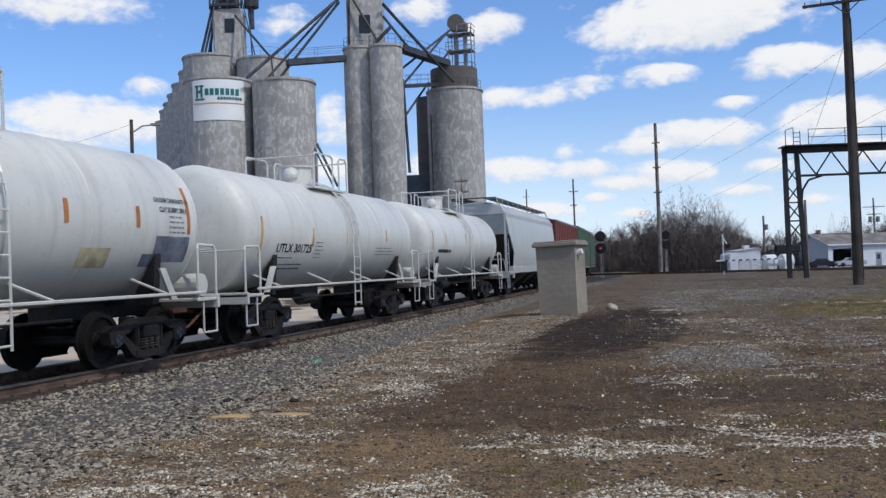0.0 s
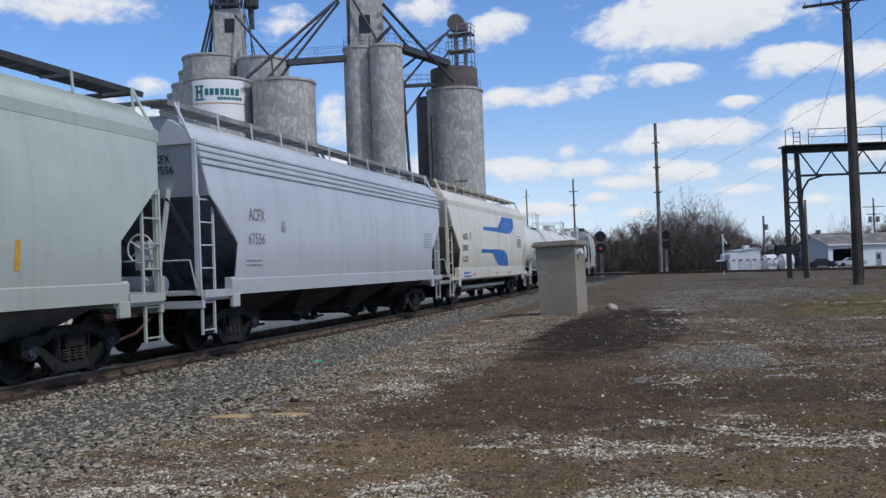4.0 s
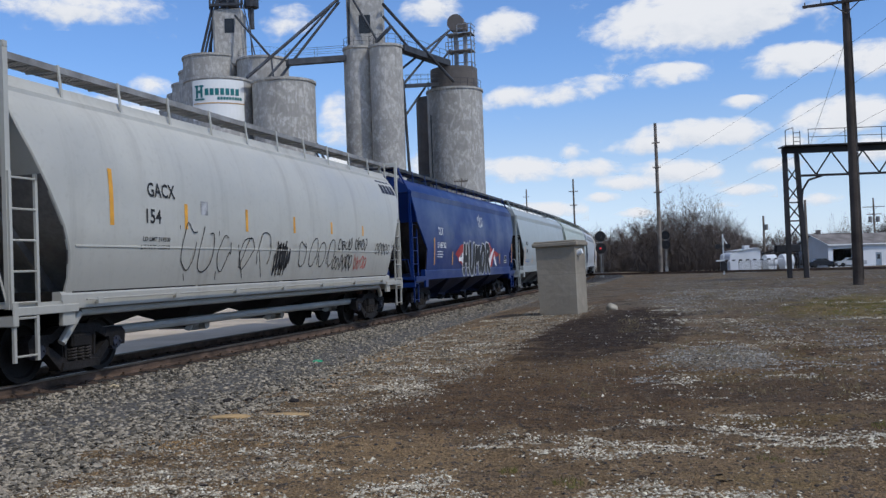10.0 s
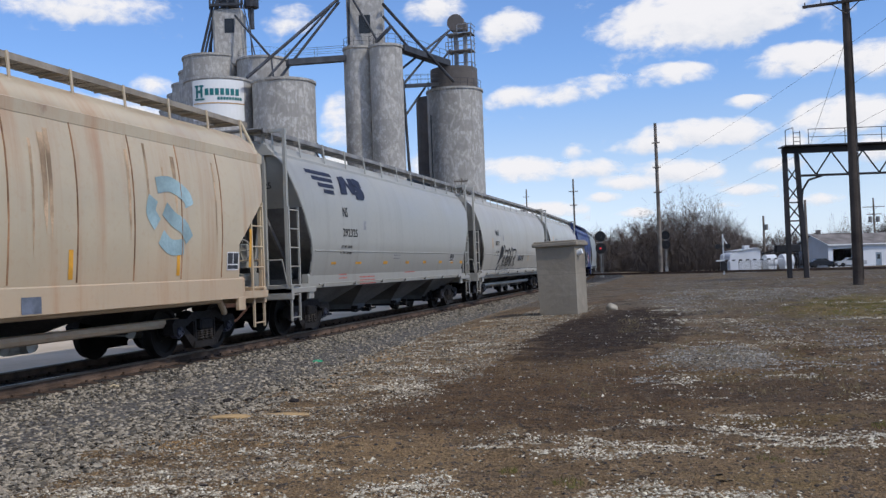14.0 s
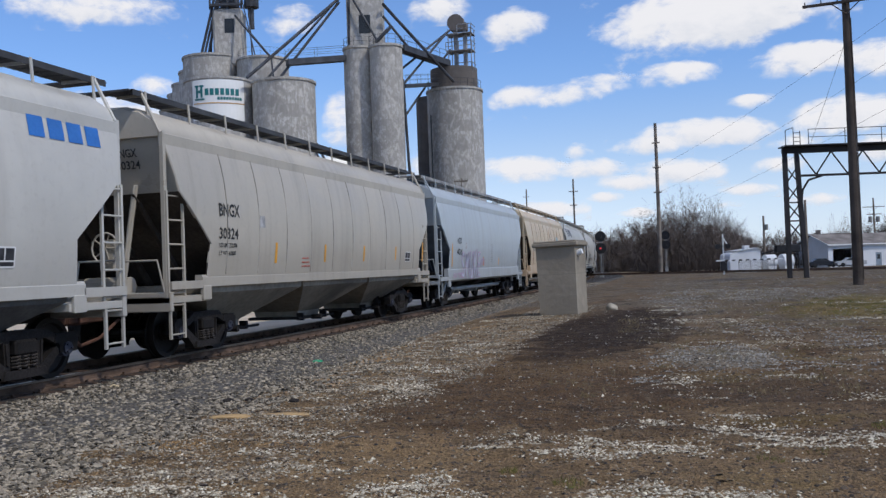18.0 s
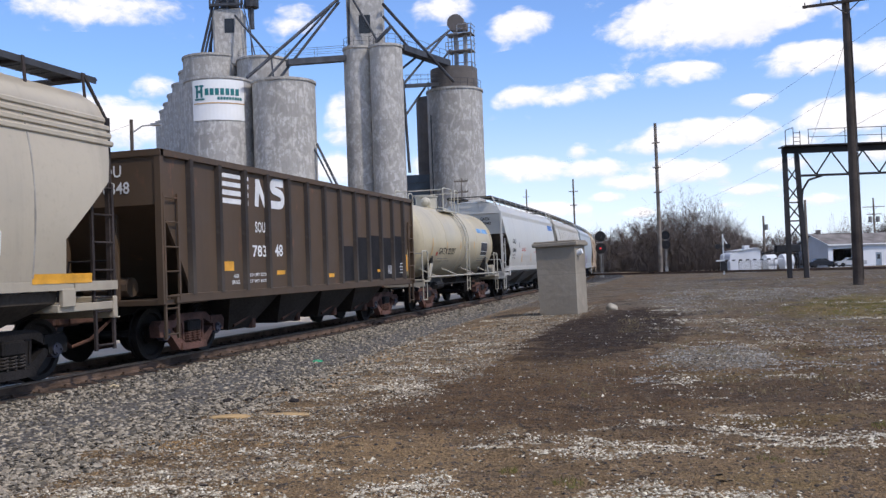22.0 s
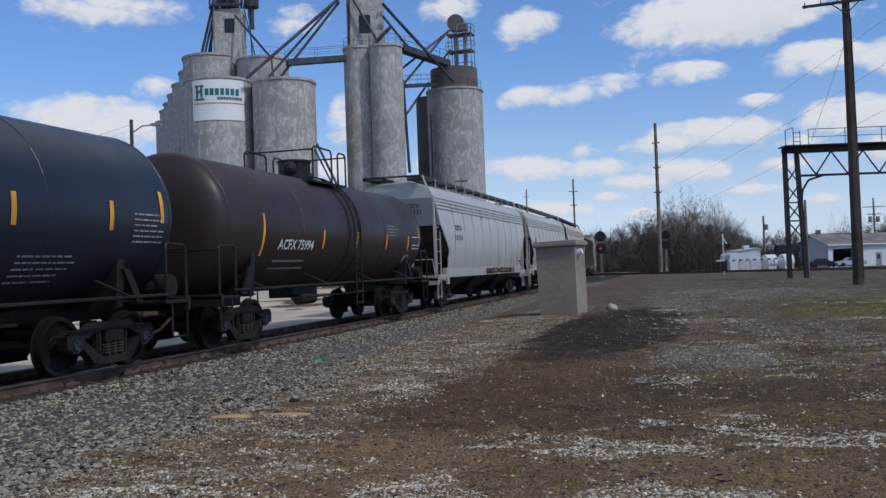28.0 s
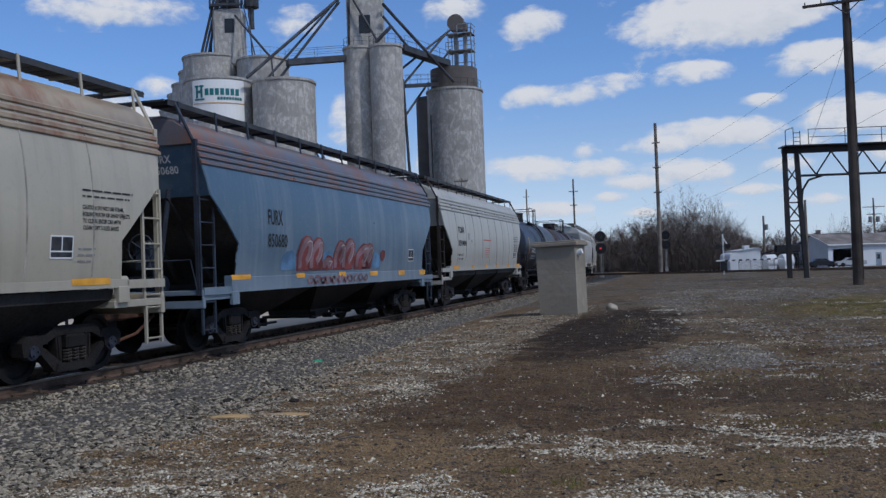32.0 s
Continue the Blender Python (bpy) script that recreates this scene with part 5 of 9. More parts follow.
C["H22"] = rolls(covered_hopper("covered_hopper", span(28)[0], P("putty_cream_paint", (0.60, 0.57, 0.48), 0.3, 0.05, seed=28), DARK, "cream ribbed covered hopper with a rusty roof", kind="flat", ribs=10, bays=3, corrugated=True, sill=(1.32, 1.50), roof_paint=P("rusty_cream_paint", (0.50, 0.42, 0.32), 0.4, 0.8, seed=29)), 28)
# ---- lettering, emblems and graffiti on the sides seen ----
letters(*C["t1"], "UTLX 301725", -4.10, 1.93, 0.19, 1.86, BLACK)
bars(*C["t1"], -4.06, 1.79, 1.02, 1, BLACK, 0.05, 0.09, words=3)
bars(*C["t1"], -4.04, 1.64, 1.82, 2, BLACK, 0.05, 0.09, words=3)
letters(*C["t0"], "UTLX 301621", -3.84, 2.02, 0.22, 1.72, BLACK)
bars(*C["t0"], -3.87, 2.33, 0.82, 1, BLACK, 0.05, 0.09, words=3)
bars(*C["t0"], -4.21, 1.78, 1.68, 2, BLACK, 0.05, 0.09, words=3)
letters(*C["t0"], "CALCIUM CARBONATE OR", 4.13, 2.76, 0.08, 1.07, BLACK)
letters(*C["t0"], "CLAY SLURRY ONLY", 4.25, 2.59, 0.09, 0.85, BLACK)
bars(*C["t0"], 4.53, 2.50, 0.51, 5, GREY_TEXT, 0.05, 0.09, words=3)
patch(*C["t0"], 4.50, 5.54, 1.72, 2.17, PANEL, "data_panel", "dark stencilled data panel")
patch(*C["t0"], 2.22, 2.97, 1.64, 1.95, PANEL_TAN, "old_panel", "faded yellowish panel")
patch(*C["t0"], 3.85, 4.30, 1.65, 1.86, PANEL, "data_panel")
bars(*C["t2"], -4.09, 2.00, 2.14, 1, BLACK, 0.22, 0.3, words=2)
bars(*C["t1"], -2.02, 2.16, 0.51, 5, GREY_TEXT, 0.05, 0.09, words=3)
patch(*C["t1"], 4.13, 4.51, 1.45, 1.84, PANEL, "data_panel")
bars(*C["t1"], 2.21, 2.07, 1.75, 3, GREY_TEXT, 0.05, 0.09, words=3)
letters(*C["H1"], "ACFX", -5.76, 2.50, 0.24, 0.73, BLACK)
letters(*C["H1"], "59707", -5.80, 2.08, 0.22, 0.80, BLACK)
letters(*C["H1"], "LD LMT 192500 LBS", -5.88, 1.78, 0.08, 0.98, BLACK)
letters(*C["H1"], "LT WT 70500 LBS", -5.92, 1.65, 0.08, 0.99, BLACK)
decal(*C["H1"], [(-2.26, 3.11), (-2.29, 2.96), (-0.95, 2.96), (0.48, 2.95), (2.15, 2.93), (3.17, 2.96), (3.83, 3.12), (4.16, 3.30), (4.45, 3.72), (3.06, 3.70), (1.89, 3.70), (1.57, 3.48), (1.23, 3.27), (0.66, 3.16), (-0.91, 3.13)], MARK_BLUE, "swoosh", "blue painted swoosh")
decal(*C["H1"], [(-2.78, 2.16), (-2.78, 2.01), (-1.44, 2.01), (-0.51, 2.00), (-0.12, 1.83), (0.14, 1.63), (0.59, 1.49), (1.69, 1.45), (2.69, 1.43), (2.59, 1.73), (2.27, 1.98), (1.63, 2.16), (0.41, 2.18), (-1.02, 2.17)], MARK_BLUE, "swoosh", "blue painted swoosh")
bars(*C["H1"], -5.61, 1.19, 1.05, 1, MARK_BLUE, 0.12, 0.09, words=1)
bars(*C["H1"], -5.65, 1.06, 1.26, 1, MARK_BLUE, 0.12, 0.09, words=3)
patch(*C["H1"], -4.75, -4.51, 2.54, 2.79, PANEL_LINE, "stencil_box")
patch(*C["H1"], -7.02, -6.60, 1.08, 1.20, FADED_ORANGE, "sill_mark", "faded orange sill mark")
patch(*C["H1"], -4.16, -3.69, 1.08, 1.20, FADED_ORANGE, "sill_mark", "faded orange sill mark")
patch(*C["H1"], -2.38, -1.95, 1.08, 1.20, FADED_ORANGE, "sill_mark", "faded orange sill mark")
patch(*C["H1"], -0.01, 0.49, 1.08, 1.20, FADED_ORANGE, "sill_mark", "faded orange sill mark")
patch(*C["H1"], 2.62, 3.16, 1.08, 1.20, FADED_ORANGE, "sill_mark", "faded orange sill mark")
bars(*C["H1"], 4.65, 2.84, 1.20, 1, BLACK, 0.05, 0.09, words=3)
for k, (text, w) in enumerate((("CAUTION USED CAR. DO NOT USE", 1.1), ("STEAM, BOILING WATER OR SHARP", 1.12), ("OBJECTS TO CLEAN. ENTER CAR WITH", 1.16), ("CLEAN, RUBBER SOLED SHOES ONLY", 1.14))):
    letters(*C["H1"], text, 4.69, 2.66 - 0.115 * k, 0.07, w, BLACK, fat=0.03)
letters(*C["H2"], "ACFX", -6.27, 2.54, 0.25, 0.72, GREY_TEXT)
letters(*C["H2"], "67556", -6.28, 2.07, 0.22, 0.71, GREY_TEXT)
patch(*C["H2"], -4.81, -4.57, 2.34, 2.58, PANEL_LINE, "stencil_box")
bars(*C["H2"], -6.36, 1.72, 0.78, 2, GREY_TEXT, 0.05, 0.09, words=3)
bars(*C["H2"], 5.70, 2.57, 1.03, 6, GREY_TEXT, 0.05, 0.09, words=3)
letters(*C["H3"], "NCLX", -6.58, 2.35, 0.21, 0.72, BLACK)
letters(*C["H3"], "4215", -6.62, 2.00, 0.19, 0.68, BLACK)
patch(*C["H3"], -7.07, -6.97, 1.50, 2.39, ORANGE, "reflector", "orange reflective strip")
patch(*C["H3"], -4.67, -4.57, 1.55, 1.95, ORANGE, "reflector", "orange reflective strip")
patch(*C["H3"], -2.24, -2.14, 1.58, 1.94, ORANGE, "reflector", "orange reflective strip")
patch(*C["H3"], 0.24, 0.34, 1.56, 1.99, ORANGE, "reflector", "orange reflective strip")
patch(*C["H3"], 2.71, 2.81, 1.58, 1.96, ORANGE, "reflector", "orange reflective strip")
patch(*C["H3"], 5.07, 5.17, 1.61, 2.02, ORANGE, "reflector", "orange reflective strip")
bars(*C["H3"], -6.78, 1.77, 2.06, 2, GREY_TEXT, 0.05, 0.09, words=3)
bars(*C["H3"], -0.31, 2.47, 1.36, 4, GREY_TEXT, 0.05, 0.09, words=3)
letters(*C["H4"], "NCIX", -6.62, 2.47, 0.19, 0.60, BLACK)
letters(*C["H4"], "1565", -6.69, 2.06, 0.20, 0.59, BLACK)
patch(*C["H4"], -7.04, -6.94, 1.50, 2.37, ORANGE, "reflector", "orange reflective strip")
patch(*C["H4"], -4.82, -4.72, 1.53, 1.93, ORANGE, "reflector", "orange reflective strip")
patch(*C["H4"], -2.62, -2.52, 1.53, 1.91, ORANGE, "reflector", "orange reflective strip")
bars(*C["H4"], -6.90, 1.69, 1.32, 2, MARK_BLUE, 0.05, 0.09, words=3)
bars(*C["H4"], 3.53, 2.18, 0.67, 1, GREY_TEXT, 0.05, 0.09, words=3)
bars(*C["H4"], 3.49, 2.06, 0.68, 4, GREY_TEXT, 0.05, 0.09, words=3)
patch(*C["H4"], 6.63, 7.17, 1.45, 1.77, PANEL_BW, "data_panel", "black and white data panel")
patch(*C["H4"], 2.63, 2.73, 1.46, 1.86, ORANGE, "reflector", "orange reflective strip")
patch(*C["H4"], 4.90, 5.00, 1.46, 1.85, ORANGE, "reflector", "orange reflective strip")
letters(*C["H5"], "TILX", -5.38, 2.60, 0.25, 0.63, WHITE)
letters(*C["H5"], "518732", -5.53, 2.15, 0.19, 1.08, WHITE)
patch(*C["H5"], -5.92, -5.82, 1.56, 2.48, ORANGE, "reflector", "orange reflective strip")
patch(*C["H5"], -3.58, -3.48, 1.55, 2.02, ORANGE, "reflector", "orange reflective strip")
patch(*C["H5"], 4.43, 4.53, 1.56, 2.00, ORANGE, "reflector", "orange reflective strip")
patch(*C["H5"], 7.12, 7.22, 1.59, 2.46, ORANGE, "reflector", "orange reflective strip")
patch(*C["H5"], 5.46, 5.95, 1.60, 1.90, PANEL_BW, "data_panel", "black and white data panel")
bars(*C["H5"], -5.52, 2.00, 0.85, 3, WHITE, 0.05, 0.09, words=3)
letters(*C["H6"], "GACX", -5.20, 2.80, 0.23, 0.82, BLACK)
letters(*C["H6"], "154", -5.25, 2.36, 0.23, 0.42, BLACK)
letters(*C["H6"], "LD LMT 219500", -5.34, 2.06, 0.07, 0.79, BLACK)
letters(*C["H6"], "LT WT 66500", -5.38, 1.93, 0.07, 0.84, BLACK)
patch(*C["H6"], -3.56, -3.31, 2.56, 2.81, PANEL_LINE, "stencil_box")
patch(*C["H6"], -6.21, -6.11, 2.29, 3.16, ORANGE, "reflector", "orange reflective strip")
patch(*C["H6"], -4.10, -4.00, 2.29, 2.73, ORANGE, "reflector", "orange reflective strip")
patch(*C["H6"], -1.87, -1.77, 2.31, 2.75, ORANGE, "reflector", "orange reflective strip")
patch(*C["H6"], 0.34, 0.44, 2.34, 2.70, ORANGE, "reflector", "orange reflective strip")
patch(*C["H6"], 2.47, 2.57, 2.37, 2.66, ORANGE, "reflector", "orange reflective strip")
patch(*C["H6"], 4.61, 4.71, 2.38, 2.64, ORANGE, "reflector", "orange reflective strip")
for k in range(4):
    decal(*C["H6"], [(6.78 + 0.3 * k, 3.68), (7.02 + 0.3 * k, 3.68), (7.0 + 0.3 * k, 4.08), (6.76 + 0.3 * k, 4.08)], NAVY, "emblem_bar", "dark emblem block")
for y, z, w, h, n, seed, wide in ((-4.3, 1.5, 1.9, 1.0, 3, 40, 0.022), (-2.2, 1.5, 1.5, 0.95, 2, 41, 0.022), (-0.55, 1.5, 0.75, 0.7, 6, 42, 0.05), (0.6, 1.55, 2.1, 0.75, 4, 43, 0.025),
                                  (2.9, 1.98, 0.95, 0.34, 4, 44, 0.03), (4.05, 2.0, 0.9, 0.34, 4, 45, 0.03), (2.65, 1.5, 1.3, 0.42, 6, 46, 0.03), (5.6, 1.9, 1.2, 0.36, 5, 47, 0.025), (7.0, 1.75, 0.75, 0.6, 4, 48, 0.025)):
    strokes(*C["H6"], scrawl(y, z, w, h, n, seed), BLACK, wide, "graffito", "scribbled black tags")
strokes(*C["H6"], scrawl(4.1, 1.5, 0.9, 0.4, 4, 49), RED_TEXT, 0.025, "graffito", "thin red scribbled tag")
letters(*C["H7"], "NAHX", -5.29, 2.79, 0.25, 0.76, BLACK)
letters(*C["H7"], "60771", -5.35, 2.35, 0.20, 0.82, BLACK)
letters(*C["H7"], "LD LMT 219300", -5.40, 2.03, 0.07, 0.79, BLACK)
letters(*C["H7"], "LT WT 66700", -5.46, 1.90, 0.07, 0.79, BLACK)
patch(*C["H7"], -3.81, -3.58, 2.59, 2.85, PANEL_LINE, "stencil_box")
patch(*C["H7"], -5.97, -5.87, 2.23, 2.67, ORANGE, "reflector", "orange reflective strip")
patch(*C["H7"], 2.66, 2.76, 1.66, 1.92, ORANGE, "reflector", "orange reflective strip")
patch(*C["H7"], 7.34, 7.44, 2.18, 2.69, ORANGE, "reflector", "orange reflective strip")
decal(*C["H7"], [(-4.80, 1.47), (-4.48, 1.83), (-4.21, 2.31), (-3.90, 2.37), (-3.71, 2.19), (-3.74, 1.88), (-4.19, 1.72), (-4.54, 1.53)], BLACK, "graffito", "black sprayed blot")
for k, (y, w, top) in enumerate(((-3.72, 0.42, 2.36), (-3.25, 0.5, 2.14), (-2.72, 0.58, 2.22), (-2.08, 0.56, 2.28), (-1.46, 0.68, 2.2))):
    arch = [(y + 0.02, 1.40), (y + 0.05, 1.8), (y + 0.12, top - 0.12), (y + 0.45 * w, top), (y + w, top - 0.15), (y + 0.95 * w, 1.8), (y + 0.4 * w, 1.62)]
    if k in (1, 4):
        arch = [(y, top), (y + w, top - 0.02), (y + 0.98 * w, top - 0.3), (y + 0.6 * w, 1.75), (y + 0.45 * w, 1.42)]
    strokes(*C["H7"], [spline(arch, 6)], BLACK, 0.085, "graffito", "black outlined sprayed letters")
    inner = [(y + 0.12 * w, 1.42), (y + 0.35 * w, 1.75), (y + 0.7 * w, 1.86), (y + 0.62 * w, 1.55), (y + 0.95 * w, 1.46)]
    strokes(*C["H7"], [spline(inner, 5)], BLACK, 0.06, "graffito", "black outlined sprayed letters", 0.014)
    strokes(*C["H7"], [[(y + 0.3 * w, 1.45), (y + 0.3 * w, 1.12)], [(y + 0.75 * w, 1.4), (y + 0.76 * w, 1.22)]], BLACK, 0.045, "graffito_drip", "black paint drip", 0.016)
strokes(*C["H7"], [[(-4.35, 1.5), (-4.95, 1.25)], [(-4.95, 1.25), (-4.8, 1.06)], [(-4.05, 1.5), (-4.05, 1.1)]], BLACK, 0.08, "graffito_drip", "black paint drip", 0.016)
strokes(*C["H7"], scrawl(-0.06, 1.68, 1.40, 0.31, 5, 52), BLACK, 0.04, "graffito", "small black tag")
decal(*C["H8"], [(-4.99, 3.88), (-4.53, 3.93), (-4.37, 3.68), (-4.31, 3.89), (-3.94, 3.92), (-4.07, 3.46), (-4.32, 3.46), (-4.58, 3.70), (-4.69, 3.43), (-5.14, 3.41), (-5.09, 3.54), (-4.90, 3.52)], NAVY, "emblem", "big dark blue-black emblem")
strokes(*C["H8"], [spline([(-3.45, 3.78), (-3.85, 3.83), (-3.98, 3.66), (-3.57, 3.58), (-3.59, 3.45), (-4.07, 3.45)])], NAVY, 0.2, "emblem", "big dark blue-black emblem")
patch(*C["H8"], -6.95, -5.40, 3.82, 3.92, NAVY, "emblem_bar")
patch(*C["H8"], -6.72, -5.46, 3.67, 3.77, NAVY, "emblem_bar")
patch(*C["H8"], -6.48, -5.52, 3.52, 3.62, NAVY, "emblem_bar")
patch(*C["H8"], -6.22, -5.58, 3.37, 3.47, NAVY, "emblem_bar")
letters(*C["H8"], "NS", -5.21, 2.84, 0.24, 0.34, BLACK)
letters(*C["H8"], "292325", -5.26, 2.34, 0.20, 1.02, BLACK)
letters(*C["H8"], "LD LMT 218700", -5.34, 2.04, 0.07, 0.74, BLACK)
letters(*C["H8"], "LT WT 67300", -5.39, 1.89, 0.07, 0.76, BLACK)
patch(*C["H8"], -3.79, -3.58, 2.54, 2.78, PANEL_LINE, "stencil_box")
patch(*C["H8"], -5.87, -5.57, 1.63, 1.69, ORANGE, "reflector", "orange reflective strip")
patch(*C["H8"], -4.24, -3.81, 1.63, 1.69, ORANGE, "reflector", "orange reflective strip")
patch(*C["H8"], -2.06, -1.68, 1.62, 1.70, ORANGE, "reflector", "orange reflective strip")
patch(*C["H8"], -0.01, 0.34, 1.62, 1.70, ORANGE, "reflector", "orange reflective strip")
patch(*C["H8"], 1.85, 2.17, 1.62, 1.70, ORANGE, "reflector", "orange reflective strip")
patch(*C["H8"], 3.72, 4.07, 1.61, 1.70, ORANGE, "reflector", "orange reflective strip")
patch(*C["H8"], 5.23, 5.60, 1.61, 1.70, ORANGE, "reflector", "orange reflective strip")
patch(*C["H8"], 6.56, 6.93, 1.60, 1.70, ORANGE, "reflector", "orange reflective strip")
bars(*C["H8"], -3.79, 1.27, 1.50, 3, RED_TEXT, 0.06, 0.09, words=3)
bars(*C["H8"], -5.22, 1.36, 0.61, 2, RED_TEXT, 0.05, 0.09, words=3)
bars(*C["H8"], 0.10, 1.35, 1.09, 1, RED_TEXT, 0.05, 0.09, words=3)
bars(*C["H8"], -1.22, 1.95, 0.73, 3, GREY_TEXT, 0.05, 0.09, words=3)
patch(*C["H8"], 5.05, 5.59, 1.68, 1.95, PANEL_BW, "data_panel", "black and white data panel")
letters(*C["H9"], "ACFX", -5.64, 2.56, 0.16, 0.80, GREY_TEXT)
letters(*C["H9"], "45724", -5.65, 2.18, 0.18, 1.03, GREY_TEXT)
strokes(*C["H9"], [spline(p) for p in ([(3.42, 3.0), (3.85, 3.04), (4.3, 2.88), (4.4, 2.7)], [(3.3, 2.78), (3.22, 2.55), (3.4, 2.34)], [(3.62, 2.62), (3.88, 2.45), (4.2, 2.32), (4.38, 2.1)], [(3.5, 2.14), (3.8, 1.97), (4.2, 1.98)])], PALE_TEAL, 0.27, "emblem", "faded pale teal emblem of curved arms", 0.008)
patch(*C["H9"], 1.19, 1.29, 1.47, 1.90, ORANGE, "reflector", "orange reflective strip")
patch(*C["H9"], 4.00, 4.10, 1.48, 1.93, ORANGE, "reflector", "orange reflective strip")
patch(*C["H9"], 6.61, 6.71, 1.60, 2.37, ORANGE, "reflector", "orange reflective strip")
patch(*C["H9"], 5.74, 6.17, 1.56, 1.89, PANEL_BW, "data_panel", "dark data panel")
patch(*C["H9"], 0.24, 0.63, 1.02, 1.25, PANEL, "data_panel", "dark panel on the sill")
letters(*C["H10"], "ACFX", -5.27, 2.34, 0.22, 0.62, BLACK)
letters(*C["H10"], "45245", -5.31, 1.93, 0.20, 0.73, BLACK)
sprayed(*C["H10"], "SMUKE", -4.65, 1.10, 3.2, 0.86, PINK, 0.17, "pale pink sprayed letter outlines", 0.011, 0, 0.05, 61)
sprayed(*C["H10"], "SMUKE", -4.65, 1.10, 3.2, 0.86, SKY_PATCH, 0.10, "pale blue inside of the sprayed letters", 0.018, 0, 0.05, 61)
strokes(*C["H10"], scrawl(-1.6, 1.5, 0.85, 0.4, 4, 63), PINK, 0.035, "graffito", "pale pink scrawl")
strokes(*C["H10"], scrawl(-5.90, 1.07, 1.44, 0.21, 6, 62), PINK, 0.03, "graffito", "pale pink scrawl")
patch(*C["H10"], -6.04, -5.94, 1.48, 2.32, ORANGE, "reflector", "orange reflective strip")
patch(*C["H10"], -1.09, -0.99, 1.47, 1.86, ORANGE, "reflector", "orange reflective strip")
patch(*C["H10"], 1.85, 1.95, 1.50, 1.82, ORANGE, "reflector", "orange reflective strip")
patch(*C["H10"], -4.06, -3.83, 2.15, 2.38, PANEL_LINE, "stencil_box")
bars(*C["H10"], 0.28, 2.35, 0.42, 9, GREY_TEXT, 0.05, 0.09, words=3)
letters(*C["H11"], "BNGX", -6.18, 2.58, 0.24, 0.79, BLACK)
letters(*C["H11"], "30324", -6.19, 2.15, 0.21, 0.73, BLACK)
letters(*C["H11"], "LD LMT 222200", -6.18, 1.99, 0.08, 0.68, BLACK)
letters(*C["H11"], "LT WT 63800", -6.18, 1.84, 0.08, 0.64, BLACK)
patch(*C["H11"], -4.54, -4.31, 2.41, 2.65, PANEL_LINE, "stencil_box")
patch(*C["H11"], -3.83, -3.73, 1.68, 2.11, ORANGE, "reflector", "orange reflective strip")
patch(*C["H11"], -1.20, -1.10, 1.69, 2.11, ORANGE, "reflector", "orange reflective strip")
patch(*C["H11"], 1.43, 1.53, 1.70, 2.11, ORANGE, "reflector", "orange reflective strip")
patch(*C["H11"], 4.06, 4.16, 1.73, 2.12, ORANGE, "reflector", "orange reflective strip")
patch(*C["H11"], 6.75, 6.85, 1.68, 2.30, ORANGE, "reflector", "orange reflective strip")
patch(*C["H11"], 5.02, 5.49, 1.69, 1.97, PANEL_BW, "data_panel", "black and white data panel")
bars(*C["H11"], -2.46, 1.77, 0.47, 3, RED_TEXT, 0.05, 0.09, words=3)
decal(*C["H5"], [(-3.20, 1.93), (-2.85, 2.09), (-2.42, 2.28), (-1.96, 2.32), (-1.84, 1.82), (-1.80, 1.40), (-2.04, 1.47), (-2.30, 1.59), (-2.71, 1.68), (-2.79, 1.82)], MARK_RED, "graffito", "red sprayed flame")
decal(*C["H5"], [(2.07, 2.32), (2.37, 2.48), (2.76, 2.22), (3.34, 2.12), (4.29, 1.99), (4.18, 1.88), (3.26, 1.84), (3.01, 1.43), (2.36, 1.40)], MARK_RED, "graffito", "red sprayed flame")
decal(*C["H5"], [(-2.66, 1.79), (-2.17, 1.99), (-1.81, 2.03), (-1.79, 1.72), (-2.13, 1.60), (-2.22, 1.67), (-2.63, 1.68)], WHITE, "graffito", "white graffito arrow")
decal(*C["H5"], [(-2.55, 1.81), (-2.21, 1.95), (-2.20, 1.84)], BLACK, "graffito", "black graffito fill")
decal(*C["H5"], [(2.33, 1.71), (2.68, 2.00), (3.26, 2.26), (3.25, 2.12), (2.79, 1.70), (2.64, 1.39), (2.41, 1.42)], WHITE, "graffito", "white graffito arrow")
decal(*C["H5"], [(3.35, 2.00), (3.96, 1.44), (3.58, 1.51), (3.22, 1.77)], WHITE, "graffito", "white graffito arrow")
letters(*C["H12"], "GACX", -6.01, 2.51, 0.21, 0.77, BLACK)
letters(*C["H12"], "53940", -6.08, 2.09, 0.19, 0.78, BLACK)
letters(*C["H12"], "LD LMT 220700", -6.15, 1.92, 0.07, 0.76, BLACK)
letters(*C["H12"], "LT WT 65300", -6.15, 1.77, 0.07, 0.70, BLACK)
patch(*C["H12"], -4.48, -4.28, 2.33, 2.57, PANEL_LINE, "stencil_box")
letters(*C["H12"], "OPEN HATCH COVERS", -3.65, 2.24, 0.07, 0.96, RED_TEXT)
letters(*C["H12"], "BEFORE UNLOADING CAR", -3.76, 2.15, 0.07, 1.07, RED_TEXT)
bars(*C["H12"], -0.20, 2.11, 1.08, 1, RED_TEXT, 0.08, 0.09, words=3)
bars(*C["H12"], 3.43, 2.17, 1.04, 2, RED_TEXT, 0.05, 0.09, words=3)
patch(*C["H12"], -3.70, -3.60, 1.62, 2.03, ORANGE, "reflector", "orange reflective strip")
patch(*C["H12"], -1.11, -1.01, 1.63, 2.04, ORANGE, "reflector", "orange reflective strip")
patch(*C["H12"], 1.51, 1.61, 1.63, 2.04, ORANGE, "reflector", "orange reflective strip")
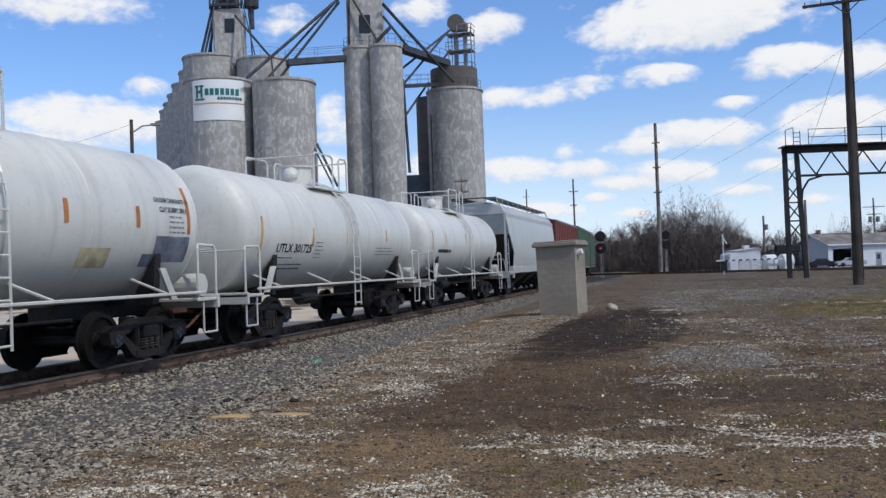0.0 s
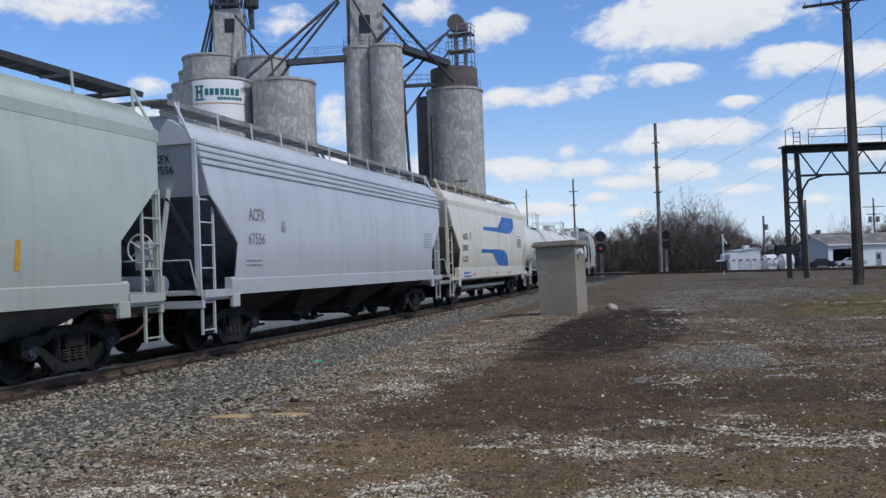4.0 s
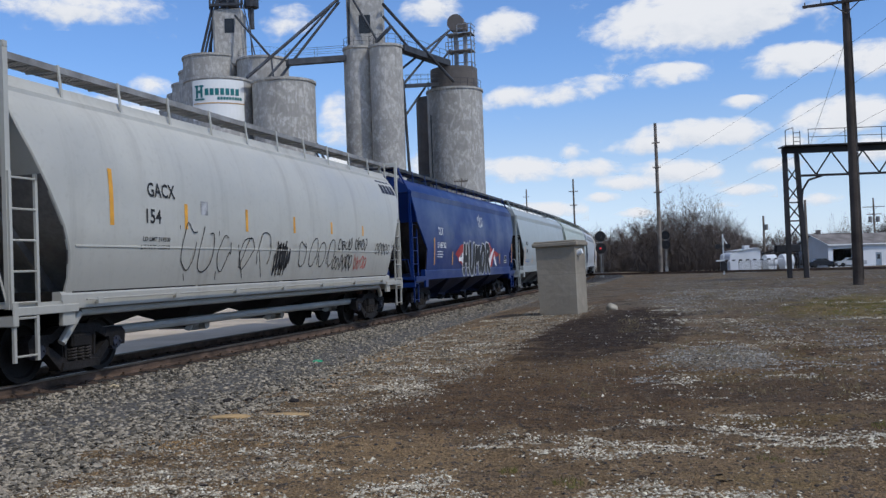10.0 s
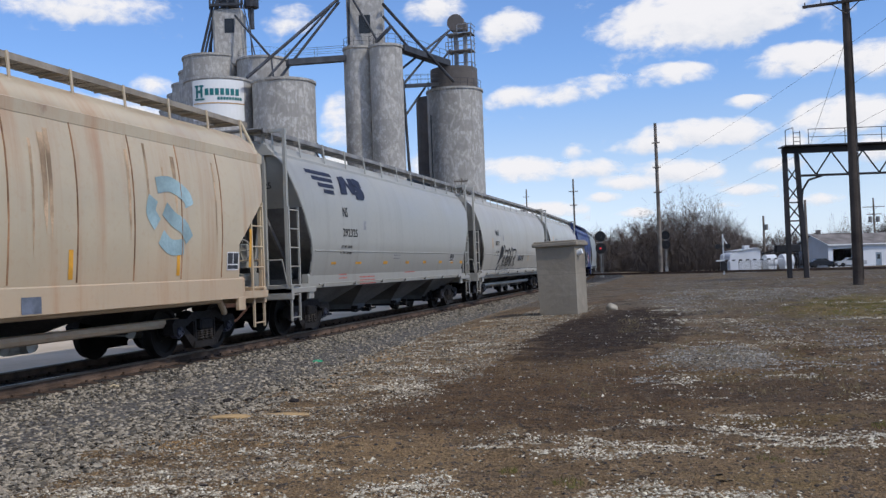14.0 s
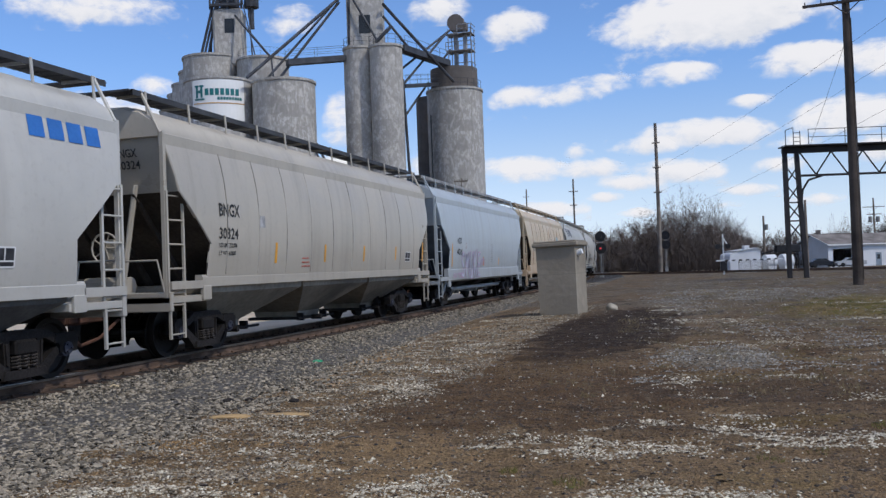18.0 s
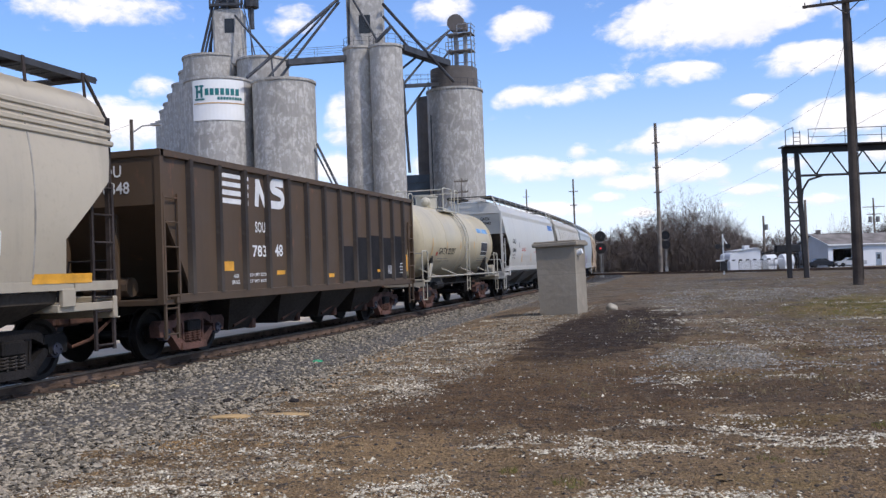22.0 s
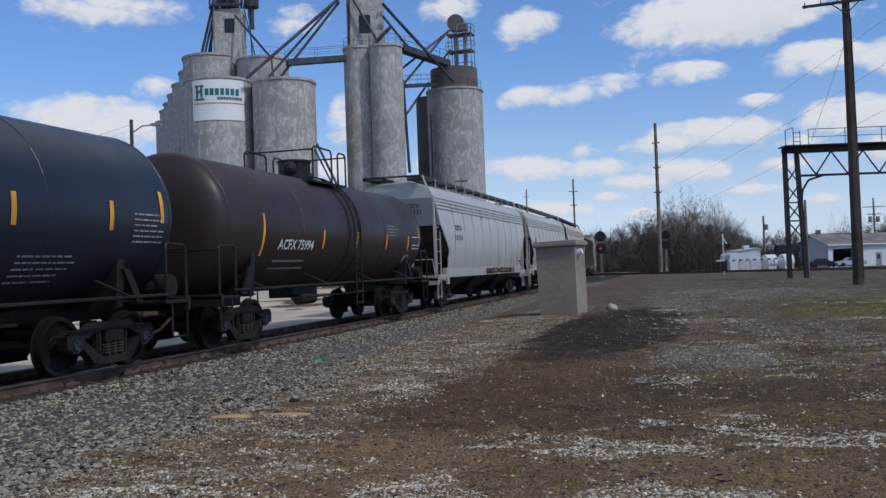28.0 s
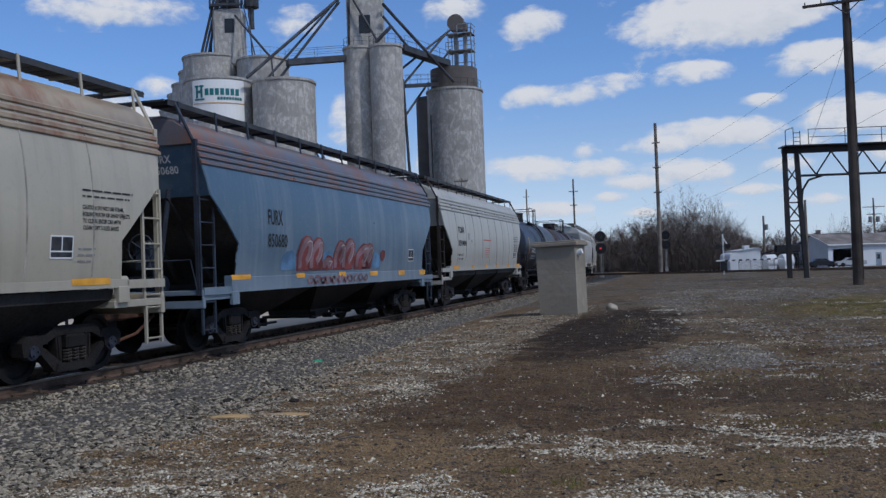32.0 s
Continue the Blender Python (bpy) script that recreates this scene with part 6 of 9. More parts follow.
patch(*C["H12"], 4.13, 4.23, 1.61, 2.04, ORANGE, "reflector", "orange reflective strip")
patch(*C["H12"], 4.90, 5.26, 1.66, 1.92, PANEL_BW, "data_panel", "black and white data panel")
letters(*C["T13"], "GATX 22337", -3.23, 1.95, 0.22, 2.22, BLACK)
bars(*C["T13"], 2.75, 2.86, 2.14, 1, MARK_PALEBLUE, 0.35, 0.4, words=2)
patch(*C["T13"], 3.11, 4.21, 1.92, 2.46, PANEL_BW, "data_panel", "black and white data table")
bars(*C["T13"], 2.87, 1.78, 2.15, 2, GREY_TEXT, 0.05, 0.09, words=3)
bars(*C["T13"], -3.17, 1.78, 1.76, 2, GREY_TEXT, 0.05, 0.09, words=3)
patch(*C["T13"], -3.53, -3.33, 1.89, 2.02, RED_TEXT, "placard", "small red placard")
patch(*C["C14"], -4.84, -3.78, 3.35, 3.43, WHITE, "emblem_bar", "white stripe of an emblem")
patch(*C["C14"], -4.85, -3.79, 3.18, 3.27, WHITE, "emblem_bar", "white stripe of an emblem")
patch(*C["C14"], -4.85, -3.80, 3.01, 3.11, WHITE, "emblem_bar", "white stripe of an emblem")
patch(*C["C14"], -4.86, -3.81, 2.85, 2.95, WHITE, "emblem_bar", "white stripe of an emblem")
decal(*C["C14"], [(-3.54, 2.86), (-3.48, 3.42), (-3.32, 3.42), (-3.12, 3.10), (-3.08, 3.41), (-2.92, 3.41), (-2.97, 2.83), (-3.13, 2.85), (-3.33, 3.14), (-3.38, 2.84)], WHITE, "emblem", "white block emblem")
strokes(*C["C14"], [spline([(-2.19, 3.41), (-2.66, 3.40), (-2.71, 3.26), (-2.27, 3.16), (-2.31, 2.95), (-2.80, 2.93)])], WHITE, 0.17, "emblem", "white block emblem")
letters(*C["C14"], "SOU", -3.55, 2.32, 0.22, 0.45, WHITE)
letters(*C["C14"], "783", -3.69, 1.82, 0.23, 0.62, WHITE)
letters(*C["C14"], "48", -2.68, 1.83, 0.25, 0.38, WHITE)
patch(*C["C14"], -4.91, -4.48, 1.54, 1.72, ORANGE, "reflector", "orange painted mark")
patch(*C["C14"], -2.61, -2.21, 1.43, 1.52, ORANGE, "reflector", "orange painted mark")
patch(*C["C14"], 0.17, 0.57, 1.32, 1.41, ORANGE, "reflector", "orange painted mark")
patch(*C["C14"], 3.72, 4.08, 1.40, 1.47, ORANGE, "reflector", "orange painted mark")
patch(*C["C14"], 6.29, 6.47, 1.39, 1.89, ORANGE, "reflector", "orange painted mark")
letters(*C["C14"], "LD LMT 222300", -3.83, 1.42, 0.06, 0.83, WHITE)
letters(*C["C14"], "LT WT 63700", -3.84, 1.29, 0.06, 0.82, WHITE)
letters(*C["C14"], "AGGIE", -4.51, 1.40, 0.07, 0.22, WHITE)
letters(*C["C14"], "SERVICE", -4.58, 1.28, 0.07, 0.31, WHITE)
patch(*C["C14"], 4.63, 5.22, 1.33, 1.58, PANEL_LINE_W, "stencil_box")
bars(*C["C14"], 3.95, 1.62, 0.24, 3, WHITE, 0.05, 0.09, words=3)
bars(*C["C14"], 5.73, 1.61, 0.65, 4, WHITE, 0.05, 0.09, words=3)
patch(*C["H15"], -5.36, -4.52, 2.62, 2.97, WHITE, "number_board", "white patch behind lettering")
letters(*C["H15"], "CEFX", -5.30, 2.67, 0.23, 0.72, BLACK, 0.014)
letters(*C["H15"], "319056", -5.30, 2.25, 0.22, 1.00, BLACK)
letters(*C["H15"], "LD LMT 223500", -5.34, 1.95, 0.08, 0.79, BLACK)
letters(*C["H15"], "LT WT 62100", -5.38, 1.79, 0.08, 0.80, BLACK)
patch(*C["H15"], -4.00, -3.76, 2.45, 2.70, PANEL_LINE, "stencil_box")
bars(*C["H15"], -1.29, 2.45, 1.68, 1, RED_TEXT, 0.11, 0.09, words=3)
bars(*C["H15"], -1.06, 2.12, 1.14, 2, GREY_TEXT, 0.05, 0.09, words=3)
bars(*C["H15"], -1.13, 1.86, 1.38, 2, GREY_TEXT, 0.05, 0.09, words=3)
patch(*C["H15"], 4.26, 4.78, 1.81, 2.12, PANEL_BW, "data_panel", "black and white data panel")
patch(*C["H15"], -5.97, -5.14, 1.44, 1.53, ORANGE, "sill_mark", "yellow sill mark")
patch(*C["H15"], -3.51, -3.08, 1.44, 1.54, ORANGE, "sill_mark", "yellow sill mark")
patch(*C["H15"], -1.60, -1.16, 1.43, 1.54, ORANGE, "sill_mark", "yellow sill mark")
patch(*C["H15"], 0.01, 0.96, 1.43, 1.55, ORANGE, "sill_mark", "yellow sill mark")
patch(*C["H15"], 2.88, 3.83, 1.42, 1.56, ORANGE, "sill_mark", "yellow sill mark")
patch(*C["H15"], 5.41, 6.68, 1.42, 1.56, ORANGE, "sill_mark", "yellow sill mark")
letters(*C["H16"], "CSYX", -6.19, 2.57, 0.28, 0.71, BLACK)
letters(*C["H16"], "12581", -6.25, 2.29, 0.23, 0.84, BLACK)
sprayed(*C["H16"], "MOST", -5.45, 1.80, 1.1, 0.42, BLACK, 0.045, "black sprayed word", 0.011, 0.04, 0.05, 71)
sprayed(*C["H16"], "FRESH", -5.65, 1.42, 1.35, 0.38, BLACK, 0.045, "black sprayed word", 0.011, 0.015, 0.05, 72)
sprayed(*C["H16"], "138", -5.0, 1.19, 0.62, 0.25, BLACK, 0.045, "black sprayed number", 0.011, 0, 0.05, 73)
strokes(*C["H16"], scrawl(-4.3, 1.2, 0.4, 0.18, 3, 74), BLACK, 0.03, "graffito", "black sprayed tag")
patch(*C["H16"], -3.99, -3.77, 2.34, 2.59, PANEL_LINE, "stencil_box")
patch(*C["H16"], -6.44, -6.34, 1.39, 2.25, BURNT, "reflector", "orange reflective strip")
patch(*C["H16"], -4.04, -3.94, 1.42, 1.83, BURNT, "reflector", "orange reflective strip")
patch(*C["H16"], -1.34, -1.24, 1.40, 1.84, BURNT, "reflector", "orange reflective strip")
patch(*C["H16"], 1.32, 1.42, 1.41, 1.85, BURNT, "reflector", "orange reflective strip")
patch(*C["H16"], 4.08, 4.18, 1.42, 1.83, BURNT, "reflector", "orange reflective strip")
letters(*C["H16"], "LD LMT 222200", -6.36, 1.65, 0.07, 0.52, BLACK)
letters(*C["H16"], "LT WT 62800", -6.38, 1.52, 0.07, 0.52, BLACK)
patch(*C["H16"], 5.94, 6.34, 1.51, 1.77, PANEL_BW, "data_panel", "black and white data panel")
patch(*C["H16"], -3.40, 4.16, 1.18, 1.32, FADED_ORANGE, "sill_mark", "orange smear along the sill")
letters(*C["H17"], "CSYX", -5.87, 2.83, 0.19, 0.98, BLACK)
letters(*C["H17"], "13121", -5.92, 2.46, 0.19, 1.02, BLACK)
patch(*C["H17"], 1.70, 1.80, 1.38, 1.83, BURNT, "reflector", "orange reflective strip")
patch(*C["H17"], 4.24, 4.34, 1.37, 1.84, BURNT, "reflector", "orange reflective strip")
patch(*C["H17"], 6.69, 6.79, 1.39, 2.30, BURNT, "reflector", "orange reflective strip")
patch(*C["H17"], 6.25, 6.68, 1.48, 1.73, PANEL_BW, "data_panel", "black and white data panel")
bars(*C["H17"], 5.63, 2.00, 0.53, 6, GREY_TEXT, 0.05, 0.09, words=3)
strokes(*C["H17"], scrawl(-0.84, 1.16, 5.98, 0.22, 14, 81), RUSTY, 0.10, "graffito", "rust scuffs along the sill")
letters(*C["T18"], "ACFX 75994", -4.10, 1.99, 0.22, 1.87, WHITE)
bars(*C["T18"], -4.12, 1.71, 1.90, 2, GREY_LIGHT, 0.08, 0.16, words=3)
bars(*C["T18"], 3.04, 2.73, 1.00, 4, GREY_LIGHT, 0.05, 0.09, words=3)
patch(*C["T18"], 6.13, 6.87, 2.10, 2.46, PANEL_BW, "data_panel", "black and white data table")
patch(*C["T18"], 4.81, 5.36, 1.67, 1.91, PANEL_LINE_W, "stencil_box")
letters(*C["T19"], "GATX 213975", -3.67, 2.11, 0.22, 1.87, WHITE)
bars(*C["T19"], -3.61, 1.90, 1.54, 1, GREY_LIGHT, 0.1, 0.09, words=3)
bars(*C["T19"], -3.57, 1.77, 1.51, 1, GREY_LIGHT, 0.1, 0.09, words=3)
bars(*C["T19"], -1.40, 1.85, 1.05, 4, GREY_LIGHT, 0.05, 0.09, words=3)
bars(*C["T19"], 2.04, 1.80, 1.26, 5, GREY_LIGHT, 0.05, 0.09, words=3)
bars(*C["T19"], 5.49, 2.49, 0.87, 6, GREY_LIGHT, 0.05, 0.09, words=3)
letters(*C["H20"], "TCMX", -5.22, 2.75, 0.22, 0.87, BLACK)
letters(*C["H20"], "350484", -5.26, 2.26, 0.20, 1.21, BLACK)
letters(*C["H20"], "LD LMT 221400", -5.33, 1.88, 0.08, 0.80, BLACK)
letters(*C["H20"], "LT WT 64600", -5.35, 1.72, 0.08, 0.83, BLACK)
patch(*C["H20"], -3.80, -3.54, 2.50, 2.76, PANEL_LINE, "stencil_box")
bars(*C["H20"], -1.14, 2.52, 1.66, 1, RED_TEXT, 0.09, 0.09, words=3)
bars(*C["H20"], -0.84, 2.19, 1.00, 5, RED_TEXT, 0.05, 0.09, words=3)
bars(*C["H20"], 5.05, 2.78, 1.2, 3, BLACK, 0.05, 0.10, words=3)
patch(*C["H20"], 5.01, 5.61, 1.77, 2.06, PANEL_BW, "data_panel", "black and white data panel")
patch(*C["H20"], -5.86, -5.02, 1.40, 1.51, ORANGE, "sill_mark", "yellow sill mark")
patch(*C["H20"], -3.06, -2.66, 1.39, 1.52, ORANGE, "sill_mark", "yellow sill mark")
patch(*C["H20"], -0.83, -0.39, 1.39, 1.52, ORANGE, "sill_mark", "yellow sill mark")
patch(*C["H20"], 1.39, 1.83, 1.38, 1.52, ORANGE, "sill_mark", "yellow sill mark")
patch(*C["H20"], 3.67, 4.17, 1.38, 1.52, ORANGE, "sill_mark", "yellow sill mark")
patch(*C["H20"], 5.92, 6.76, 1.37, 1.52, ORANGE, "sill_mark", "yellow sill mark")
letters(*C["H21"], "FURX", -4.88, 2.49, 0.32, 0.70, BLACK)
letters(*C["H21"], "850680", -4.89, 2.02, 0.28, 0.92, BLACK)
SPRAY_BLUE = plain("bright_blue_spray", (0.13, 0.25, 0.40), 0.6, 0, 0.3, 5, 0)
DULL_PINK = plain("dull_pink_spray", (0.25, 0.15, 0.16), 0.6, 0, 0.35, 5, 0)
DULL_RED = plain("dull_red_spray", (0.22, 0.055, 0.05), 0.6, 0, 0.3, 5, 0)
for y in (-3.95, -1.85, 1.50):
    decal(*C["H21"], [(y - 0.25, 1.52), (y - 0.33, 1.65), (y - 0.22, 1.84), (y - 0.02, 1.93), (y + 0.22, 1.96), (y + 0.44, 1.86), (y + 0.58, 1.70), (y + 0.5, 1.52)], SPRAY_BLUE, "graffito", "blue sprayed patch", 0.008)
# fat round-shouldered letters: a dull red ground, pink insides and pale edges
for y, w, top, lean in ((-3.05, 0.72, 2.30, 0.10), (-2.45, 0.62, 2.28, 0.14), (-1.72, 0.55, 1.86, 0.05), (-1.02, 0.58, 2.24, 0.12), (-0.45, 0.66, 2.30, 0.16), (0.55, 0.85, 2.18, 0.22), (0.98, 0.55, 2.20, 0.18)):
    h = top - 1.5
    decal(*C["H21"], [(y - 0.55 * w, 1.5), (y - 0.62 * w, 1.5 + 0.45 * h), (y - 0.42 * w + lean, top - 0.10), (y - 0.1 * w + lean, top), (y + 0.3 * w + lean, top - 0.02), (y + 0.56 * w + lean, top - 0.2 * h), (y + 0.5 * w + lean, 1.5 + 0.4 * h), (y + 0.62 * w, 1.5)], DULL_RED, "graffito", "dull red sprayed fat letter", 0.011)
    inner = spline([(y - 0.34 * w, 1.55), (y - 0.30 * w, 1.5 + 0.5 * h), (y - 0.08 * w + lean, top - 0.16), (y + 0.22 * w + lean, top - 0.17), (y + 0.24 * w + 0.6 * lean, 1.5 + 0.45 * h), (y + 0.12 * w, 1.5 + 0.24 * h)], 5)
    strokes(*C["H21"], [inner], DULL_PINK, 0.19, "graffito", "faded pink inside of the sprayed letter", 0.018)
    strokes(*C["H21"], [[(a + 0.11, b + 0.01) for a, b in inner[9:]]], PALE_GREY, 0.03, "graffito", "thin pale highlight on the sprayed letter", 0.024)
decal(*C["H21"], [(2.12, 1.74), (2.05, 1.92), (2.2, 2.02), (2.42, 1.98), (2.44, 1.82), (2.3, 1.7)], DULL_RED, "graffito", "dull red sprayed dot", 0.012)
strokes(*C["H21"], scrawl(-2.9, 1.19, 4.0, 0.20, 11, 93), DULL_PINK, 0.06, "graffito", "faded pink scrawl")
patch(*C["H21"], 4.61, 5.12, 1.70, 2.05, PANEL_BW, "data_panel", "black and white data panel")
patch(*C["H21"], -6.36, -5.58, 1.36, 1.46, ORANGE, "sill_mark", "yellow sill mark")
patch(*C["H21"], -3.41, -2.96, 1.34, 1.45, ORANGE, "sill_mark", "yellow sill mark")
patch(*C["H21"], -0.92, -0.46, 1.32, 1.44, ORANGE, "sill_mark", "yellow sill mark")
patch(*C["H21"], 1.32, 1.91, 1.30, 1.43, ORANGE, "sill_mark", "yellow sill mark")
patch(*C["H21"], 3.75, 4.34, 1.28, 1.42, ORANGE, "sill_mark", "yellow sill mark")
patch(*C["H21"], 5.86, 6.48, 1.26, 1.41, ORANGE, "sill_mark", "yellow sill mark")
bars(*C["H22"], 5.37, 2.77, 1.49, 2, BLACK, 0.05, 0.09, words=3)
for car, y, z, dz in (("H22", 5.36, 2.50, 0.10), ("H20", 5.05, 2.38, 0.10)):
    for k, (text, w) in enumerate((("CAUTION: DO NOT USE STEAM,", 0.98), ("BOILING WATER OR SHARP OBJECTS", 1.14), ("TO CLEAN. ENTER CAR WITH", 0.9), ("CLEAN SOFT SOLED SHOES", 0.86))):
        letters(*C[car], text, y, z - dz * k, 0.062, w, BLACK, fat=0.03)
patch(*C["H22"], 4.68, 5.15, 1.78, 2.09, PANEL_BW, "data_panel", "black and white data panel")
patch(*C["H22"], 5.18, 6.07, 1.38, 1.48, ORANGE, "sill_mark", "yellow sill mark")
bars(*C["H22"], 5.27, 1.90, 0.41, 3, GREY_TEXT, 0.05, 0.09, words=3)
patch(*C["T19"], -4.52, -4.42, 2.02, 2.93, ORANGE, "reflector", "orange reflective strip")
patch(*C["T19"], -1.22, -1.12, 2.22, 2.68, ORANGE, "reflector", "orange reflective strip")
patch(*C["T19"], 1.77, 1.87, 2.23, 2.68, ORANGE, "reflector", "orange reflective strip")
patch(*C["T19"], 3.88, 3.98, 2.22, 2.68, ORANGE, "reflector", "orange reflective strip")
patch(*C["T19"], 6.43, 6.53, 2.38, 2.92, ORANGE, "reflector", "orange reflective strip")
patch(*C["T18"], -4.90, -4.80, 1.84, 2.74, ORANGE, "reflector", "orange reflective strip")
patch(*C["T18"], -1.70, -1.60, 2.03, 2.48, ORANGE, "reflector", "orange reflective strip")
patch(*C["T18"], 0.54, 0.64, 2.03, 2.48, ORANGE, "reflector", "orange reflective strip")
patch(*C["T18"], 2.92, 3.02, 2.06, 2.50, ORANGE, "reflector", "orange reflective strip")
patch(*C["T18"], 4.93, 5.03, 2.04, 2.47, ORANGE, "reflector", "orange reflective strip")
patch(*C["T18"], 7.04, 7.14, 2.18, 2.79, ORANGE, "reflector", "orange reflective strip")
patch(*C["T13"], -4.14, -4.04, 1.91, 2.48, FADED_ORANGE, "reflector", "orange reflective strip")
patch(*C["T13"], -2.26, -2.16, 2.03, 2.38, FADED_ORANGE, "reflector", "orange reflective strip")
patch(*C["T13"], -0.35, -0.25, 2.16, 2.44, FADED_ORANGE, "reflector", "orange reflective strip")
patch(*C["T13"], 1.82, 1.92, 2.20, 2.48, FADED_ORANGE, "reflector", "orange reflective strip")
patch(*C["T13"], 5.18, 5.28, 2.21, 3.03, FADED_ORANGE, "reflector", "orange reflective strip")
patch(*C["t0"], -4.73, -4.63, 1.89, 2.73, BURNT, "reflector", "orange reflective strip")
patch(*C["t0"], -3.15, -3.05, 2.29, 2.73, BURNT, "reflector", "orange reflective strip")
patch(*C["t0"], -1.04, -0.94, 2.34, 2.70, BURNT, "reflector", "orange reflective strip")
patch(*C["t0"], 1.78, 1.88, 2.31, 2.67, BURNT, "reflector", "orange reflective strip")
patch(*C["t0"], 3.56, 3.66, 2.30, 2.65, BURNT, "reflector", "orange reflective strip")
patch(*C["t0"], 5.28, 5.38, 2.22, 3.07, BURNT, "reflector", "orange reflective strip")
patch(*C["t1"], -4.92, -4.82, 1.82, 2.68, FADED_ORANGE, "reflector", "orange reflective strip")
patch(*C["t1"], -2.26, -2.16, 2.07, 2.51, FADED_ORANGE, "reflector", "orange reflective strip")
patch(*C["t1"], -0.06, 0.04, 2.17, 2.55, FADED_ORANGE, "reflector", "orange reflective strip")
patch(*C["t1"], 3.00, 3.10, 2.28, 2.62, FADED_ORANGE, "reflector", "orange reflective strip")
patch(*C["t2"], -4.88, -4.78, 2.13, 2.77, FADED_ORANGE, "reflector", "orange reflective strip")
patch(*C["t2"], -3.20, -3.10, 2.32, 2.73, FADED_ORANGE, "reflector", "orange reflective strip")
patch(*C["t2"], -0.30, -0.20, 2.41, 2.75, FADED_ORANGE, "reflector", "orange reflective strip")
# ---- marks stay clear of the tank heads ----
def tuck(car, limit):
    """Keeps painted marks on the straight part of a tank."""
    for o in car.children:
        if o.name.startswith(("stencil", "data_panel", "emblem", "placard", "sill_mark", "lettering", "patch", "stripe", "reflector", "brand", "strip", "panel", "mark")):
            ys = [v.co.y for v in o.data.vertices]
            over = max(0.0, max(ys) - limit) - max(0.0, -limit - min(ys))
            if over:
                for v in o.data.vertices:
                    v.co.y -= over


for key in ("t2", "t1", "t0", "T13", "T18", "T19"):
    reach = max(abs(v.co.y) for o in C[key][0].children if o.name.startswith("tank") for v in o.data.vertices)
    tuck(C[key][0], reach - 0.62)
# soot smudges over the eaves of two hoppers, and rust runs on a cream one
SMUDGE = plain("eave_soot", (0.10, 0.092, 0.085), 0.8, 0, 0.4, 9, 0)
RUN = plain("rust_run", (0.53, 0.37, 0.23), 0.8, 0, 0.35, 6, 0)
rnd = random.Random(17)
for key in ("H20", "H17"):
    reach = span(26 if key == "H20" else 23)[0] / 2 - 1.6
    for k in range(9):
        y = -reach + 2 * reach * (k + rnd.uniform(0.2, 0.8)) / 9
        w = rnd.uniform(0.10, 0.30)
        low = rnd.uniform(3.40, 3.58)
        decal(*C[key], [(y - w, 3.86), (y + w, 3.86), (y + 0.7 * w, low + 0.12), (y + 0.25 * w, low), (y - 0.3 * w, low + 0.08), (y - 0.8 * w, low + 0.2)], SMUDGE, "soot_stain", "dark soot smudge under the eave", 0.004)
for k in range(16):
    y = rnd.uniform(-5.6, 5.8)
    top, low, w = rnd.uniform(3.3, 3.75), rnd.uniform(1.6, 2.7), rnd.uniform(0.02, 0.09)
    decal(*C["H9"], [(y - 0.7 * w, top), (y + 0.7 * w, top), (y + 0.45 * w, low + 0.3), (y + 0.1 * w, low), (y - 0.5 * w, low + 0.35)], RUN, "rust_stain", "orange rust run down the side", 0.004)
# ---- reporting marks on the car ends ----
for key, i, mark, number in (("H1", 7, "ACFX", "59707"), ("H2", 8, "ACFX", "67556"), ("H3", 9, "NCLX", "4215"), ("H4", 10, "NCIX", "1565"), ("H5", 11, "TILX", "518732"), ("H6", 12, "GACX", "154"),
                             ("H7", 13, "NAHX", "60771"), ("H8", 14, "NS", "292325"), ("H9", 15, "ACFX", "45724"), ("H10", 16, "ACFX", "45245"), ("H11", 17, "BNGX", "30324"), ("H12", 18, "GACX", "53940"),
                             ("H15", 21, "CEFX", "319056"), ("H16", 22, "CSYX", "12581"), ("H17", 23, "CSYX", "13121"), ("H20", 26, "TCMX", "350484"), ("H21", 27, "FURX", "850680")):
    half, top = span(i)[0] / 2 - 0.62, 4.14 if key in ("H6", "H7", "H8") else 3.92
    end_letters(C[key][0], ((mark, 0.11 * len(mark)), (number, 0.095 * len(number))), lambda z, half=half, top=top: -(half - 0.24 * (top - z) / (top - 2.95)) - 0.012, 0.45, 3.58, 0.14, WHITE if key in ("H5", "H21") else BLACK)
half = span(20)[0] / 2 - 0.6
end_letters(C["C14"][0], (("SOU", 0.5), ("78348", 0.65)), lambda z: -half - 0.012, 0.3, 3.2, 0.2, WHITE)
# a crown on the blue hopper
crown = [[(0.66, 3.10), (0.97, 3.06), (1.29, 3.10)], [(0.64, 3.15), (0.97, 3.11), (1.31, 3.15)], [(0.64, 3.15), (0.54, 3.40), (0.66, 3.44), (0.80, 3.28)], [(1.31, 3.15), (1.41, 3.40), (1.29, 3.44), (1.15, 3.28)],
         [(0.74, 3.16), (0.70, 3.38), (0.83, 3.46), (0.97, 3.36)], [(1.21, 3.16), (1.25, 3.38), (1.12, 3.46), (0.97, 3.36)], [(0.97, 3.16), (0.97, 3.48)], [(0.97, 3.48), (0.93, 3.53), (0.97, 3.58), (1.01, 3.53), (0.97, 3.48)],
         [(0.86, 3.18), (0.90, 3.30), (0.97, 3.34), (1.04, 3.30), (1.08, 3.18)], [(0.54, 3.40), (0.56, 3.47)], [(1.41, 3.40), (1.38, 3.47)]]
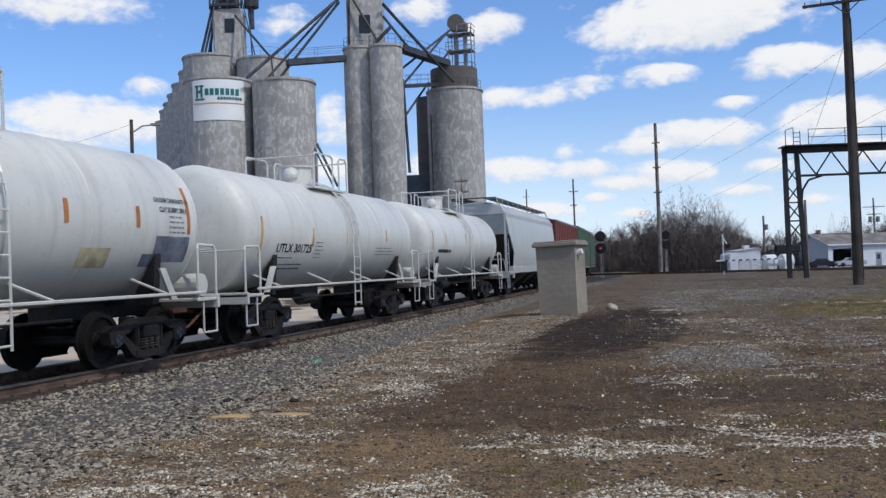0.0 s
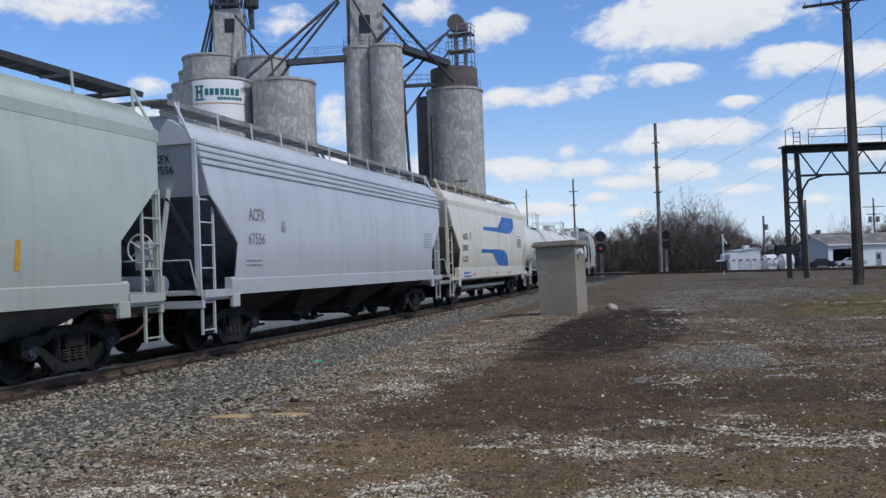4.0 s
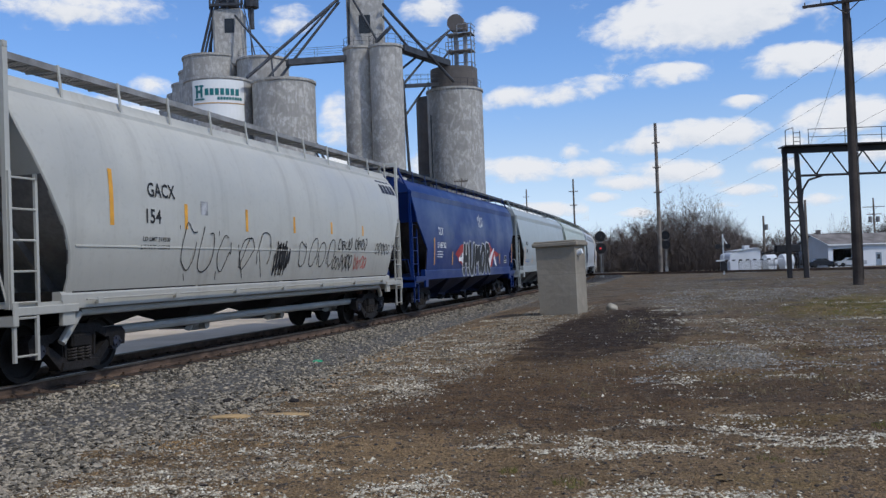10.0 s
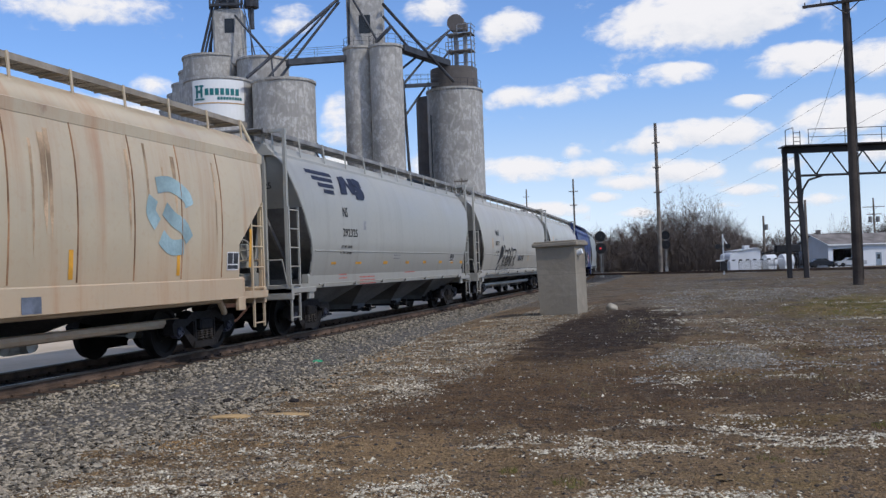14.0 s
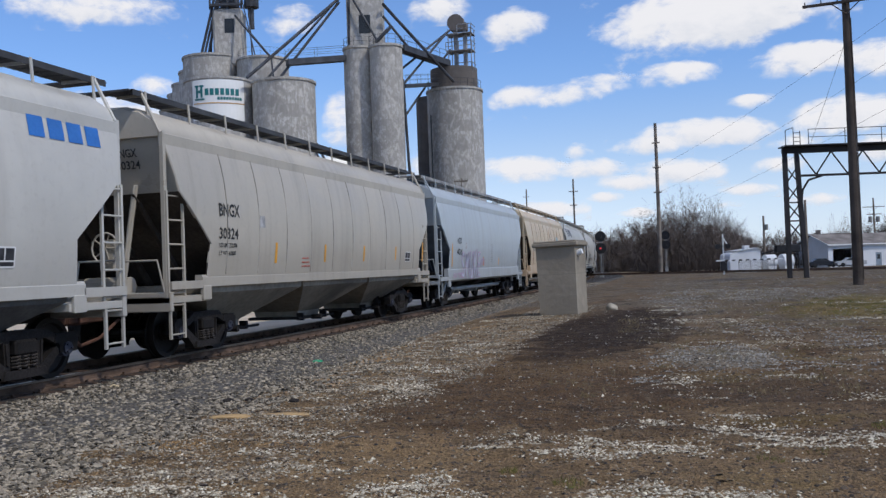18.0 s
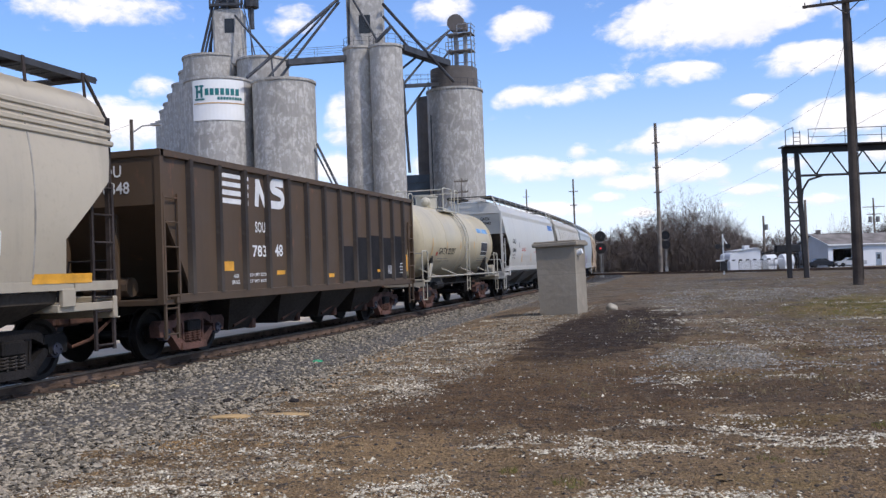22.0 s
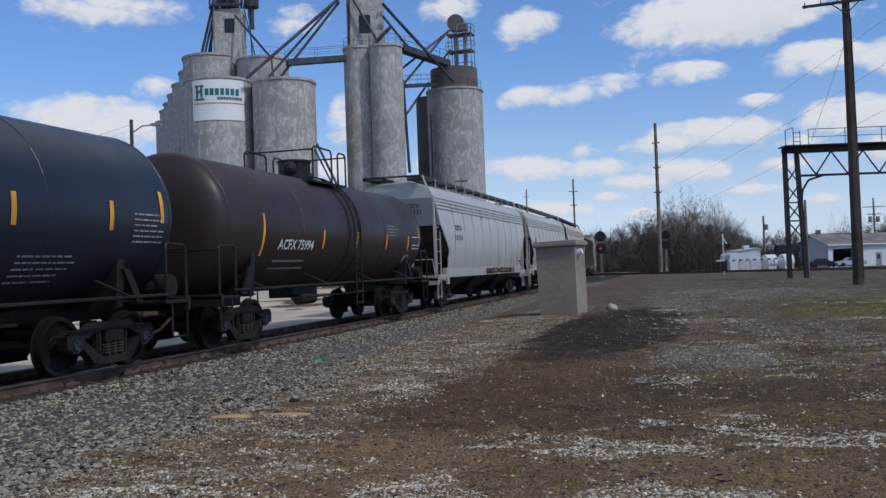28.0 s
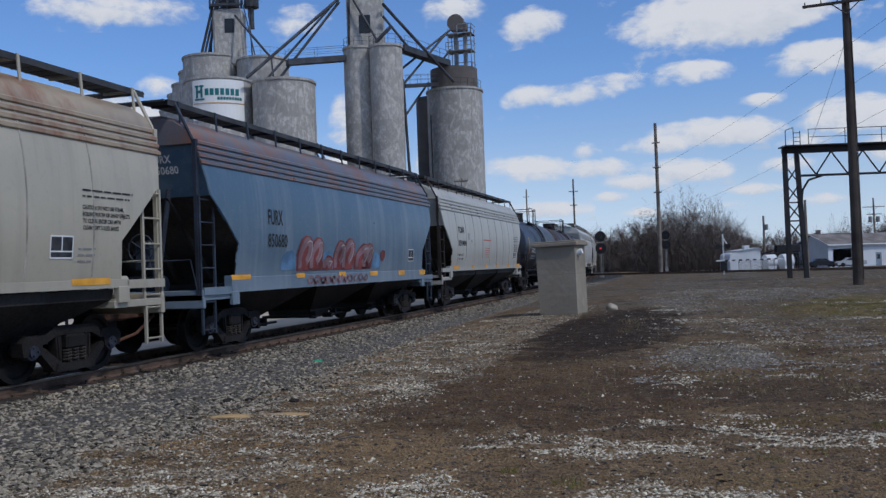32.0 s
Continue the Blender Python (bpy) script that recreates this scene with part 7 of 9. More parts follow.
strokes(*C["H5"], [spline(p) if len(p) > 2 else p for p in crown], WHITE, 0.024, "emblem", "pale crown emblem")
# big painted word on the blue hopper
sprayed(*C["H5"], "HUMOR", -1.9, 1.30, 4.55, 0.95, SPRAY_WHITE, 0.42, "white outline of a sprayed word", 0.011, 0, 0.02, 3, 0.86)
sprayed(*C["H5"], "HUMOR", -1.9, 1.30, 4.55, 0.95, BLACK, 0.29, "black fat sprayed letter", 0.017, 0, 0.02, 3, 0.86)
# four slanted blocks of a maker's emblem on the white hopper
for k in range(4):
    y0 = 5.66 + 0.41 * k
    decal(*C["H12"], [(y0, 3.47), (y0 + 0.32, 3.47), (y0 + 0.36, 3.88), (y0 + 0.04, 3.88)], MARK_BLUE, "emblem_bar", "blue emblem block")
REPAINT = plain("black_repaint", (0.014, 0.013, 0.014), 0.85, 0, 0.3, 6, 0.1)
# black repainted panels low on the coal hopper
for k, top in ((7, 2.1), (8, 2.35), (9, 2.42), (10, 2.38), (11, 2.45)):
    y0 = -(span(20)[0] / 2 - 0.6) + 0.95 + k * (span(20)[0] - 1.2 - 1.9) / 12
    patch(*C["C14"], y0 + 0.1, y0 + 0.92, 1.2, top, REPAINT, "repaint", "black repainted panel", 0.003)
# ---- grain elevator across the line ----
def concrete(name, colour, seed=0.0, patchy=0.5):
    m, nt, b = nodes_of(name)
    g = Graph(nt)
    big = g.noise(0.25, 6, 0.6, g.scaled(1, 1, 0.35, (seed, 0, 0)))
    flake = g.noise(1.9, 9, 0.74, g.scaled(1.3, 1.3, 0.75, (seed + 5, 2, 1)))
    block = g.math("MULTIPLY", g.cells(0.62, g.scaled(1.0, 1.0, 1.5, (seed, 1, 3)), out=1), 1.0)
    crack = g.cells(0.55, g.scaled(1.0, 1.0, 0.55, (seed, 2, 5)), "DISTANCE_TO_EDGE")
    streak = g.noise(1.3, 8, 0.66, g.scaled(2.2, 2.2, 0.07, (seed, 3, 0)))
    fine = g.noise(6, 6, 0.65)
    z = g.split()[2]
    c = g.mix(g.ramp(big, 0.3, 0.72), tuple(k * 0.84 for k in colour), tuple(min(1, k * 1.1) for k in colour))
    c = g.mix(0.12, c, block, "OVERLAY")
    c = g.mix(g.math("MULTIPLY", g.math("MULTIPLY", g.ramp(flake, 0.51, 0.57), g.ramp(block, 0.2, 0.8, 0.25, 1.0)), patchy), c, tuple(min(1, k * 1.6) for k in (colour[0], colour[1] * 1.02, colour[2] * 1.08)))
    c = g.mix(g.math("MULTIPLY", g.math("MULTIPLY", g.ramp(crack, 0.09, 0.01), g.ramp(flake, 0.42, 0.56)), patchy), c, tuple(min(1, k * 1.5) for k in colour))
    c = g.mix(g.math("MULTIPLY", g.ramp(streak, 0.50, 0.70), 0.42), c, tuple(k * 0.58 for k in colour))
    lift = g.math("FRACT", g.math("MULTIPLY", z, 0.82))
    c = g.mix(g.math("MULTIPLY", g.ramp(lift, 0.05, 0.0), 0.3), c, tuple(k * 0.6 for k in colour))
    c = g.mix(g.ramp(fine, 0.5, 0.8, 0, 0.22), c, tuple(k * 0.65 for k in colour))
    g.put(b.inputs["Base Color"], c)
    b.inputs["Roughness"].default_value = 0.9
    g.put(b.inputs["Normal"], g.bump(fine, 0.4, 0.04))
    return m


CONC = concrete("silo_concrete", (0.36, 0.345, 0.315), 0.0, 0.75)
CONC_B = concrete("silo_concrete_grey", (0.345, 0.335, 0.315), 4.0, 0.75)
CONC_DARK = concrete("brown_steel_bin", (0.13, 0.115, 0.105), 9.0, 0.15)
STRUCT = plain("weathered_steel", (0.07, 0.075, 0.085), 0.6, 0.3, 0.25, 3)
GREY_STEEL = plain("grey_steel", (0.30, 0.31, 0.32), 0.55, 0.3, 0.2, 2)
GLASS_DARK = plain("dark_opening", (0.03, 0.035, 0.04), 0.3, 0, 0.2, 3, 0)
SIGN_WHITE = plain("sign_white", (0.78, 0.79, 0.78), 0.5, 0, 0.05, 0.6, 0)
TEAL = plain("sign_teal", (0.02, 0.16, 0.17), 0.5, 0, 0.1, 1, 0)
GOLD = plain("sign_gold", (0.5, 0.30, 0.10), 0.5, 0, 0.1, 1, 0)


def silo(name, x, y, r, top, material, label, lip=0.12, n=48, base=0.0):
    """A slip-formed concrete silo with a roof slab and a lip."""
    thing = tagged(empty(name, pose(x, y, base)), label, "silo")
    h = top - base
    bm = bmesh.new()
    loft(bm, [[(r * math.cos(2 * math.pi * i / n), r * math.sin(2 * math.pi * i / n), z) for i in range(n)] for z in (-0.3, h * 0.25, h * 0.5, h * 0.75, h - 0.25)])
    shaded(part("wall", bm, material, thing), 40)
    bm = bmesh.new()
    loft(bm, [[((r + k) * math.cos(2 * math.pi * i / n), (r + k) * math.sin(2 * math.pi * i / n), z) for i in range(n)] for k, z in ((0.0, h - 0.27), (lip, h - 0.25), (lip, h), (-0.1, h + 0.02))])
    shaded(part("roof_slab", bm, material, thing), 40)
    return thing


def guard(parent, pts, h=1.05, r=0.022, step=1.5, material=None, name="guard_rail"):
    """A railing along a line of points: top rail, middle rail and posts."""
    up = Vector((0, 0, h))
    bm = bmesh.new()
    pipe(bm, [Vector(p) + up for p in pts], r, 5)
    rail = part(name, bm, material or STRUCT, parent)
    under = parent if parent.parent else rail
    bm = bmesh.new()
    pipe(bm, [Vector(p) + up * 0.5 for p in pts], r * 0.8, 5)
    part("middle_rail", bm, material or STRUCT, under)
    for a, b in zip(pts, pts[1:]):
        a, b = Vector(a), Vector(b)
        k = max(1, int((b - a).length / step))
        for i in range(k):
            p = a.lerp(b, i / k)
            bm = bmesh.new()
            rod(bm, p, p + up, r, 5)
            part("post", bm, material or STRUCT, under)
    return rail


def arc_points(r, z, a0, a1, n=10):
    return [(r * math.cos(radians(a0 + (a1 - a0) * i / n)), r * math.sin(radians(a0 + (a1 - a0) * i / n)), z) for i in range(n + 1)]


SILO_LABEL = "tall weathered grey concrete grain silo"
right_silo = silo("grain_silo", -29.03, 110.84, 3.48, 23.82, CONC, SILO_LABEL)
bm = bmesh.new()
n = 40
loft(bm, [[(2.95 * math.cos(2 * math.pi * i / n), 2.95 * math.sin(2 * math.pi * i / n), z) for i in range(n)] for z in (23.7, 26.3, 26.45)])
shaded(part("upper_bin", bm, CONC_DARK, right_silo, "brown round bin on the silo roof"), 40)
guard(right_silo, arc_points(3.35, 23.82, -210, 20, 14), material=STRUCT)
bm = bmesh.new()
box(bm, -3.05, -2.9, -2.2, -1.85, 8.5, 20.5)
part("door_slot", bm, GLASS_DARK, right_silo).matrix_basis = pose(0.2, -0.5, 0, 0, 0, 12)
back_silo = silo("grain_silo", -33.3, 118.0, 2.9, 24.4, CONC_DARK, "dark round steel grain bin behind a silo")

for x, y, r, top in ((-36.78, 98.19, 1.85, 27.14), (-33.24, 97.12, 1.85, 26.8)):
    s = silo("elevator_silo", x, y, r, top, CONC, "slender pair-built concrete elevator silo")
    guard(s, arc_points(r, top, -200, 20, 8))
# head house over the pair
hh = tagged(empty("head_house", pose(-36.48, 99.82, 26.9)), "square concrete head house over the silos", "head house")
bm = bmesh.new()
box(bm, -2.05, 2.05, -2.0, 2.0, -0.5, 12.0, 0.05)
part("wall", bm, CONC, hh).matrix_basis = pose(0, 0, 0, 0, 0, 15.7)
bm = bmesh.new()
box(bm, -0.65, 0.65, -2.06, -1.98, 1.9, 4.0)
part("window", bm, GLASS_DARK, hh, "dark window opening").matrix_basis = pose(0, 0, 0, 0, 0, 15.7)

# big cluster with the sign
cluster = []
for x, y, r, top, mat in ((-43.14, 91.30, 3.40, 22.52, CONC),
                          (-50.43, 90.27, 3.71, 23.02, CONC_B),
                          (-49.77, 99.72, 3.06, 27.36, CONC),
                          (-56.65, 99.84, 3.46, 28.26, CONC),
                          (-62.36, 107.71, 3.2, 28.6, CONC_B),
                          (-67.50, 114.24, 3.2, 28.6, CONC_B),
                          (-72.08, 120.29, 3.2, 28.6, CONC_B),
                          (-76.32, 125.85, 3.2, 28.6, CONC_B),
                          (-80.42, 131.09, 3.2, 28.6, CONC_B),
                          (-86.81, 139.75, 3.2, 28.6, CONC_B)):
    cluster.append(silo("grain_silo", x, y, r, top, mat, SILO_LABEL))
guard(cluster[2], arc_points(2.9, 27.36, -200, 20, 10), r=0.014)
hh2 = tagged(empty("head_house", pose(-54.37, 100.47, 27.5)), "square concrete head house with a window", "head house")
bm = bmesh.new()
box(bm, -1.8, 1.75, -2.0, 1.5, -0.5, 6.4, 0.25)
part("wall", bm, CONC, hh2).matrix_basis = pose(0, 0, 0, 0, 0, 20)
bm = bmesh.new()
box(bm, -0.35, 0.75, -2.06, -1.98, 3.4, 5.1)
part("window", bm, GLASS_DARK, hh2, "dark window opening").matrix_basis = pose(0, 0, 0, 0, 0, 20)
bm = bmesh.new()
for k in range(14):
    box(bm, -1.9, 2.0, -2.4, -2.0, 6.6 + k * 0.0 + 0.02 * k, 6.62 + 0.02 * k)
for sx in (-1.9, 0.2, 1.9):
    for sy in (-2, 2):
        rod(bm, (sx, sy, 6.3), (sx, sy, 14), 0.12, 6)
for z in (7.5, 9.5, 11.5):
    for sy in (-2, 2):
        rod(bm, (-1.9, sy, z), (1.9, sy, z), 0.08, 5)
        rod(bm, (-1.9, sy, z), (1.9, sy, z + 2), 0.07, 5)
box(bm, -1.0, 1.0, -1.0, 1.0, 7.0, 14.0)
rod(bm, (2.9, -1.0, 4), (2.9, -1.0, 14), 0.3, 8)
rod(bm, (2.9, -1.0, 6.6), (2.9, -1.0, 8.2), 0.9, 12)
part("leg_tower", bm, STRUCT, hh2, "dark steel frame of the bucket elevator").matrix_basis = pose(0, 0, 0, 0, 0, 15)
guard(hh2, [(2.0, -2.6, 6.8), (4.2, -2.0, 6.8), (4.2, 0.6, 6.8)], material=STRUCT)

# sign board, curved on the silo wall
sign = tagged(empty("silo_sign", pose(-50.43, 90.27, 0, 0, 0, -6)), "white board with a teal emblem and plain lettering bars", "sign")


R_SIGN = 3.79


def on_silo(a, z, r=3.80):
    return (r * math.sin(radians(a)), -r * math.cos(radians(a)), z)


def curved(parent, a0, a1, z0, z1, r, material, name, thick=0.05, n=14):
    bm = bmesh.new()
    rings = []
    for i in range(n + 1):
        a = a0 + (a1 - a0) * i / n
        rings.append([on_silo(a, z0, r), on_silo(a, z1, r), on_silo(a, z1, r - thick), on_silo(a, z0, r - thick)])
    loft(bm, rings)
    return part(name, bm, material, parent)


curved(sign, -12, 78, 18.3, 22.62, R_SIGN, SIGN_WHITE, "board")
curved(sign, -9, 78, 20.05, 20.15, R_SIGN + 0.04, GOLD, "stripe")
for a0, a1, z0, z1 in ((-4, -0.5, 20.7, 22.0), (4.5, 8, 20.7, 22.0), (-1, 5, 21.2, 21.5), (-6, 11, 20.45, 20.62), (-6, 1, 21.85, 22.05), (2.5, 10, 21.85, 22.05)):
    curved(sign, a0, a1, z0, z1, R_SIGN + 0.05, TEAL, "emblem")
for k in range(7):
    curved(sign, 12 + 8.2 * k, 18.0 + 8.2 * k, 20.95, 21.65, R_SIGN + 0.05, TEAL, "lettering_bar")
for k in range(9):
    curved(sign, 32 + 4.6 * k, 35.4 + 4.6 * k, 20.45, 20.75, R_SIGN + 0.05, TEAL, "lettering_bar")


def truss_bridge(name, a, b, w, h, label, material=STRUCT):
    """An enclosed conveyor bridge with a railed walkway."""
    a, b = Vector(a), Vector(b)
    thing = tagged(empty(name, Matrix.Translation(a)), label, "conveyor")
    d = b - a
    bm = bmesh.new()
    q = Vector((-d.y, d.x, 0)).normalized() * w / 2
    up = Vector((0, 0, h))
    loft(bm, [[p + q, p - q, p - q - up, p + q - up] for p in (Vector((0, 0, 0)), d)])
    part("conveyor_housing", bm, material, thing)
    guard(thing, [tuple(q), tuple(d + q)], step=2.5, material=material)
    guard(thing, [tuple(-q), tuple(d - q)], step=2.5, material=material)
    return thing


truss_bridge("conveyor_bridge", (-43.11, 92.29, 25.28), (-38.14, 96.79, 26.2), 1.0, 0.65, "dark steel conveyor bridge between silos")
truss_bridge("conveyor_bridge", (-31.83, 98.03, 27.06), (-29.33, 108.61, 27.23), 1.2, 0.7, "dark steel conveyor bridge between silos")
truss_bridge("catwalk", (-32.22, 99.57, 22.89), (-30.51, 107.3, 24.36), 1.0, 0.4, "dark steel catwalk to the silo roof")


def spout(a, b, r=0.28, label="dark steel grain spout running down between towers", material=STRUCT):
    bm = bmesh.new()
    rod(bm, a, b, r * 0.68, 10)
    thing = part("grain_spout", bm, material)
    return tagged(thing, label, "spout")


for a, b, r in (((-46.04, 88.4, 22.81), (-38.04, 96.67, 33.07), 0.26),
                ((-44.85, 90.81, 23.09), (-39.05, 97.43, 32.87), 0.2),
                ((-43.85, 92.12, 23.44), (-38.45, 96.57, 32.31), 0.22),
                ((-52.74, 98.76, 32.91), (-46.11, 94.54, 26.24), 0.2),
                ((-46.11, 94.54, 26.24), (-44.63, 91.9, 23.35), 0.16),
                ((-57.38, 98.59, 28.48), (-54.92, 98.09, 35.57), 0.24),
                ((-56.98, 98.7, 28.47), (-54.6, 98.18, 35.56), 0.2),
                ((-56.52, 98.83, 28.45), (-54.47, 98.22, 35.56), 0.24),
                ((-56.19, 98.92, 28.44), (-55.69, 98.9, 35.89), 0.14),
                ((-37.57, 97.33, 32.68), (-37.72, 97.4, 27.52), 0.22),
                ((-36.89, 97.01, 32.51), (-34.32, 97.32, 27.73), 0.2),
                ((-33.7, 97.92, 31.94), (-27.8, 105.99, 24.01), 0.27),
                ((-33.76, 97.93, 30.59), (-31.36, 99.72, 27.07), 0.22),
                ((-34.35, 96.8, 27.29), (-32.5, 97.28, 29.13), 0.32),
                ((-32.28, 99.52, 24.64), (-28.95, 109.67, 31.3), 0.2),
                ((-32.23, 99.57, 22.76), (-29.26, 108.56, 30.58), 0.2),
                ((-32.09, 98.0, 18.25), (-31.91, 109.2, 24.86), 0.2),
                ((-30.22, 108.37, 26.77), (-29.05, 109.69, 28.84), 0.18),
                ((-31.83, 98.64, 23.26), (-31.52, 98.95, 12.65), 0.24),
                ((-31.82, 99.06, 18.23), (-31.49, 99.27, 12.67), 0.12),
                ((-39.52, 91.44, 15.6), (-36.77, 90.24, 10.75), 0.2),
                ((-39.83, 91.36, 15.18), (-37.23, 90.11, 10.77), 0.14),
                ((-51.16, 99.2, 33.39), (-50.46, 98.48, 27.71), 0.12),
                ((-51.88, 98.96, 34.78), (-50.14, 98.57, 27.63), 0.1)):
    spout(a, b, r)
# bucket elevator leg on the right silo
leg = tagged(empty("bucket_elevator", pose(-28.3, 110.6, 24.2)), "grey steel bucket elevator with a rounded head", "elevator leg")
bm = bmesh.new()
for dx in (-0.45, 0.75):
    box(bm, dx, dx + 0.42, -0.3, 0.3, 0.0, 7.4)
part("trunk", bm, GREY_STEEL, leg)
bm = bmesh.new()
rod(bm, (-0.15, -0.45, 8.1), (-0.15, 0.45, 8.1), 1.05, 20)
box(bm, -0.7, 1.3, -0.4, 0.4, 7.0, 8.0, 0.05)
part("head", bm, CONC_DARK, leg, "brown rounded elevator head")
bm = bmesh.new()
for z in (1.7, 4.4, 6.5):
    box(bm, -1.3, 2.0, -1.0, 1.0, z, z + 0.12)
for x in (-1.0, 1.9):
    rod(bm, (x, -0.9, 0), (x, -0.9, 7.2), 0.06, 5)
    rod(bm, (x, 0.9, 0), (x, 0.9, 7.2), 0.06, 5)
part("platform", bm, GREY_STEEL, leg)
guard(leg, [(-1.3, -1.0, 4.5), (2.0, -1.0, 4.5), (2.0, 1.0, 4.5)], material=GREY_STEEL, r=0.05)
guard(leg, [(0.2, -1.0, 6.6), (2.0, -1.0, 6.6), (2.0, 1.0, 6.6)], material=GREY_STEEL, r=0.05)
guard(leg, [(0.2, -1.0, 1.8), (2.0, -1.0, 1.8), (2.0, 1.0, 1.8)], material=GREY_STEEL, r=0.05)
# low steel building between the silos
bm = bmesh.new()
box(bm, -2.6, 2.6, -2.5, 2.5, 0.0, 13.6, 0.03)
box(bm, -2.8, 2.8, -2.7, 2.7, 12.6, 12.8)
tagged(part("receiving_shed", bm, plain("blue_grey_siding", (0.13, 0.16, 0.19), 0.6, 0.2, 0.15, 2)), "tall blue-grey sheet metal receiving shed", "shed").matrix_basis = pose(-34.2, 113.2, 0, 0, 0, 15)
# paved road beyond the line
bm = bmesh.new()
prism(bm, [(-60, 0.0), (-11.85, 0.0), (-11.7, -0.15), (-60, -0.15)], "y", -150, 86)
tagged(part("road", bm, plain("pale_asphalt", (0.50, 0.415, 0.31), 0.9, 0, 0.12, 1.5)), "pale worn asphalt yard beyond the railway", "road", kind="structure").matrix_basis = pose(0, 0, 0.03)

# ---- booth and signals ----
booth = tagged(empty("concrete_booth", pose(-4.16, 28.3, 0.13, 0, -1.4, -7)), "weathered concrete trackside booth with a flat cap", "booth")
BOOTH = concrete("booth_concrete", (0.275, 0.237, 0.18), 2.0, 0.15)
bm = bmesh.new()
prism(bm, [(-0.58, -0.30), (0.58, -0.30), (0.61, 2.08), (-0.61, 2.08)], "y", -0.62, 0.62)
part("wall", bm, BOOTH, booth)
bm = bmesh.new()
box(bm, -0.70, 0.70, -0.72, 0.72, 2.08, 2.20, 0.02)
box(bm, -0.66, 0.66, -0.68, 0.68, 2.20, 2.25, 0.02)
part("cap", bm, BOOTH, booth)
bm = bmesh.new()
rod(bm, (0.6, -0.3, 1.85), (0.76, -0.3, 1.9), 0.09, 12)
part("lamp", bm, SIGN_WHITE, booth, "small white lamp")


def glow(name, colour, strength):
    m, nt, b = nodes_of(name)
    b.inputs["Base Color"].default_value = (*colour, 1)
    b.inputs["Emission Color"].default_value = (*colour, 1)
    b.inputs["Emission Strength"].default_value = strength
    return m


RED_LIGHT = glow("red_lamp", (0.75, 0.05, 0.07), 0.4)
SIGNAL_BLACK = plain("signal_black", (0.02, 0.02, 0.022), 0.6, 0, 0.2, 4)
POLE_GREY = plain("pole_grey", (0.28, 0.28, 0.27), 0.6, 0.3, 0.2, 4)


def signal(x, y, z, h, label, lit=False):
    thing = tagged(empty("railway_signal", pose(x, y, z)), label, "signal")
    bm = bmesh.new()
    rod(bm, (0, 0, -0.2), (0, 0, h), 0.06, 8)
    box(bm, -0.2, 0.2, -0.2, 0.2, -0.2, 0.4, 0.02)
    part("mast", bm, POLE_GREY, thing)
    for k, zz in enumerate((h - 0.45, h - 1.75)):
        bm = bmesh.new()
        rod(bm, (0, -0.12, zz), (0, -0.2, zz), 0.58, 24)
        rod(bm, (0, -0.2, zz), (0, -0.5, zz), 0.13, 10)
        rod(bm, (0, -0.1, zz), (0, 0.25, zz), 0.25, 10)
        head = part("signal_head", bm, SIGNAL_BLACK, thing, "round black target head")
        if lit and k == 1:
            bm = bmesh.new()
            rod(bm, (0, -0.51, zz), (0, -0.53, zz), 0.10, 12)
            part("lens", bm, RED_LIGHT, head, "lit red lens")
    ladder_bm = bmesh.new()
    for dx in (-0.16, 0.16):
        rod(ladder_bm, (dx, 0.3, 0), (dx, 0.3, h - 0.4), 0.02, 4)
    part("mast_ladder", ladder_bm, POLE_GREY, thing)
    return thing


signal(-10.55, 100.9, 0.0, 4.95, "black two-headed railway signal showing red", True)
signal(-4.66, 128.6, 0.3, 5.2, "black two-headed railway signal on a pale mast")

POLE_WOOD = plain("pole_wood", (0.075, 0.06, 0.05), 0.9, 0, 0.3, 3, 0.4)
POLE_PALE = plain("pole_wood_grey", (0.22, 0.19, 0.16), 0.9, 0, 0.3, 3, 0.4)


def utility_pole(x, y, z, h, r, arms, label, material=POLE_WOOD, turn=0, lean=0.0):
    """Arms: (height, half length). Insulators stand on each arm."""
    thing = tagged(empty("utility_pole", pose(x, y, z, 0, 0, turn)), label, "utility pole")
    bm = bmesh.new()
    rod(bm, (0, 0, -0.4), (0, 0, h), r, 12, r * 0.7)
    part("pole", bm, material, thing)
    for zz, half in arms:
        bm = bmesh.new()
        box(bm, -half, half, -r - 0.1, -r, zz - 0.06, zz + 0.06, 0.01)
        if half > 1:
            for s in (-1, 1):
                rod(bm, (s * half * 0.35, -r - 0.05, zz), (0, -r - 0.02, zz - half * 0.3), 0.025, 5)
        arm = part("cross_arm", bm, material, thing)
        bm = bmesh.new()
        for k in range(6):
            xx = -half * 0.94 + half * 1.88 * k / 5
            rod(bm, (xx, -r - 0.05, zz + 0.05), (xx, -r - 0.05, zz + 0.2), 0.035, 6, 0.02)
        part("insulator", bm, material, arm)
    return thing


near_pole = utility_pole(6.5, 43.2, 0.42, 13.5, 0.215, [(12.2, 1.75), (13.0, 1.75)], "tall dark wooden utility pole with a cross-arm", turn=-8)
bm = bmesh.new()
pipe(bm, [(0.22, -0.1, 0.1), (0.21, -0.1, 6.0), (0.17, -0.08, 11.5)], 0.025, 5)
part("conduit", bm, POLE_WOOD, near_pole)
utility_pole(-5.12, 121.2, 0.2, 19.2, 0.27, [(16.6, 0.5), (13.4, 0.5), (10.2, 0.5)], "tall grey wooden transmission pole", POLE_PALE)
utility_pole(-21.1, 160.0, 0, 16.4, 0.2, [(14.2, 0.8), (11.8, 0.6)], "distant thin transmission pole", POLE_PALE)
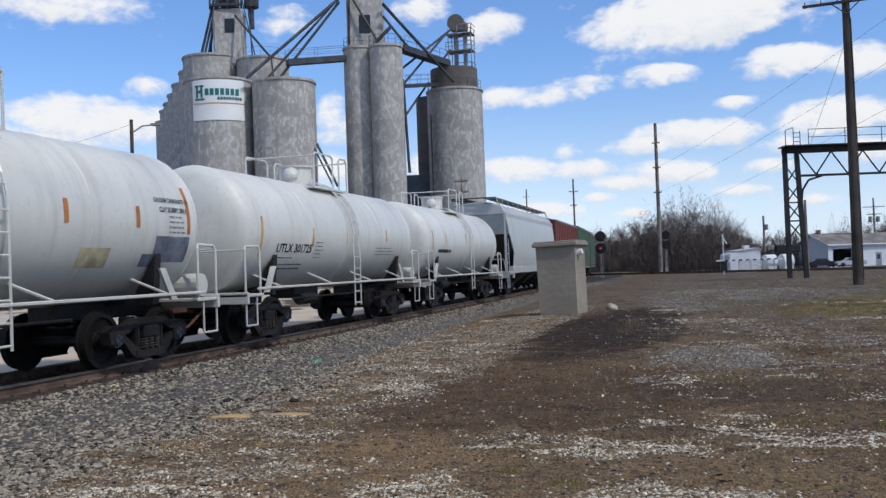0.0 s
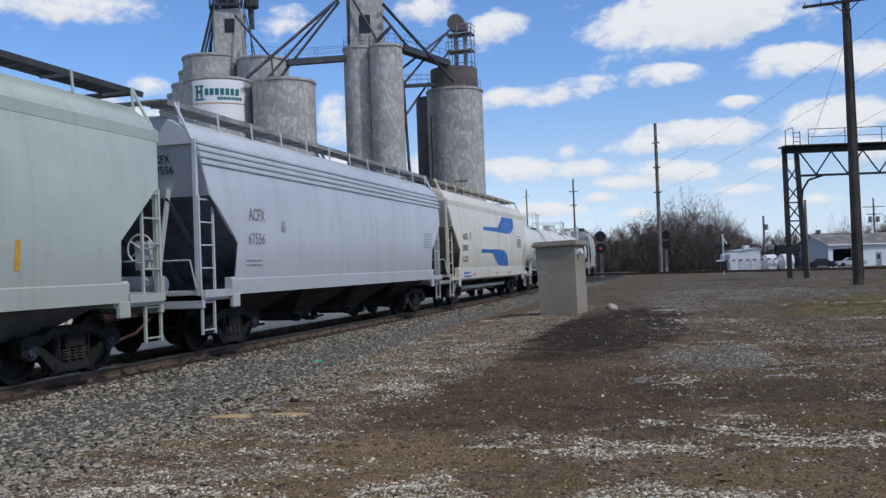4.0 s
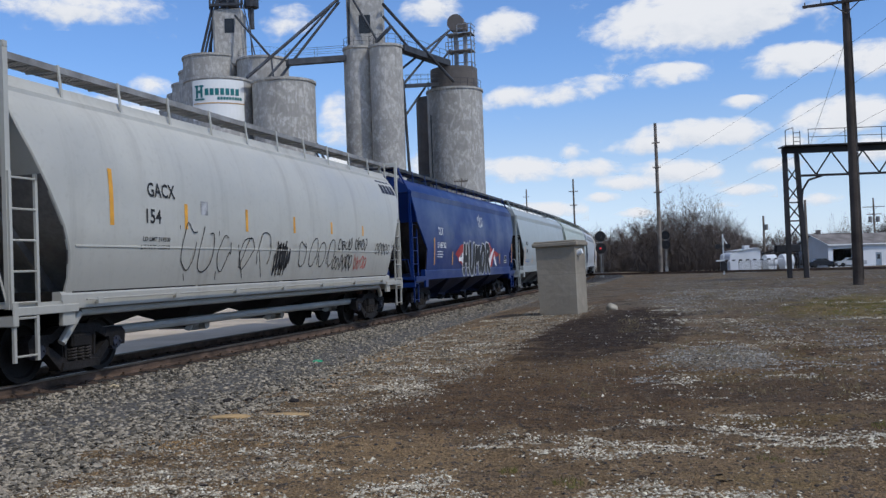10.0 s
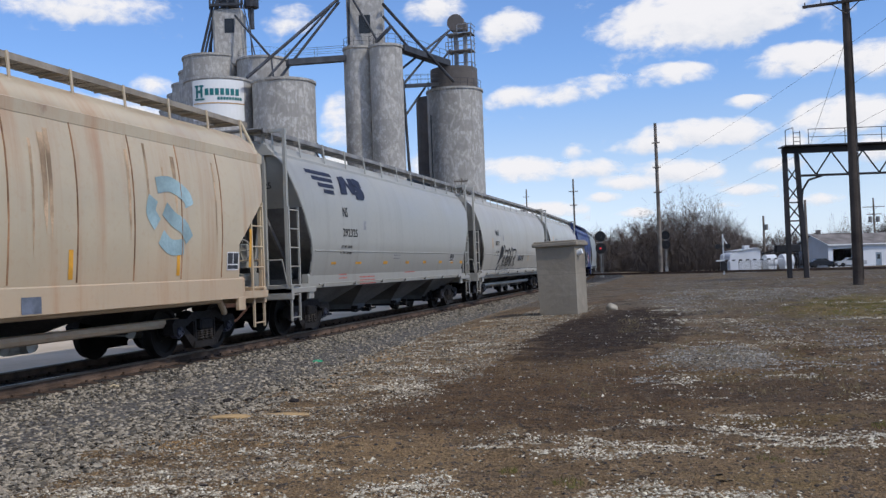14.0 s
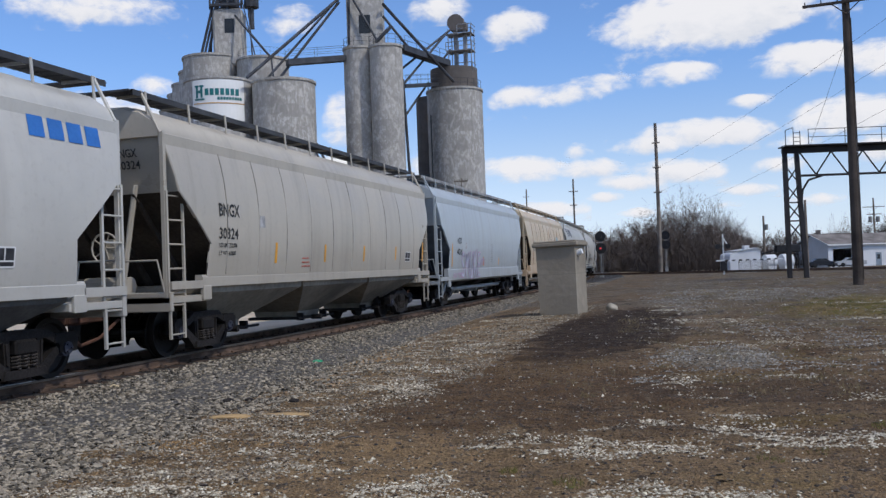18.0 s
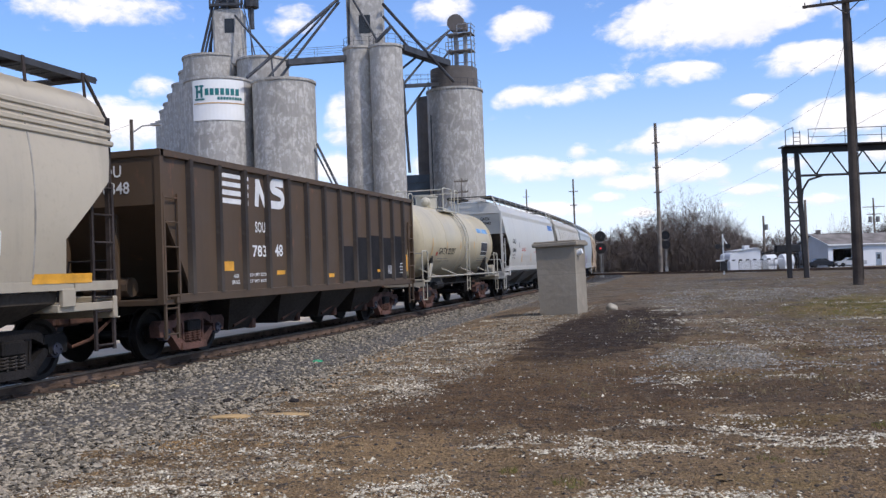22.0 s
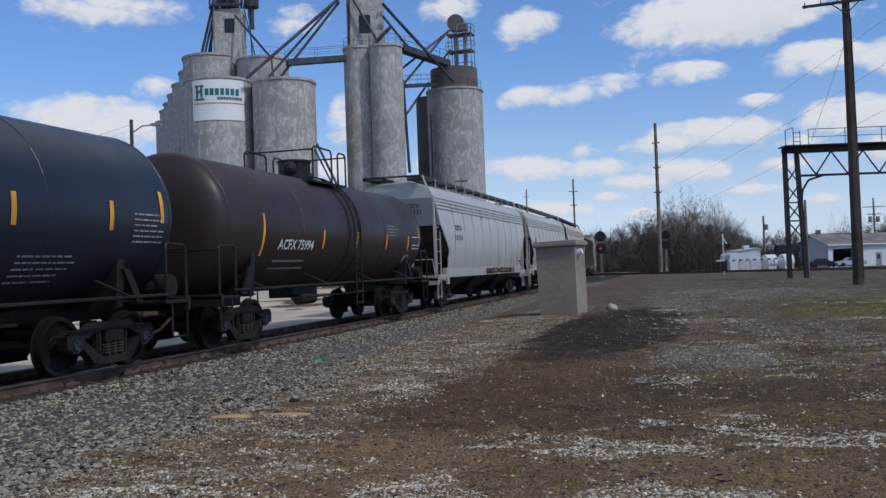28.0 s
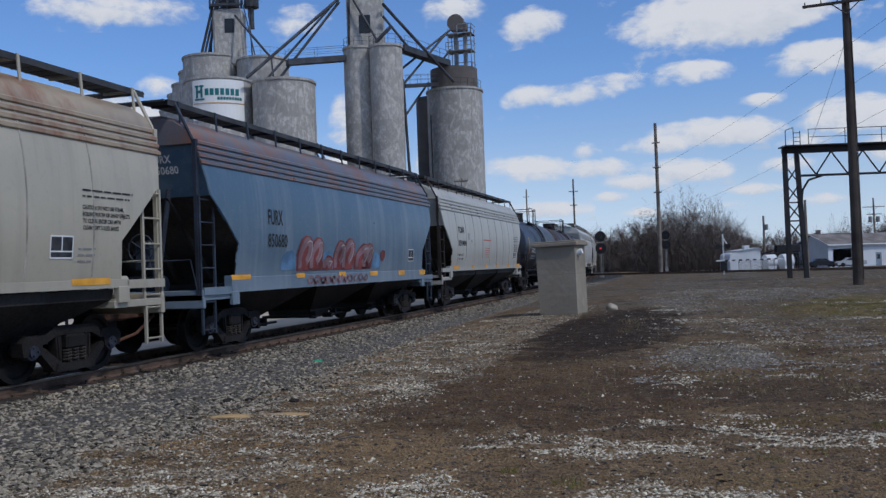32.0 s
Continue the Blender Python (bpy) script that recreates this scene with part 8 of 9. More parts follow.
utility_pole(-36.3, 197.3, 0, 18.2, 0.2, [(16.5, 0.6)], "distant thin transmission pole", POLE_PALE)
p = utility_pole(9.95, 158.6, -0.2, 8.5, 0.22, [], "short wooden pole with a transformer", POLE_PALE)
bm = bmesh.new()
rod(bm, (0.4, 0, 6.2), (0.4, 0, 7.1), 0.3, 10)
part("transformer", bm, POLE_GREY, p)
p = utility_pole(29.5, 176.0, -0.2, 11.5, 0.2, [(9.9, 1.8), (8.6, 1.2)], "wooden pole with two cross-arms and transformers", POLE_PALE)
bm = bmesh.new()
rod(bm, (0.6, 0, 7.2), (0.6, 0, 8.2), 0.33, 10)
box(bm, 0.0, 0.6, -0.05, 0.05, 7.6, 7.7)
part("transformer", bm, POLE_GREY, p)
bm = bmesh.new()
rod(bm, (-0.6, 0, 7.2), (-0.6, 0, 8.2), 0.33, 10)
box(bm, -0.6, 0.0, -0.05, 0.05, 7.8, 7.9)
part("transformer", bm, POLE_GREY, p)
utility_pole(-20.1, 78.0, 0.0, 9.55, 0.085, [(9.25, 0.62), (8.3, 0.62)], "grey wooden power pole with two cross-arms before the silos", POLE_PALE)
utility_pole(6.88, 66.4, 0.4, 5.0, 0.115, [], "short grey wooden stub pole", POLE_PALE)
# street lamp before the silos
lamp = tagged(empty("street_lamp", pose(-36.8, 53.85, 0)), "wooden pole with a curved street lamp arm", "street lamp")
bm = bmesh.new()
rod(bm, (0, 0, -0.2), (0, 0, 12.5), 0.16, 10, 0.12)
part("pole", bm, POLE_WOOD, lamp)
bm = bmesh.new()
pipe(bm, [(0.05, 0, 11.6), (0.7, 0.2, 12.05), (1.4, 0.4, 12.1)], 0.05, 6)
box(bm, 1.3, 2.0, 0.2, 0.6, 12.02, 12.2, 0.03)
part("lamp_arm", bm, GREY_STEEL, lamp)

# ---- signal bridge over the crossing line ----
bridge = tagged(empty("signal_bridge", pose(4.77, 55.41, 0.38, 0, 0, 15.7)), "black steel lattice signal bridge with railing", "signal bridge")
BRIDGE = plain("bridge_black", (0.028, 0.026, 0.028), 0.6, 0.2, 0.25, 3)
bm = bmesh.new()
for x0, x1, yy in ((0.0, 0.0, 0.0), (0.98, 0.66, 0.0)):
    loft(bm, [[(x0 * k + dx, yy + dy, z) for dx, dy in ((-0.12, -0.1), (0.12, -0.1), (0.12, 0.1), (-0.12, 0.1))] for x0, k, z in ((x0, 1, -0.6), (x1, 1, 7.35))])
part("leg", bm, BRIDGE, bridge)
bm = bmesh.new()
zs = [0.1 + 1.05 * k for k in range(7)]
for yy in (0.0,):
    for z0, z1 in zip(zs, zs[1:]):
        if z0 < 1.9:
            continue
        w0, w1 = 0.95 - 0.032 * z0, 0.95 - 0.032 * z1
        rod(bm, (0, yy, z0), (w1, yy, z1), 0.04, 4)
        rod(bm, (w0, yy, z0), (0, yy, z1), 0.04, 4)
        if int(z0 * 10) % 2 == 0:
            rod(bm, (0, yy, z1), (w1, yy, z1), 0.04, 4)
part("leg_lacing", bm, BRIDGE, bridge)
LEN = 26.0
bm = bmesh.new()
for yy in (0.0,):
    box(bm, -0.15, LEN, yy - 0.1, yy + 0.1, 7.1, 7.45)
    box(bm, 0.75, LEN, yy - 0.09, yy + 0.09, 5.75, 5.87)
box(bm, -0.15, LEN, -0.55, 0.55, 7.45, 7.52)
part("chord", bm, BRIDGE, bridge)
for k in range(14):
    x = 0.85 + 1.8 * k
    bm = bmesh.new()
    for yy in (0.0,):
        rod(bm, (x, yy, 7.15), (x + 0.9, yy, 5.85), 0.045, 5)
        rod(bm, (x + 0.9, yy, 5.85), (x + 1.8, yy, 7.15), 0.045, 5)
    part("lattice_bar", bm, BRIDGE, bridge)
bm = bmesh.new()
pipe(bm, [(0.85, 0, 4.3), (0.95, 0, 5.0), (1.3, 0, 5.55), (2.1, 0, 5.78)], 0.06, 6)
part("knee_brace", bm, BRIDGE, bridge)
guard(bridge, [(1.2, -0.5, 7.5), (LEN, -0.5, 7.5)], h=0.88, step=2.0, r=0.022, material=BRIDGE)
bm = bmesh.new()
pipe(bm, [(-0.1, -0.5, 7.5), (-0.1, -0.5, 8.35), (0.35, -0.5, 8.5), (0.35, -0.5, 7.5)], 0.025, 5)
for z in (7.7, 7.95, 8.2):
    rod(bm, (0.35, -0.5, z), (0.72, -0.5, z), 0.02, 5)
rod(bm, (0.72, -0.5, 7.5), (0.72, -0.5, 8.3), 0.025, 5)
part("ladder_cage", bm, BRIDGE, bridge)
# ---- crossing line, sheds and the white building ----
def low_track():
    bm = bmesh.new()
    a, b = Vector((-40, 118, 0.32)), Vector((60, 36, 0.52))
    d = (b - a).normalized()
    q = Vector((-d.y, d.x, 0))
    for s in (-0.75, 0.75):
        loft(bm, [[p + q * (s - 0.06) + Vector((0, 0, z0)) for z0 in (0,)] + [p + q * (s + 0.06), p + q * (s + 0.06) + Vector((0, 0, 0.17)), p + q * (s - 0.06) + Vector((0, 0, 0.17))] for p in (a, b)])
    tr = part("crossing_track", bm, RAIL_RUST)
    tagged(tr, "rusty rails of a second line crossing the yard", "railway track", kind="structure")


low_track()
WALL_WHITE = plain("white_siding", (0.66, 0.68, 0.70), 0.6, 0, 0.05, 1.5, 0.05)
ROOF_GREY = plain("grey_brown_shingles", (0.20, 0.18, 0.165), 0.9, 0, 0.25, 2.5, 0.5)
house = tagged(empty("white_garage", pose(19.96, 161.57, -0.42, 0, 0, 25)), "white single-storey garage building with grey-brown shingle roof", "building")
bm = bmesh.new()
W, Dp, He, Hr = 24.0, 9.7, 3.6, 5.35
prism(bm, [(0, -0.5), (Dp, -0.5), (Dp, He), (Dp / 2, Hr - 0.1), (0, He)], "x", 0, 0.15)
prism(bm, [(0, -0.5), (Dp, -0.5), (Dp, He), (Dp / 2, Hr - 0.1), (0, He)], "x", W - 0.15, W)
for x0, x1, z0, z1 in ((0.15, 0.8, -0.5, He), (0.8, 4.2, 2.9, He), (4.2, 8.5, -0.5, He), (8.5, 9.6, 2.1, He), (9.6, W - 0.15, -0.5, He)):
    box(bm, x0, x1, 0, 0.15, z0, z1)
box(bm, 0.15, W - 0.15, Dp - 0.15, Dp, -0.5, He)
box(bm, 0.15, W - 0.15, 0.15, Dp - 0.15, -0.5, -0.02)
part("wall", bm, WALL_WHITE, house)
bm = bmesh.new()
for s in (0, 1):
    pts = [(-0.45, He - 0.12), (Dp / 2, Hr), (Dp / 2, Hr + 0.12), (-0.45, He + 0.02)]
    pts = pts if s == 0 else [(Dp - a, b) for a, b in pts]
    prism(bm, pts, "x", -0.35, W + 0.3)
part("roof", bm, ROOF_GREY, house)
bm = bmesh.new()
for x in (0.74, 4.2):
    box(bm, x, x + 0.08, -0.03, 0.1, -0.3, 2.98)
box(bm, 0.74, 4.28, -0.032, 0.1, 2.9, 2.985)
part("bay_frame", bm, SIGN_WHITE, house, "white frame of the open garage bay")
bm = bmesh.new()
for k in range(4):
    box(bm, 0.85, 4.15, 0.4 + 0.6 * k, 0.98 + 0.6 * k, 2.78, 2.84)
part("bay_door", bm, POLE_GREY, house, "raised sectional door")
bm = bmesh.new()
box(bm, 8.5, 9.6, 0.04, 0.1, -0.3, 2.1)
door = part("door", bm, plain("door_grey_blue", (0.22, 0.27, 0.32), 0.5, 0, 0.1), house, "grey-blue door with a window")
bm = bmesh.new()
box(bm, 8.8, 9.3, 0.02, 0.04, 1.0, 1.8)
part("pane", bm, GLASS_DARK, door)
bm = bmesh.new()
box(bm, -0.35, W + 0.3, -0.53, -0.44, He - 0.16, He + 0.03)
part("fascia", bm, SIGN_WHITE, house)
for a, b in (((-0.5, He - 0.1), (Dp / 2, Hr + 0.02)), ((Dp + 0.5, He - 0.1), (Dp / 2, Hr + 0.02))):
    bm = bmesh.new()
    prism(bm, [a, b, (b[0], b[1] + 0.14), (a[0], a[1] + 0.14)] if a[0] < b[0] else [b, a, (a[0], a[1] + 0.14), (b[0], b[1] + 0.14)], "x", -0.40, -0.352)
    part("barge_board", bm, SIGN_WHITE, house)
bm = bmesh.new()
box(bm, 6.0, 6.3, -0.14, 0.0, 2.5, 2.75, 0.02)
part("wall_lamp", bm, POLE_GREY, house)
house2 = tagged(empty("brown_roof_house", pose(22.4, 203.0, -0.4, 0, 0, 12)), "low house with a dark brown roof and chimney", "house")
bm = bmesh.new()
prism(bm, [(0, -0.5), (8, -0.5), (8, 4.6), (4, 6.2), (0, 4.6)], "x", 0, 8.6)
part("wall", bm, WALL_WHITE, house2)
bm = bmesh.new()
for s in (0, 1):
    pts = [(-0.4, 4.5), (4, 6.2), (4, 6.4), (-0.4, 4.7)]
    prism(bm, pts if s == 0 else [(8 - a, b) for a, b in pts], "x", -0.4, 9.0)
part("roof", bm, plain("dark_shingles", (0.08, 0.07, 0.065), 0.9, 0, 0.2, 2), house2)
bm = bmesh.new()
box(bm, 1.9, 2.7, 3.6, 4.4, 5.4, 7.2)
box(bm, 1.82, 2.78, 3.52, 4.48, 7.0, 7.1)
part("chimney", bm, ROOF_GREY, house2)
# white shed and lying tanks
shed = tagged(empty("storage_shed", pose(2.7, 135.9, -0.42, 0, 0, 15)), "white sheet metal storage shed with a low sloping roof", "shed")
bm = bmesh.new()
prism(bm, [(2.3, -0.3), (5.6, -0.3), (5.6, 3.0), (5.3, 3.3), (2.3, 2.95)], "y", 0.25, 6)
part("wall", bm, WALL_WHITE, shed)
bm = bmesh.new()
prism(bm, [(2.1, 2.94), (5.25, 3.31), (5.75, 2.95), (5.8, 3.0), (5.3, 3.39), (2.1, 3.02)], "y", 0.05, 6.2)
part("roof", bm, plain("pale_sheet_roof", (0.55, 0.56, 0.57), 0.5, 0.2, 0.1, 2), shed)
bm = bmesh.new()
prism(bm, [(1.2, -0.3), (2.3, -0.3), (2.3, 2.85), (1.7, 2.75), (1.35, 2.6), (1.2, 2.3)], "y", 0, 5)
part("lean_to", bm, WALL_WHITE, shed, "rounded white lean-to")
bm = bmesh.new()
box(bm, 3.5, 4.3, 1.0, 1.8, 3.05, 3.75, 0.05)
part("roof_unit", bm, WALL_WHITE, shed)
for x, y in ((8.6, 138.6), (10.9, 139.2)):
    bm = bmesh.new()
    rod(bm, (0, 0, 1.1), (0.9, 0, 1.1), 1.0, 28)
    rod(bm, (0.9, 0, 1.1), (1.5, 0, 1.1), 1.02, 28)
    box(bm, 0.15, 1.4, -0.8, 0.8, -0.3, 0.5)
    t = shaded(part("storage_tank", bm, WALL_WHITE), 40)
    t.matrix_basis = pose(x, y, -0.2, 0, 0, 25)
    tagged(t, "white lying cylindrical storage tank on a cradle", "tank", group="storage tanks")
# dark loading conveyor behind the tanks
conv = tagged(empty("loading_conveyor", pose(9.6, 148.2, -0.4, 0, 0, 15)), "black lattice loading conveyor on legs behind the tanks", "conveyor")
bm = bmesh.new()
for z in (0.0, 0.75):
    for y in (-0.4, 0.4):
        rod(bm, (-1.5, y, 1.6 + z), (5.0, y, 3.1 + z), 0.06, 5)
for k in range(9):
    x = -1.4 + 0.75 * k
    rod(bm, (x, -0.4, 1.62 + 0.23 * (x + 1.5)), (x + 0.5, -0.4, 2.45 + 0.23 * (x + 1.5)), 0.045, 4)
part("truss", bm, SIGNAL_BLACK, conv)
bm = bmesh.new()
box(bm, 1.3, 4.9, -0.6, 0.6, 2.6, 3.7, 0.05)
part("hopper", bm, SIGNAL_BLACK, conv)
for x, h in ((-1.2, 1.7), (1.6, 2.7), (4.6, 3.1)):
    bm = bmesh.new()
    rod(bm, (x, -0.4, -0.4), (x, -0.4, h), 0.07, 5)
    rod(bm, (x, 0.4, -0.4), (x, 0.4, h), 0.07, 5)
    box(bm, x - 0.04, x + 0.04, -0.4, 0.4, h - 0.5, h - 0.4)
    part("leg", bm, SIGNAL_BLACK, conv)
fence = tagged(empty("chain_fence", pose(4.89, 133.4, -0.38, 0, 0, 15)), "grey chain link fence on thin posts", "fence")
for k in range(4):
    bm = bmesh.new()
    rod(bm, (k * 1.65, 0, -0.3), (k * 1.65, 0, 1.75), 0.05, 5)
    part("post", bm, POLE_GREY, fence)
bm = bmesh.new()
for z in (0.1, 1.7):
    rod(bm, (0, 0, z), (4.95, 0, z), 0.03, 4)
for k in range(42):
    for d in (-0.55, 0.55):
        rod(bm, (k * 0.12, 0, 0.9), (min(4.95, max(0, k * 0.12 + d)), 0, 0.1), 0.012, 3)
        rod(bm, (k * 0.12, 0, 0.9), (min(4.95, max(0, k * 0.12 + d)), 0, 1.7), 0.012, 3)
part("mesh", bm, POLE_GREY, fence)
# crossing gate
gate = tagged(empty("crossing_gate", pose(1.7, 78.0, 0.42, 0, 0, 8)), "level crossing gate with lamps on a white mast", "crossing gate")
bm = bmesh.new()
rod(bm, (0, 0, -0.3), (0, 0, 3.2), 0.06, 8)
rod(bm, (0, -0.05, 2.9), (0.35, -0.05, 2.3), 0.04, 6)
mast = part("mast", bm, SIGN_WHITE, gate)
bm = bmesh.new()
for dx in (-0.45, 0.35):
    rod(bm, (dx, -0.1, 2.2), (dx, -0.2, 2.2), 0.22, 16)
box(bm, -0.5, 0.4, -0.05, 0.05, 2.15, 2.25)
box(bm, -0.25, 0.25, -0.2, 0.2, 0.2, 1.0, 0.03)
part("flasher", bm, SIGNAL_BLACK, gate)
bm = bmesh.new()
box(bm, -0.6, 4.6, -0.05, 0.0, 0.98, 1.08)
arm = part("arm", bm, SIGN_WHITE, gate)
for k in range(8):
    bm = bmesh.new()
    box(bm, 0.1 + 0.55 * k, 0.1 + 0.55 * k + 0.27, -0.054, 0.004, 0.976, 1.084)
    part("arm_stripe", bm, SIGNAL_BLACK, arm)


def parked_car(x, y, z, turn, colour, label):
    car = tagged(empty("parked_car", pose(x, y, z, 0, 0, turn)), label, "car")
    bm = bmesh.new()
    prism(bm, [(-2.2, 0.3), (2.2, 0.3), (2.25, 0.65), (1.9, 0.85), (1.0, 0.95), (-1.6, 0.95), (-2.2, 0.85)], "y", -0.85, 0.85)
    prism(bm, [(-1.7, 0.94), (1.1, 0.94), (0.45, 1.4), (-0.9, 1.42)], "y", -0.72, 0.72)
    part("body", bm, colour, car)
    bm = bmesh.new()
    prism(bm, [(-1.45, 0.98), (0.85, 0.98), (0.38, 1.34), (-0.85, 1.36)], "y", -0.74, 0.74)
    part("window", bm, GLASS_DARK, car)
    for sx in (-1.35, 1.4):
        for sy in (-0.8, 0.8):
            bm = bmesh.new()
            rod(bm, (sx, sy - 0.1, 0.32), (sx, sy + 0.1, 0.32), 0.32, 16)
            part("wheel", bm, SIGNAL_BLACK, car)


parked_car(18.3, 155.9, -0.40, 12, plain("black_car_paint", (0.02, 0.022, 0.03), 0.2, 0, 0.1), "black parked saloon car")
parked_car(22.3, 155.0, -0.40, 190, plain("silver_car_paint", (0.5, 0.51, 0.53), 0.25, 0.3, 0.05), "silver parked saloon car")


# ---- bare trees ----
BARK = plain("bare_bark", (0.075, 0.058, 0.048), 0.95, 0, 0.3, 2, 0)
TWIG = plain("twig_brown", (0.115, 0.090, 0.076), 0.95, 0, 0.3, 2, 0)


def tree_meshes(seed, height):
    """Trunk with limbs, and a crown of fine twigs, both tapered."""
    rnd = random.Random(seed)
    wood, fine = ([], []), ([], [])

    def stick(store, p, q, r0, r1, n):
        vs, fs = store
        d = (q - p).normalized()
        u = d.orthogonal().normalized()
        w = d.cross(u)
        o = len(vs)
        for c, r in ((p, r0), (q, r1)):
            for k in range(n):
                a = 2 * math.pi * k / n
                vs.append(tuple(c + (u * math.cos(a) + w * math.sin(a)) * r))
        for k in range(n):
            fs.append((o + k, o + (k + 1) % n, o + n + (k + 1) % n, o + n + k))

    def grow(p, d, length, r, level):
        q = p + d * length
        thin = level >= 3
        stick(fine if thin else wood, p, q, r, r * 0.65, 3 if thin else 6)
        if level >= 6:
            return
        for k in range(rnd.choice((2, 3, 3)) if level else 4):
            e = (d + Vector((rnd.gauss(0, 1), rnd.gauss(0, 1), rnd.gauss(0.25, 0.6))).normalized() * rnd.uniform(0.5, 0.95)).normalized()
            grow(p.lerp(q, rnd.uniform(0.55, 1.0)), e, length * rnd.uniform(0.6, 0.82), max(0.012, r * 0.58), level + 1)
    grow(Vector((0, 0, -0.3)), Vector((rnd.gauss(0, 0.05), rnd.gauss(0, 0.05), 1)).normalized(), height * 0.28, height * 0.018, 0)
    made = []
    for name, (vs, fs) in (("trunk", wood), ("crown", fine)):
        me = bpy.data.meshes.new(name)
        me.from_pydata(vs, [], fs)
        me.materials.append(BARK if name == "trunk" else TWIG)
        made.append(me)
    return made


TREES = []
for seed, h in ((1, 10.0), (2, 9.0), (3, 11.0), (4, 8.0)):
    TREES.append(tree_meshes(seed, h))


def tree(x, y, k, size, turn, label):
    thing = tagged(empty("bare_tree", pose(x, y, ground_z(x, y) - 0.05, 0, 0, turn)), label, "tree", group="bare trees along the horizon")
    thing.scale = (size, size, size)
    for me in TREES[k]:
        new(me.name, me).parent = thing


rnd = random.Random(8)
for i in range(78):
    u = i / 77
    x, y = -27 + 37 * u + rnd.uniform(-0.8, 0.8), 150 + rnd.uniform(-3, 26) + 8 * u
    hump = 1.0 + 0.42 * math.exp(-((x + 2) / 6) ** 2) - 0.4 * smooth(3, 12, x) - 0.12 * smooth(-12, -22, x)
    tree(x, y, rnd.randrange(4), hump * rnd.uniform(0.72, 1.05), rnd.uniform(0, 360), "leafless brown tree in the wood behind the crossing")
for x, y, s in ((7, 170, 0.85), (9, 175, 0.9), (10.5, 169, 0.8), (12, 172, 1.0), (14, 178, 1.05), (16, 184, 1.0), (18, 186, 1.0), (20, 192, 0.9), (33, 196, 1.25), (36, 198, 1.3), (39, 196, 1.2), (43, 198, 1.05), (30, 214, 1.1), (35, 205, 1.1), (-27, 172, 1.1), (-22.5, 168, 1.3)):
    tree(x, y, rnd.randrange(4), s, rnd.uniform(0, 360), "leafless tree standing beyond the buildings")


def brush(name, x0, x1, y0, y1, h, count, seed, label):
    """A thicket of bare stems."""
    rnd = np.random.RandomState(seed)
    n = count
    p = np.stack([rnd.uniform(x0, x1, n), rnd.uniform(y0, y1, n), np.full(n, -0.1)], 1)
    top = p + np.stack([rnd.normal(0, 0.5, n), rnd.normal(0, 0.5, n), h * rnd.uniform(0.15, 1.0, n) ** 1.3], 1)
    r = rnd.uniform(0.02, 0.05, n)[:, None]
    a = np.array([(1, 0, 0), (-0.5, 0.87, 0), (-0.5, -0.87, 0)])
    v = np.concatenate([p[:, None] + a[None] * r[:, None], top[:, None] + a[None] * r[:, None] * 0.4], 1)
    f = np.array([(0, 1, 4, 3), (1, 2, 5, 4), (2, 0, 3, 5)])
    f = (f[None] + 6 * np.arange(n)[:, None, None]).reshape(-1, 4)
    me = bpy.data.meshes.new(name)
    me.from_pydata(v.reshape(-1, 3).tolist(), [], f.tolist())
    me.materials.append(TWIG)
    return tagged(new(name, me), label, "brush", kind="stuff")


def thicket(name, x0, x1, y0, y1, height, count, seed, label):
    """The tangle of fine twigs of a leafless wood, thinner towards its top."""
    rnd = np.random.RandomState(seed)
    x, y = rnd.uniform(x0, x1, count), rnd.uniform(y0, y1, count)
    clump = 0.72 + 0.2 * np.sin(x * 1.7 + y * 0.4) + 0.18 * np.sin(x * 0.63 - y * 0.9 + 1) + 0.1 * np.sin(x * 4.1 + y)
    h = np.array([height(a) for a in x]) * clump
    z = h * rnd.uniform(0, 1, count) ** 0.85 - 0.4
    p = np.stack([x, y, z], 1)
    d = np.stack([rnd.normal(0, 0.55, count), rnd.normal(0, 0.55, count), rnd.uniform(0.2, 1.0, count)], 1)
    q = p + d * rnd.uniform(0.5, 1.5, count)[:, None]
    r = rnd.uniform(0.010, 0.030, count)[:, None, None]
    a = np.array([(1, 0, 0), (-0.5, 0.87, 0), (-0.5, -0.87, 0)])[None]
    v = np.concatenate([p[:, None] + a * r, q[:, None] + a * r * 0.4], 1)
    f = np.array([(0, 1, 4, 3), (1, 2, 5, 4), (2, 0, 3, 5)])
    f = (f[None] + 6 * np.arange(count)[:, None, None]).reshape(-1, 4)
    me = bpy.data.meshes.new(name)
    me.from_pydata(v.reshape(-1, 3).tolist(), [], f.tolist())
    me.materials.append(THICKET)
    return tagged(new(name, me), label, "brush", kind="stuff")


THICKET = stone_material("thicket_twig", (0.060, 0.047, 0.042), (0.165, 0.135, 0.118), 0.2)
thicket("thicket", -27, 9, 147, 172, lambda x: 6.8 + 5.2 * math.exp(-((x + 2) / 7.5) ** 2) - 3.2 * smooth(4, 9, x), 68000, 4, "tangled grey-brown twigs of the leafless wood")
thicket("thicket", 5, 24, 168, 188, lambda x: 5.5, 11000, 5, "tangled grey-brown twigs of the leafless wood")
thicket("thicket", 26, 48, 196, 212, lambda x: 9.0, 11000, 6, "tangled grey-brown twigs of the leafless wood")
brush("brushwood", -26, 4, 150, 172, 5.4, 10000, 1, "dense leafless brown brushwood along the wood edge")
brush("brushwood", 4, 22, 168, 190, 3.4, 5000, 2, "dense leafless brown brushwood along the wood edge")
brush("brushwood", 24, 60, 192, 215, 4.0, 4000, 3, "dense leafless brown brushwood along the wood edge")


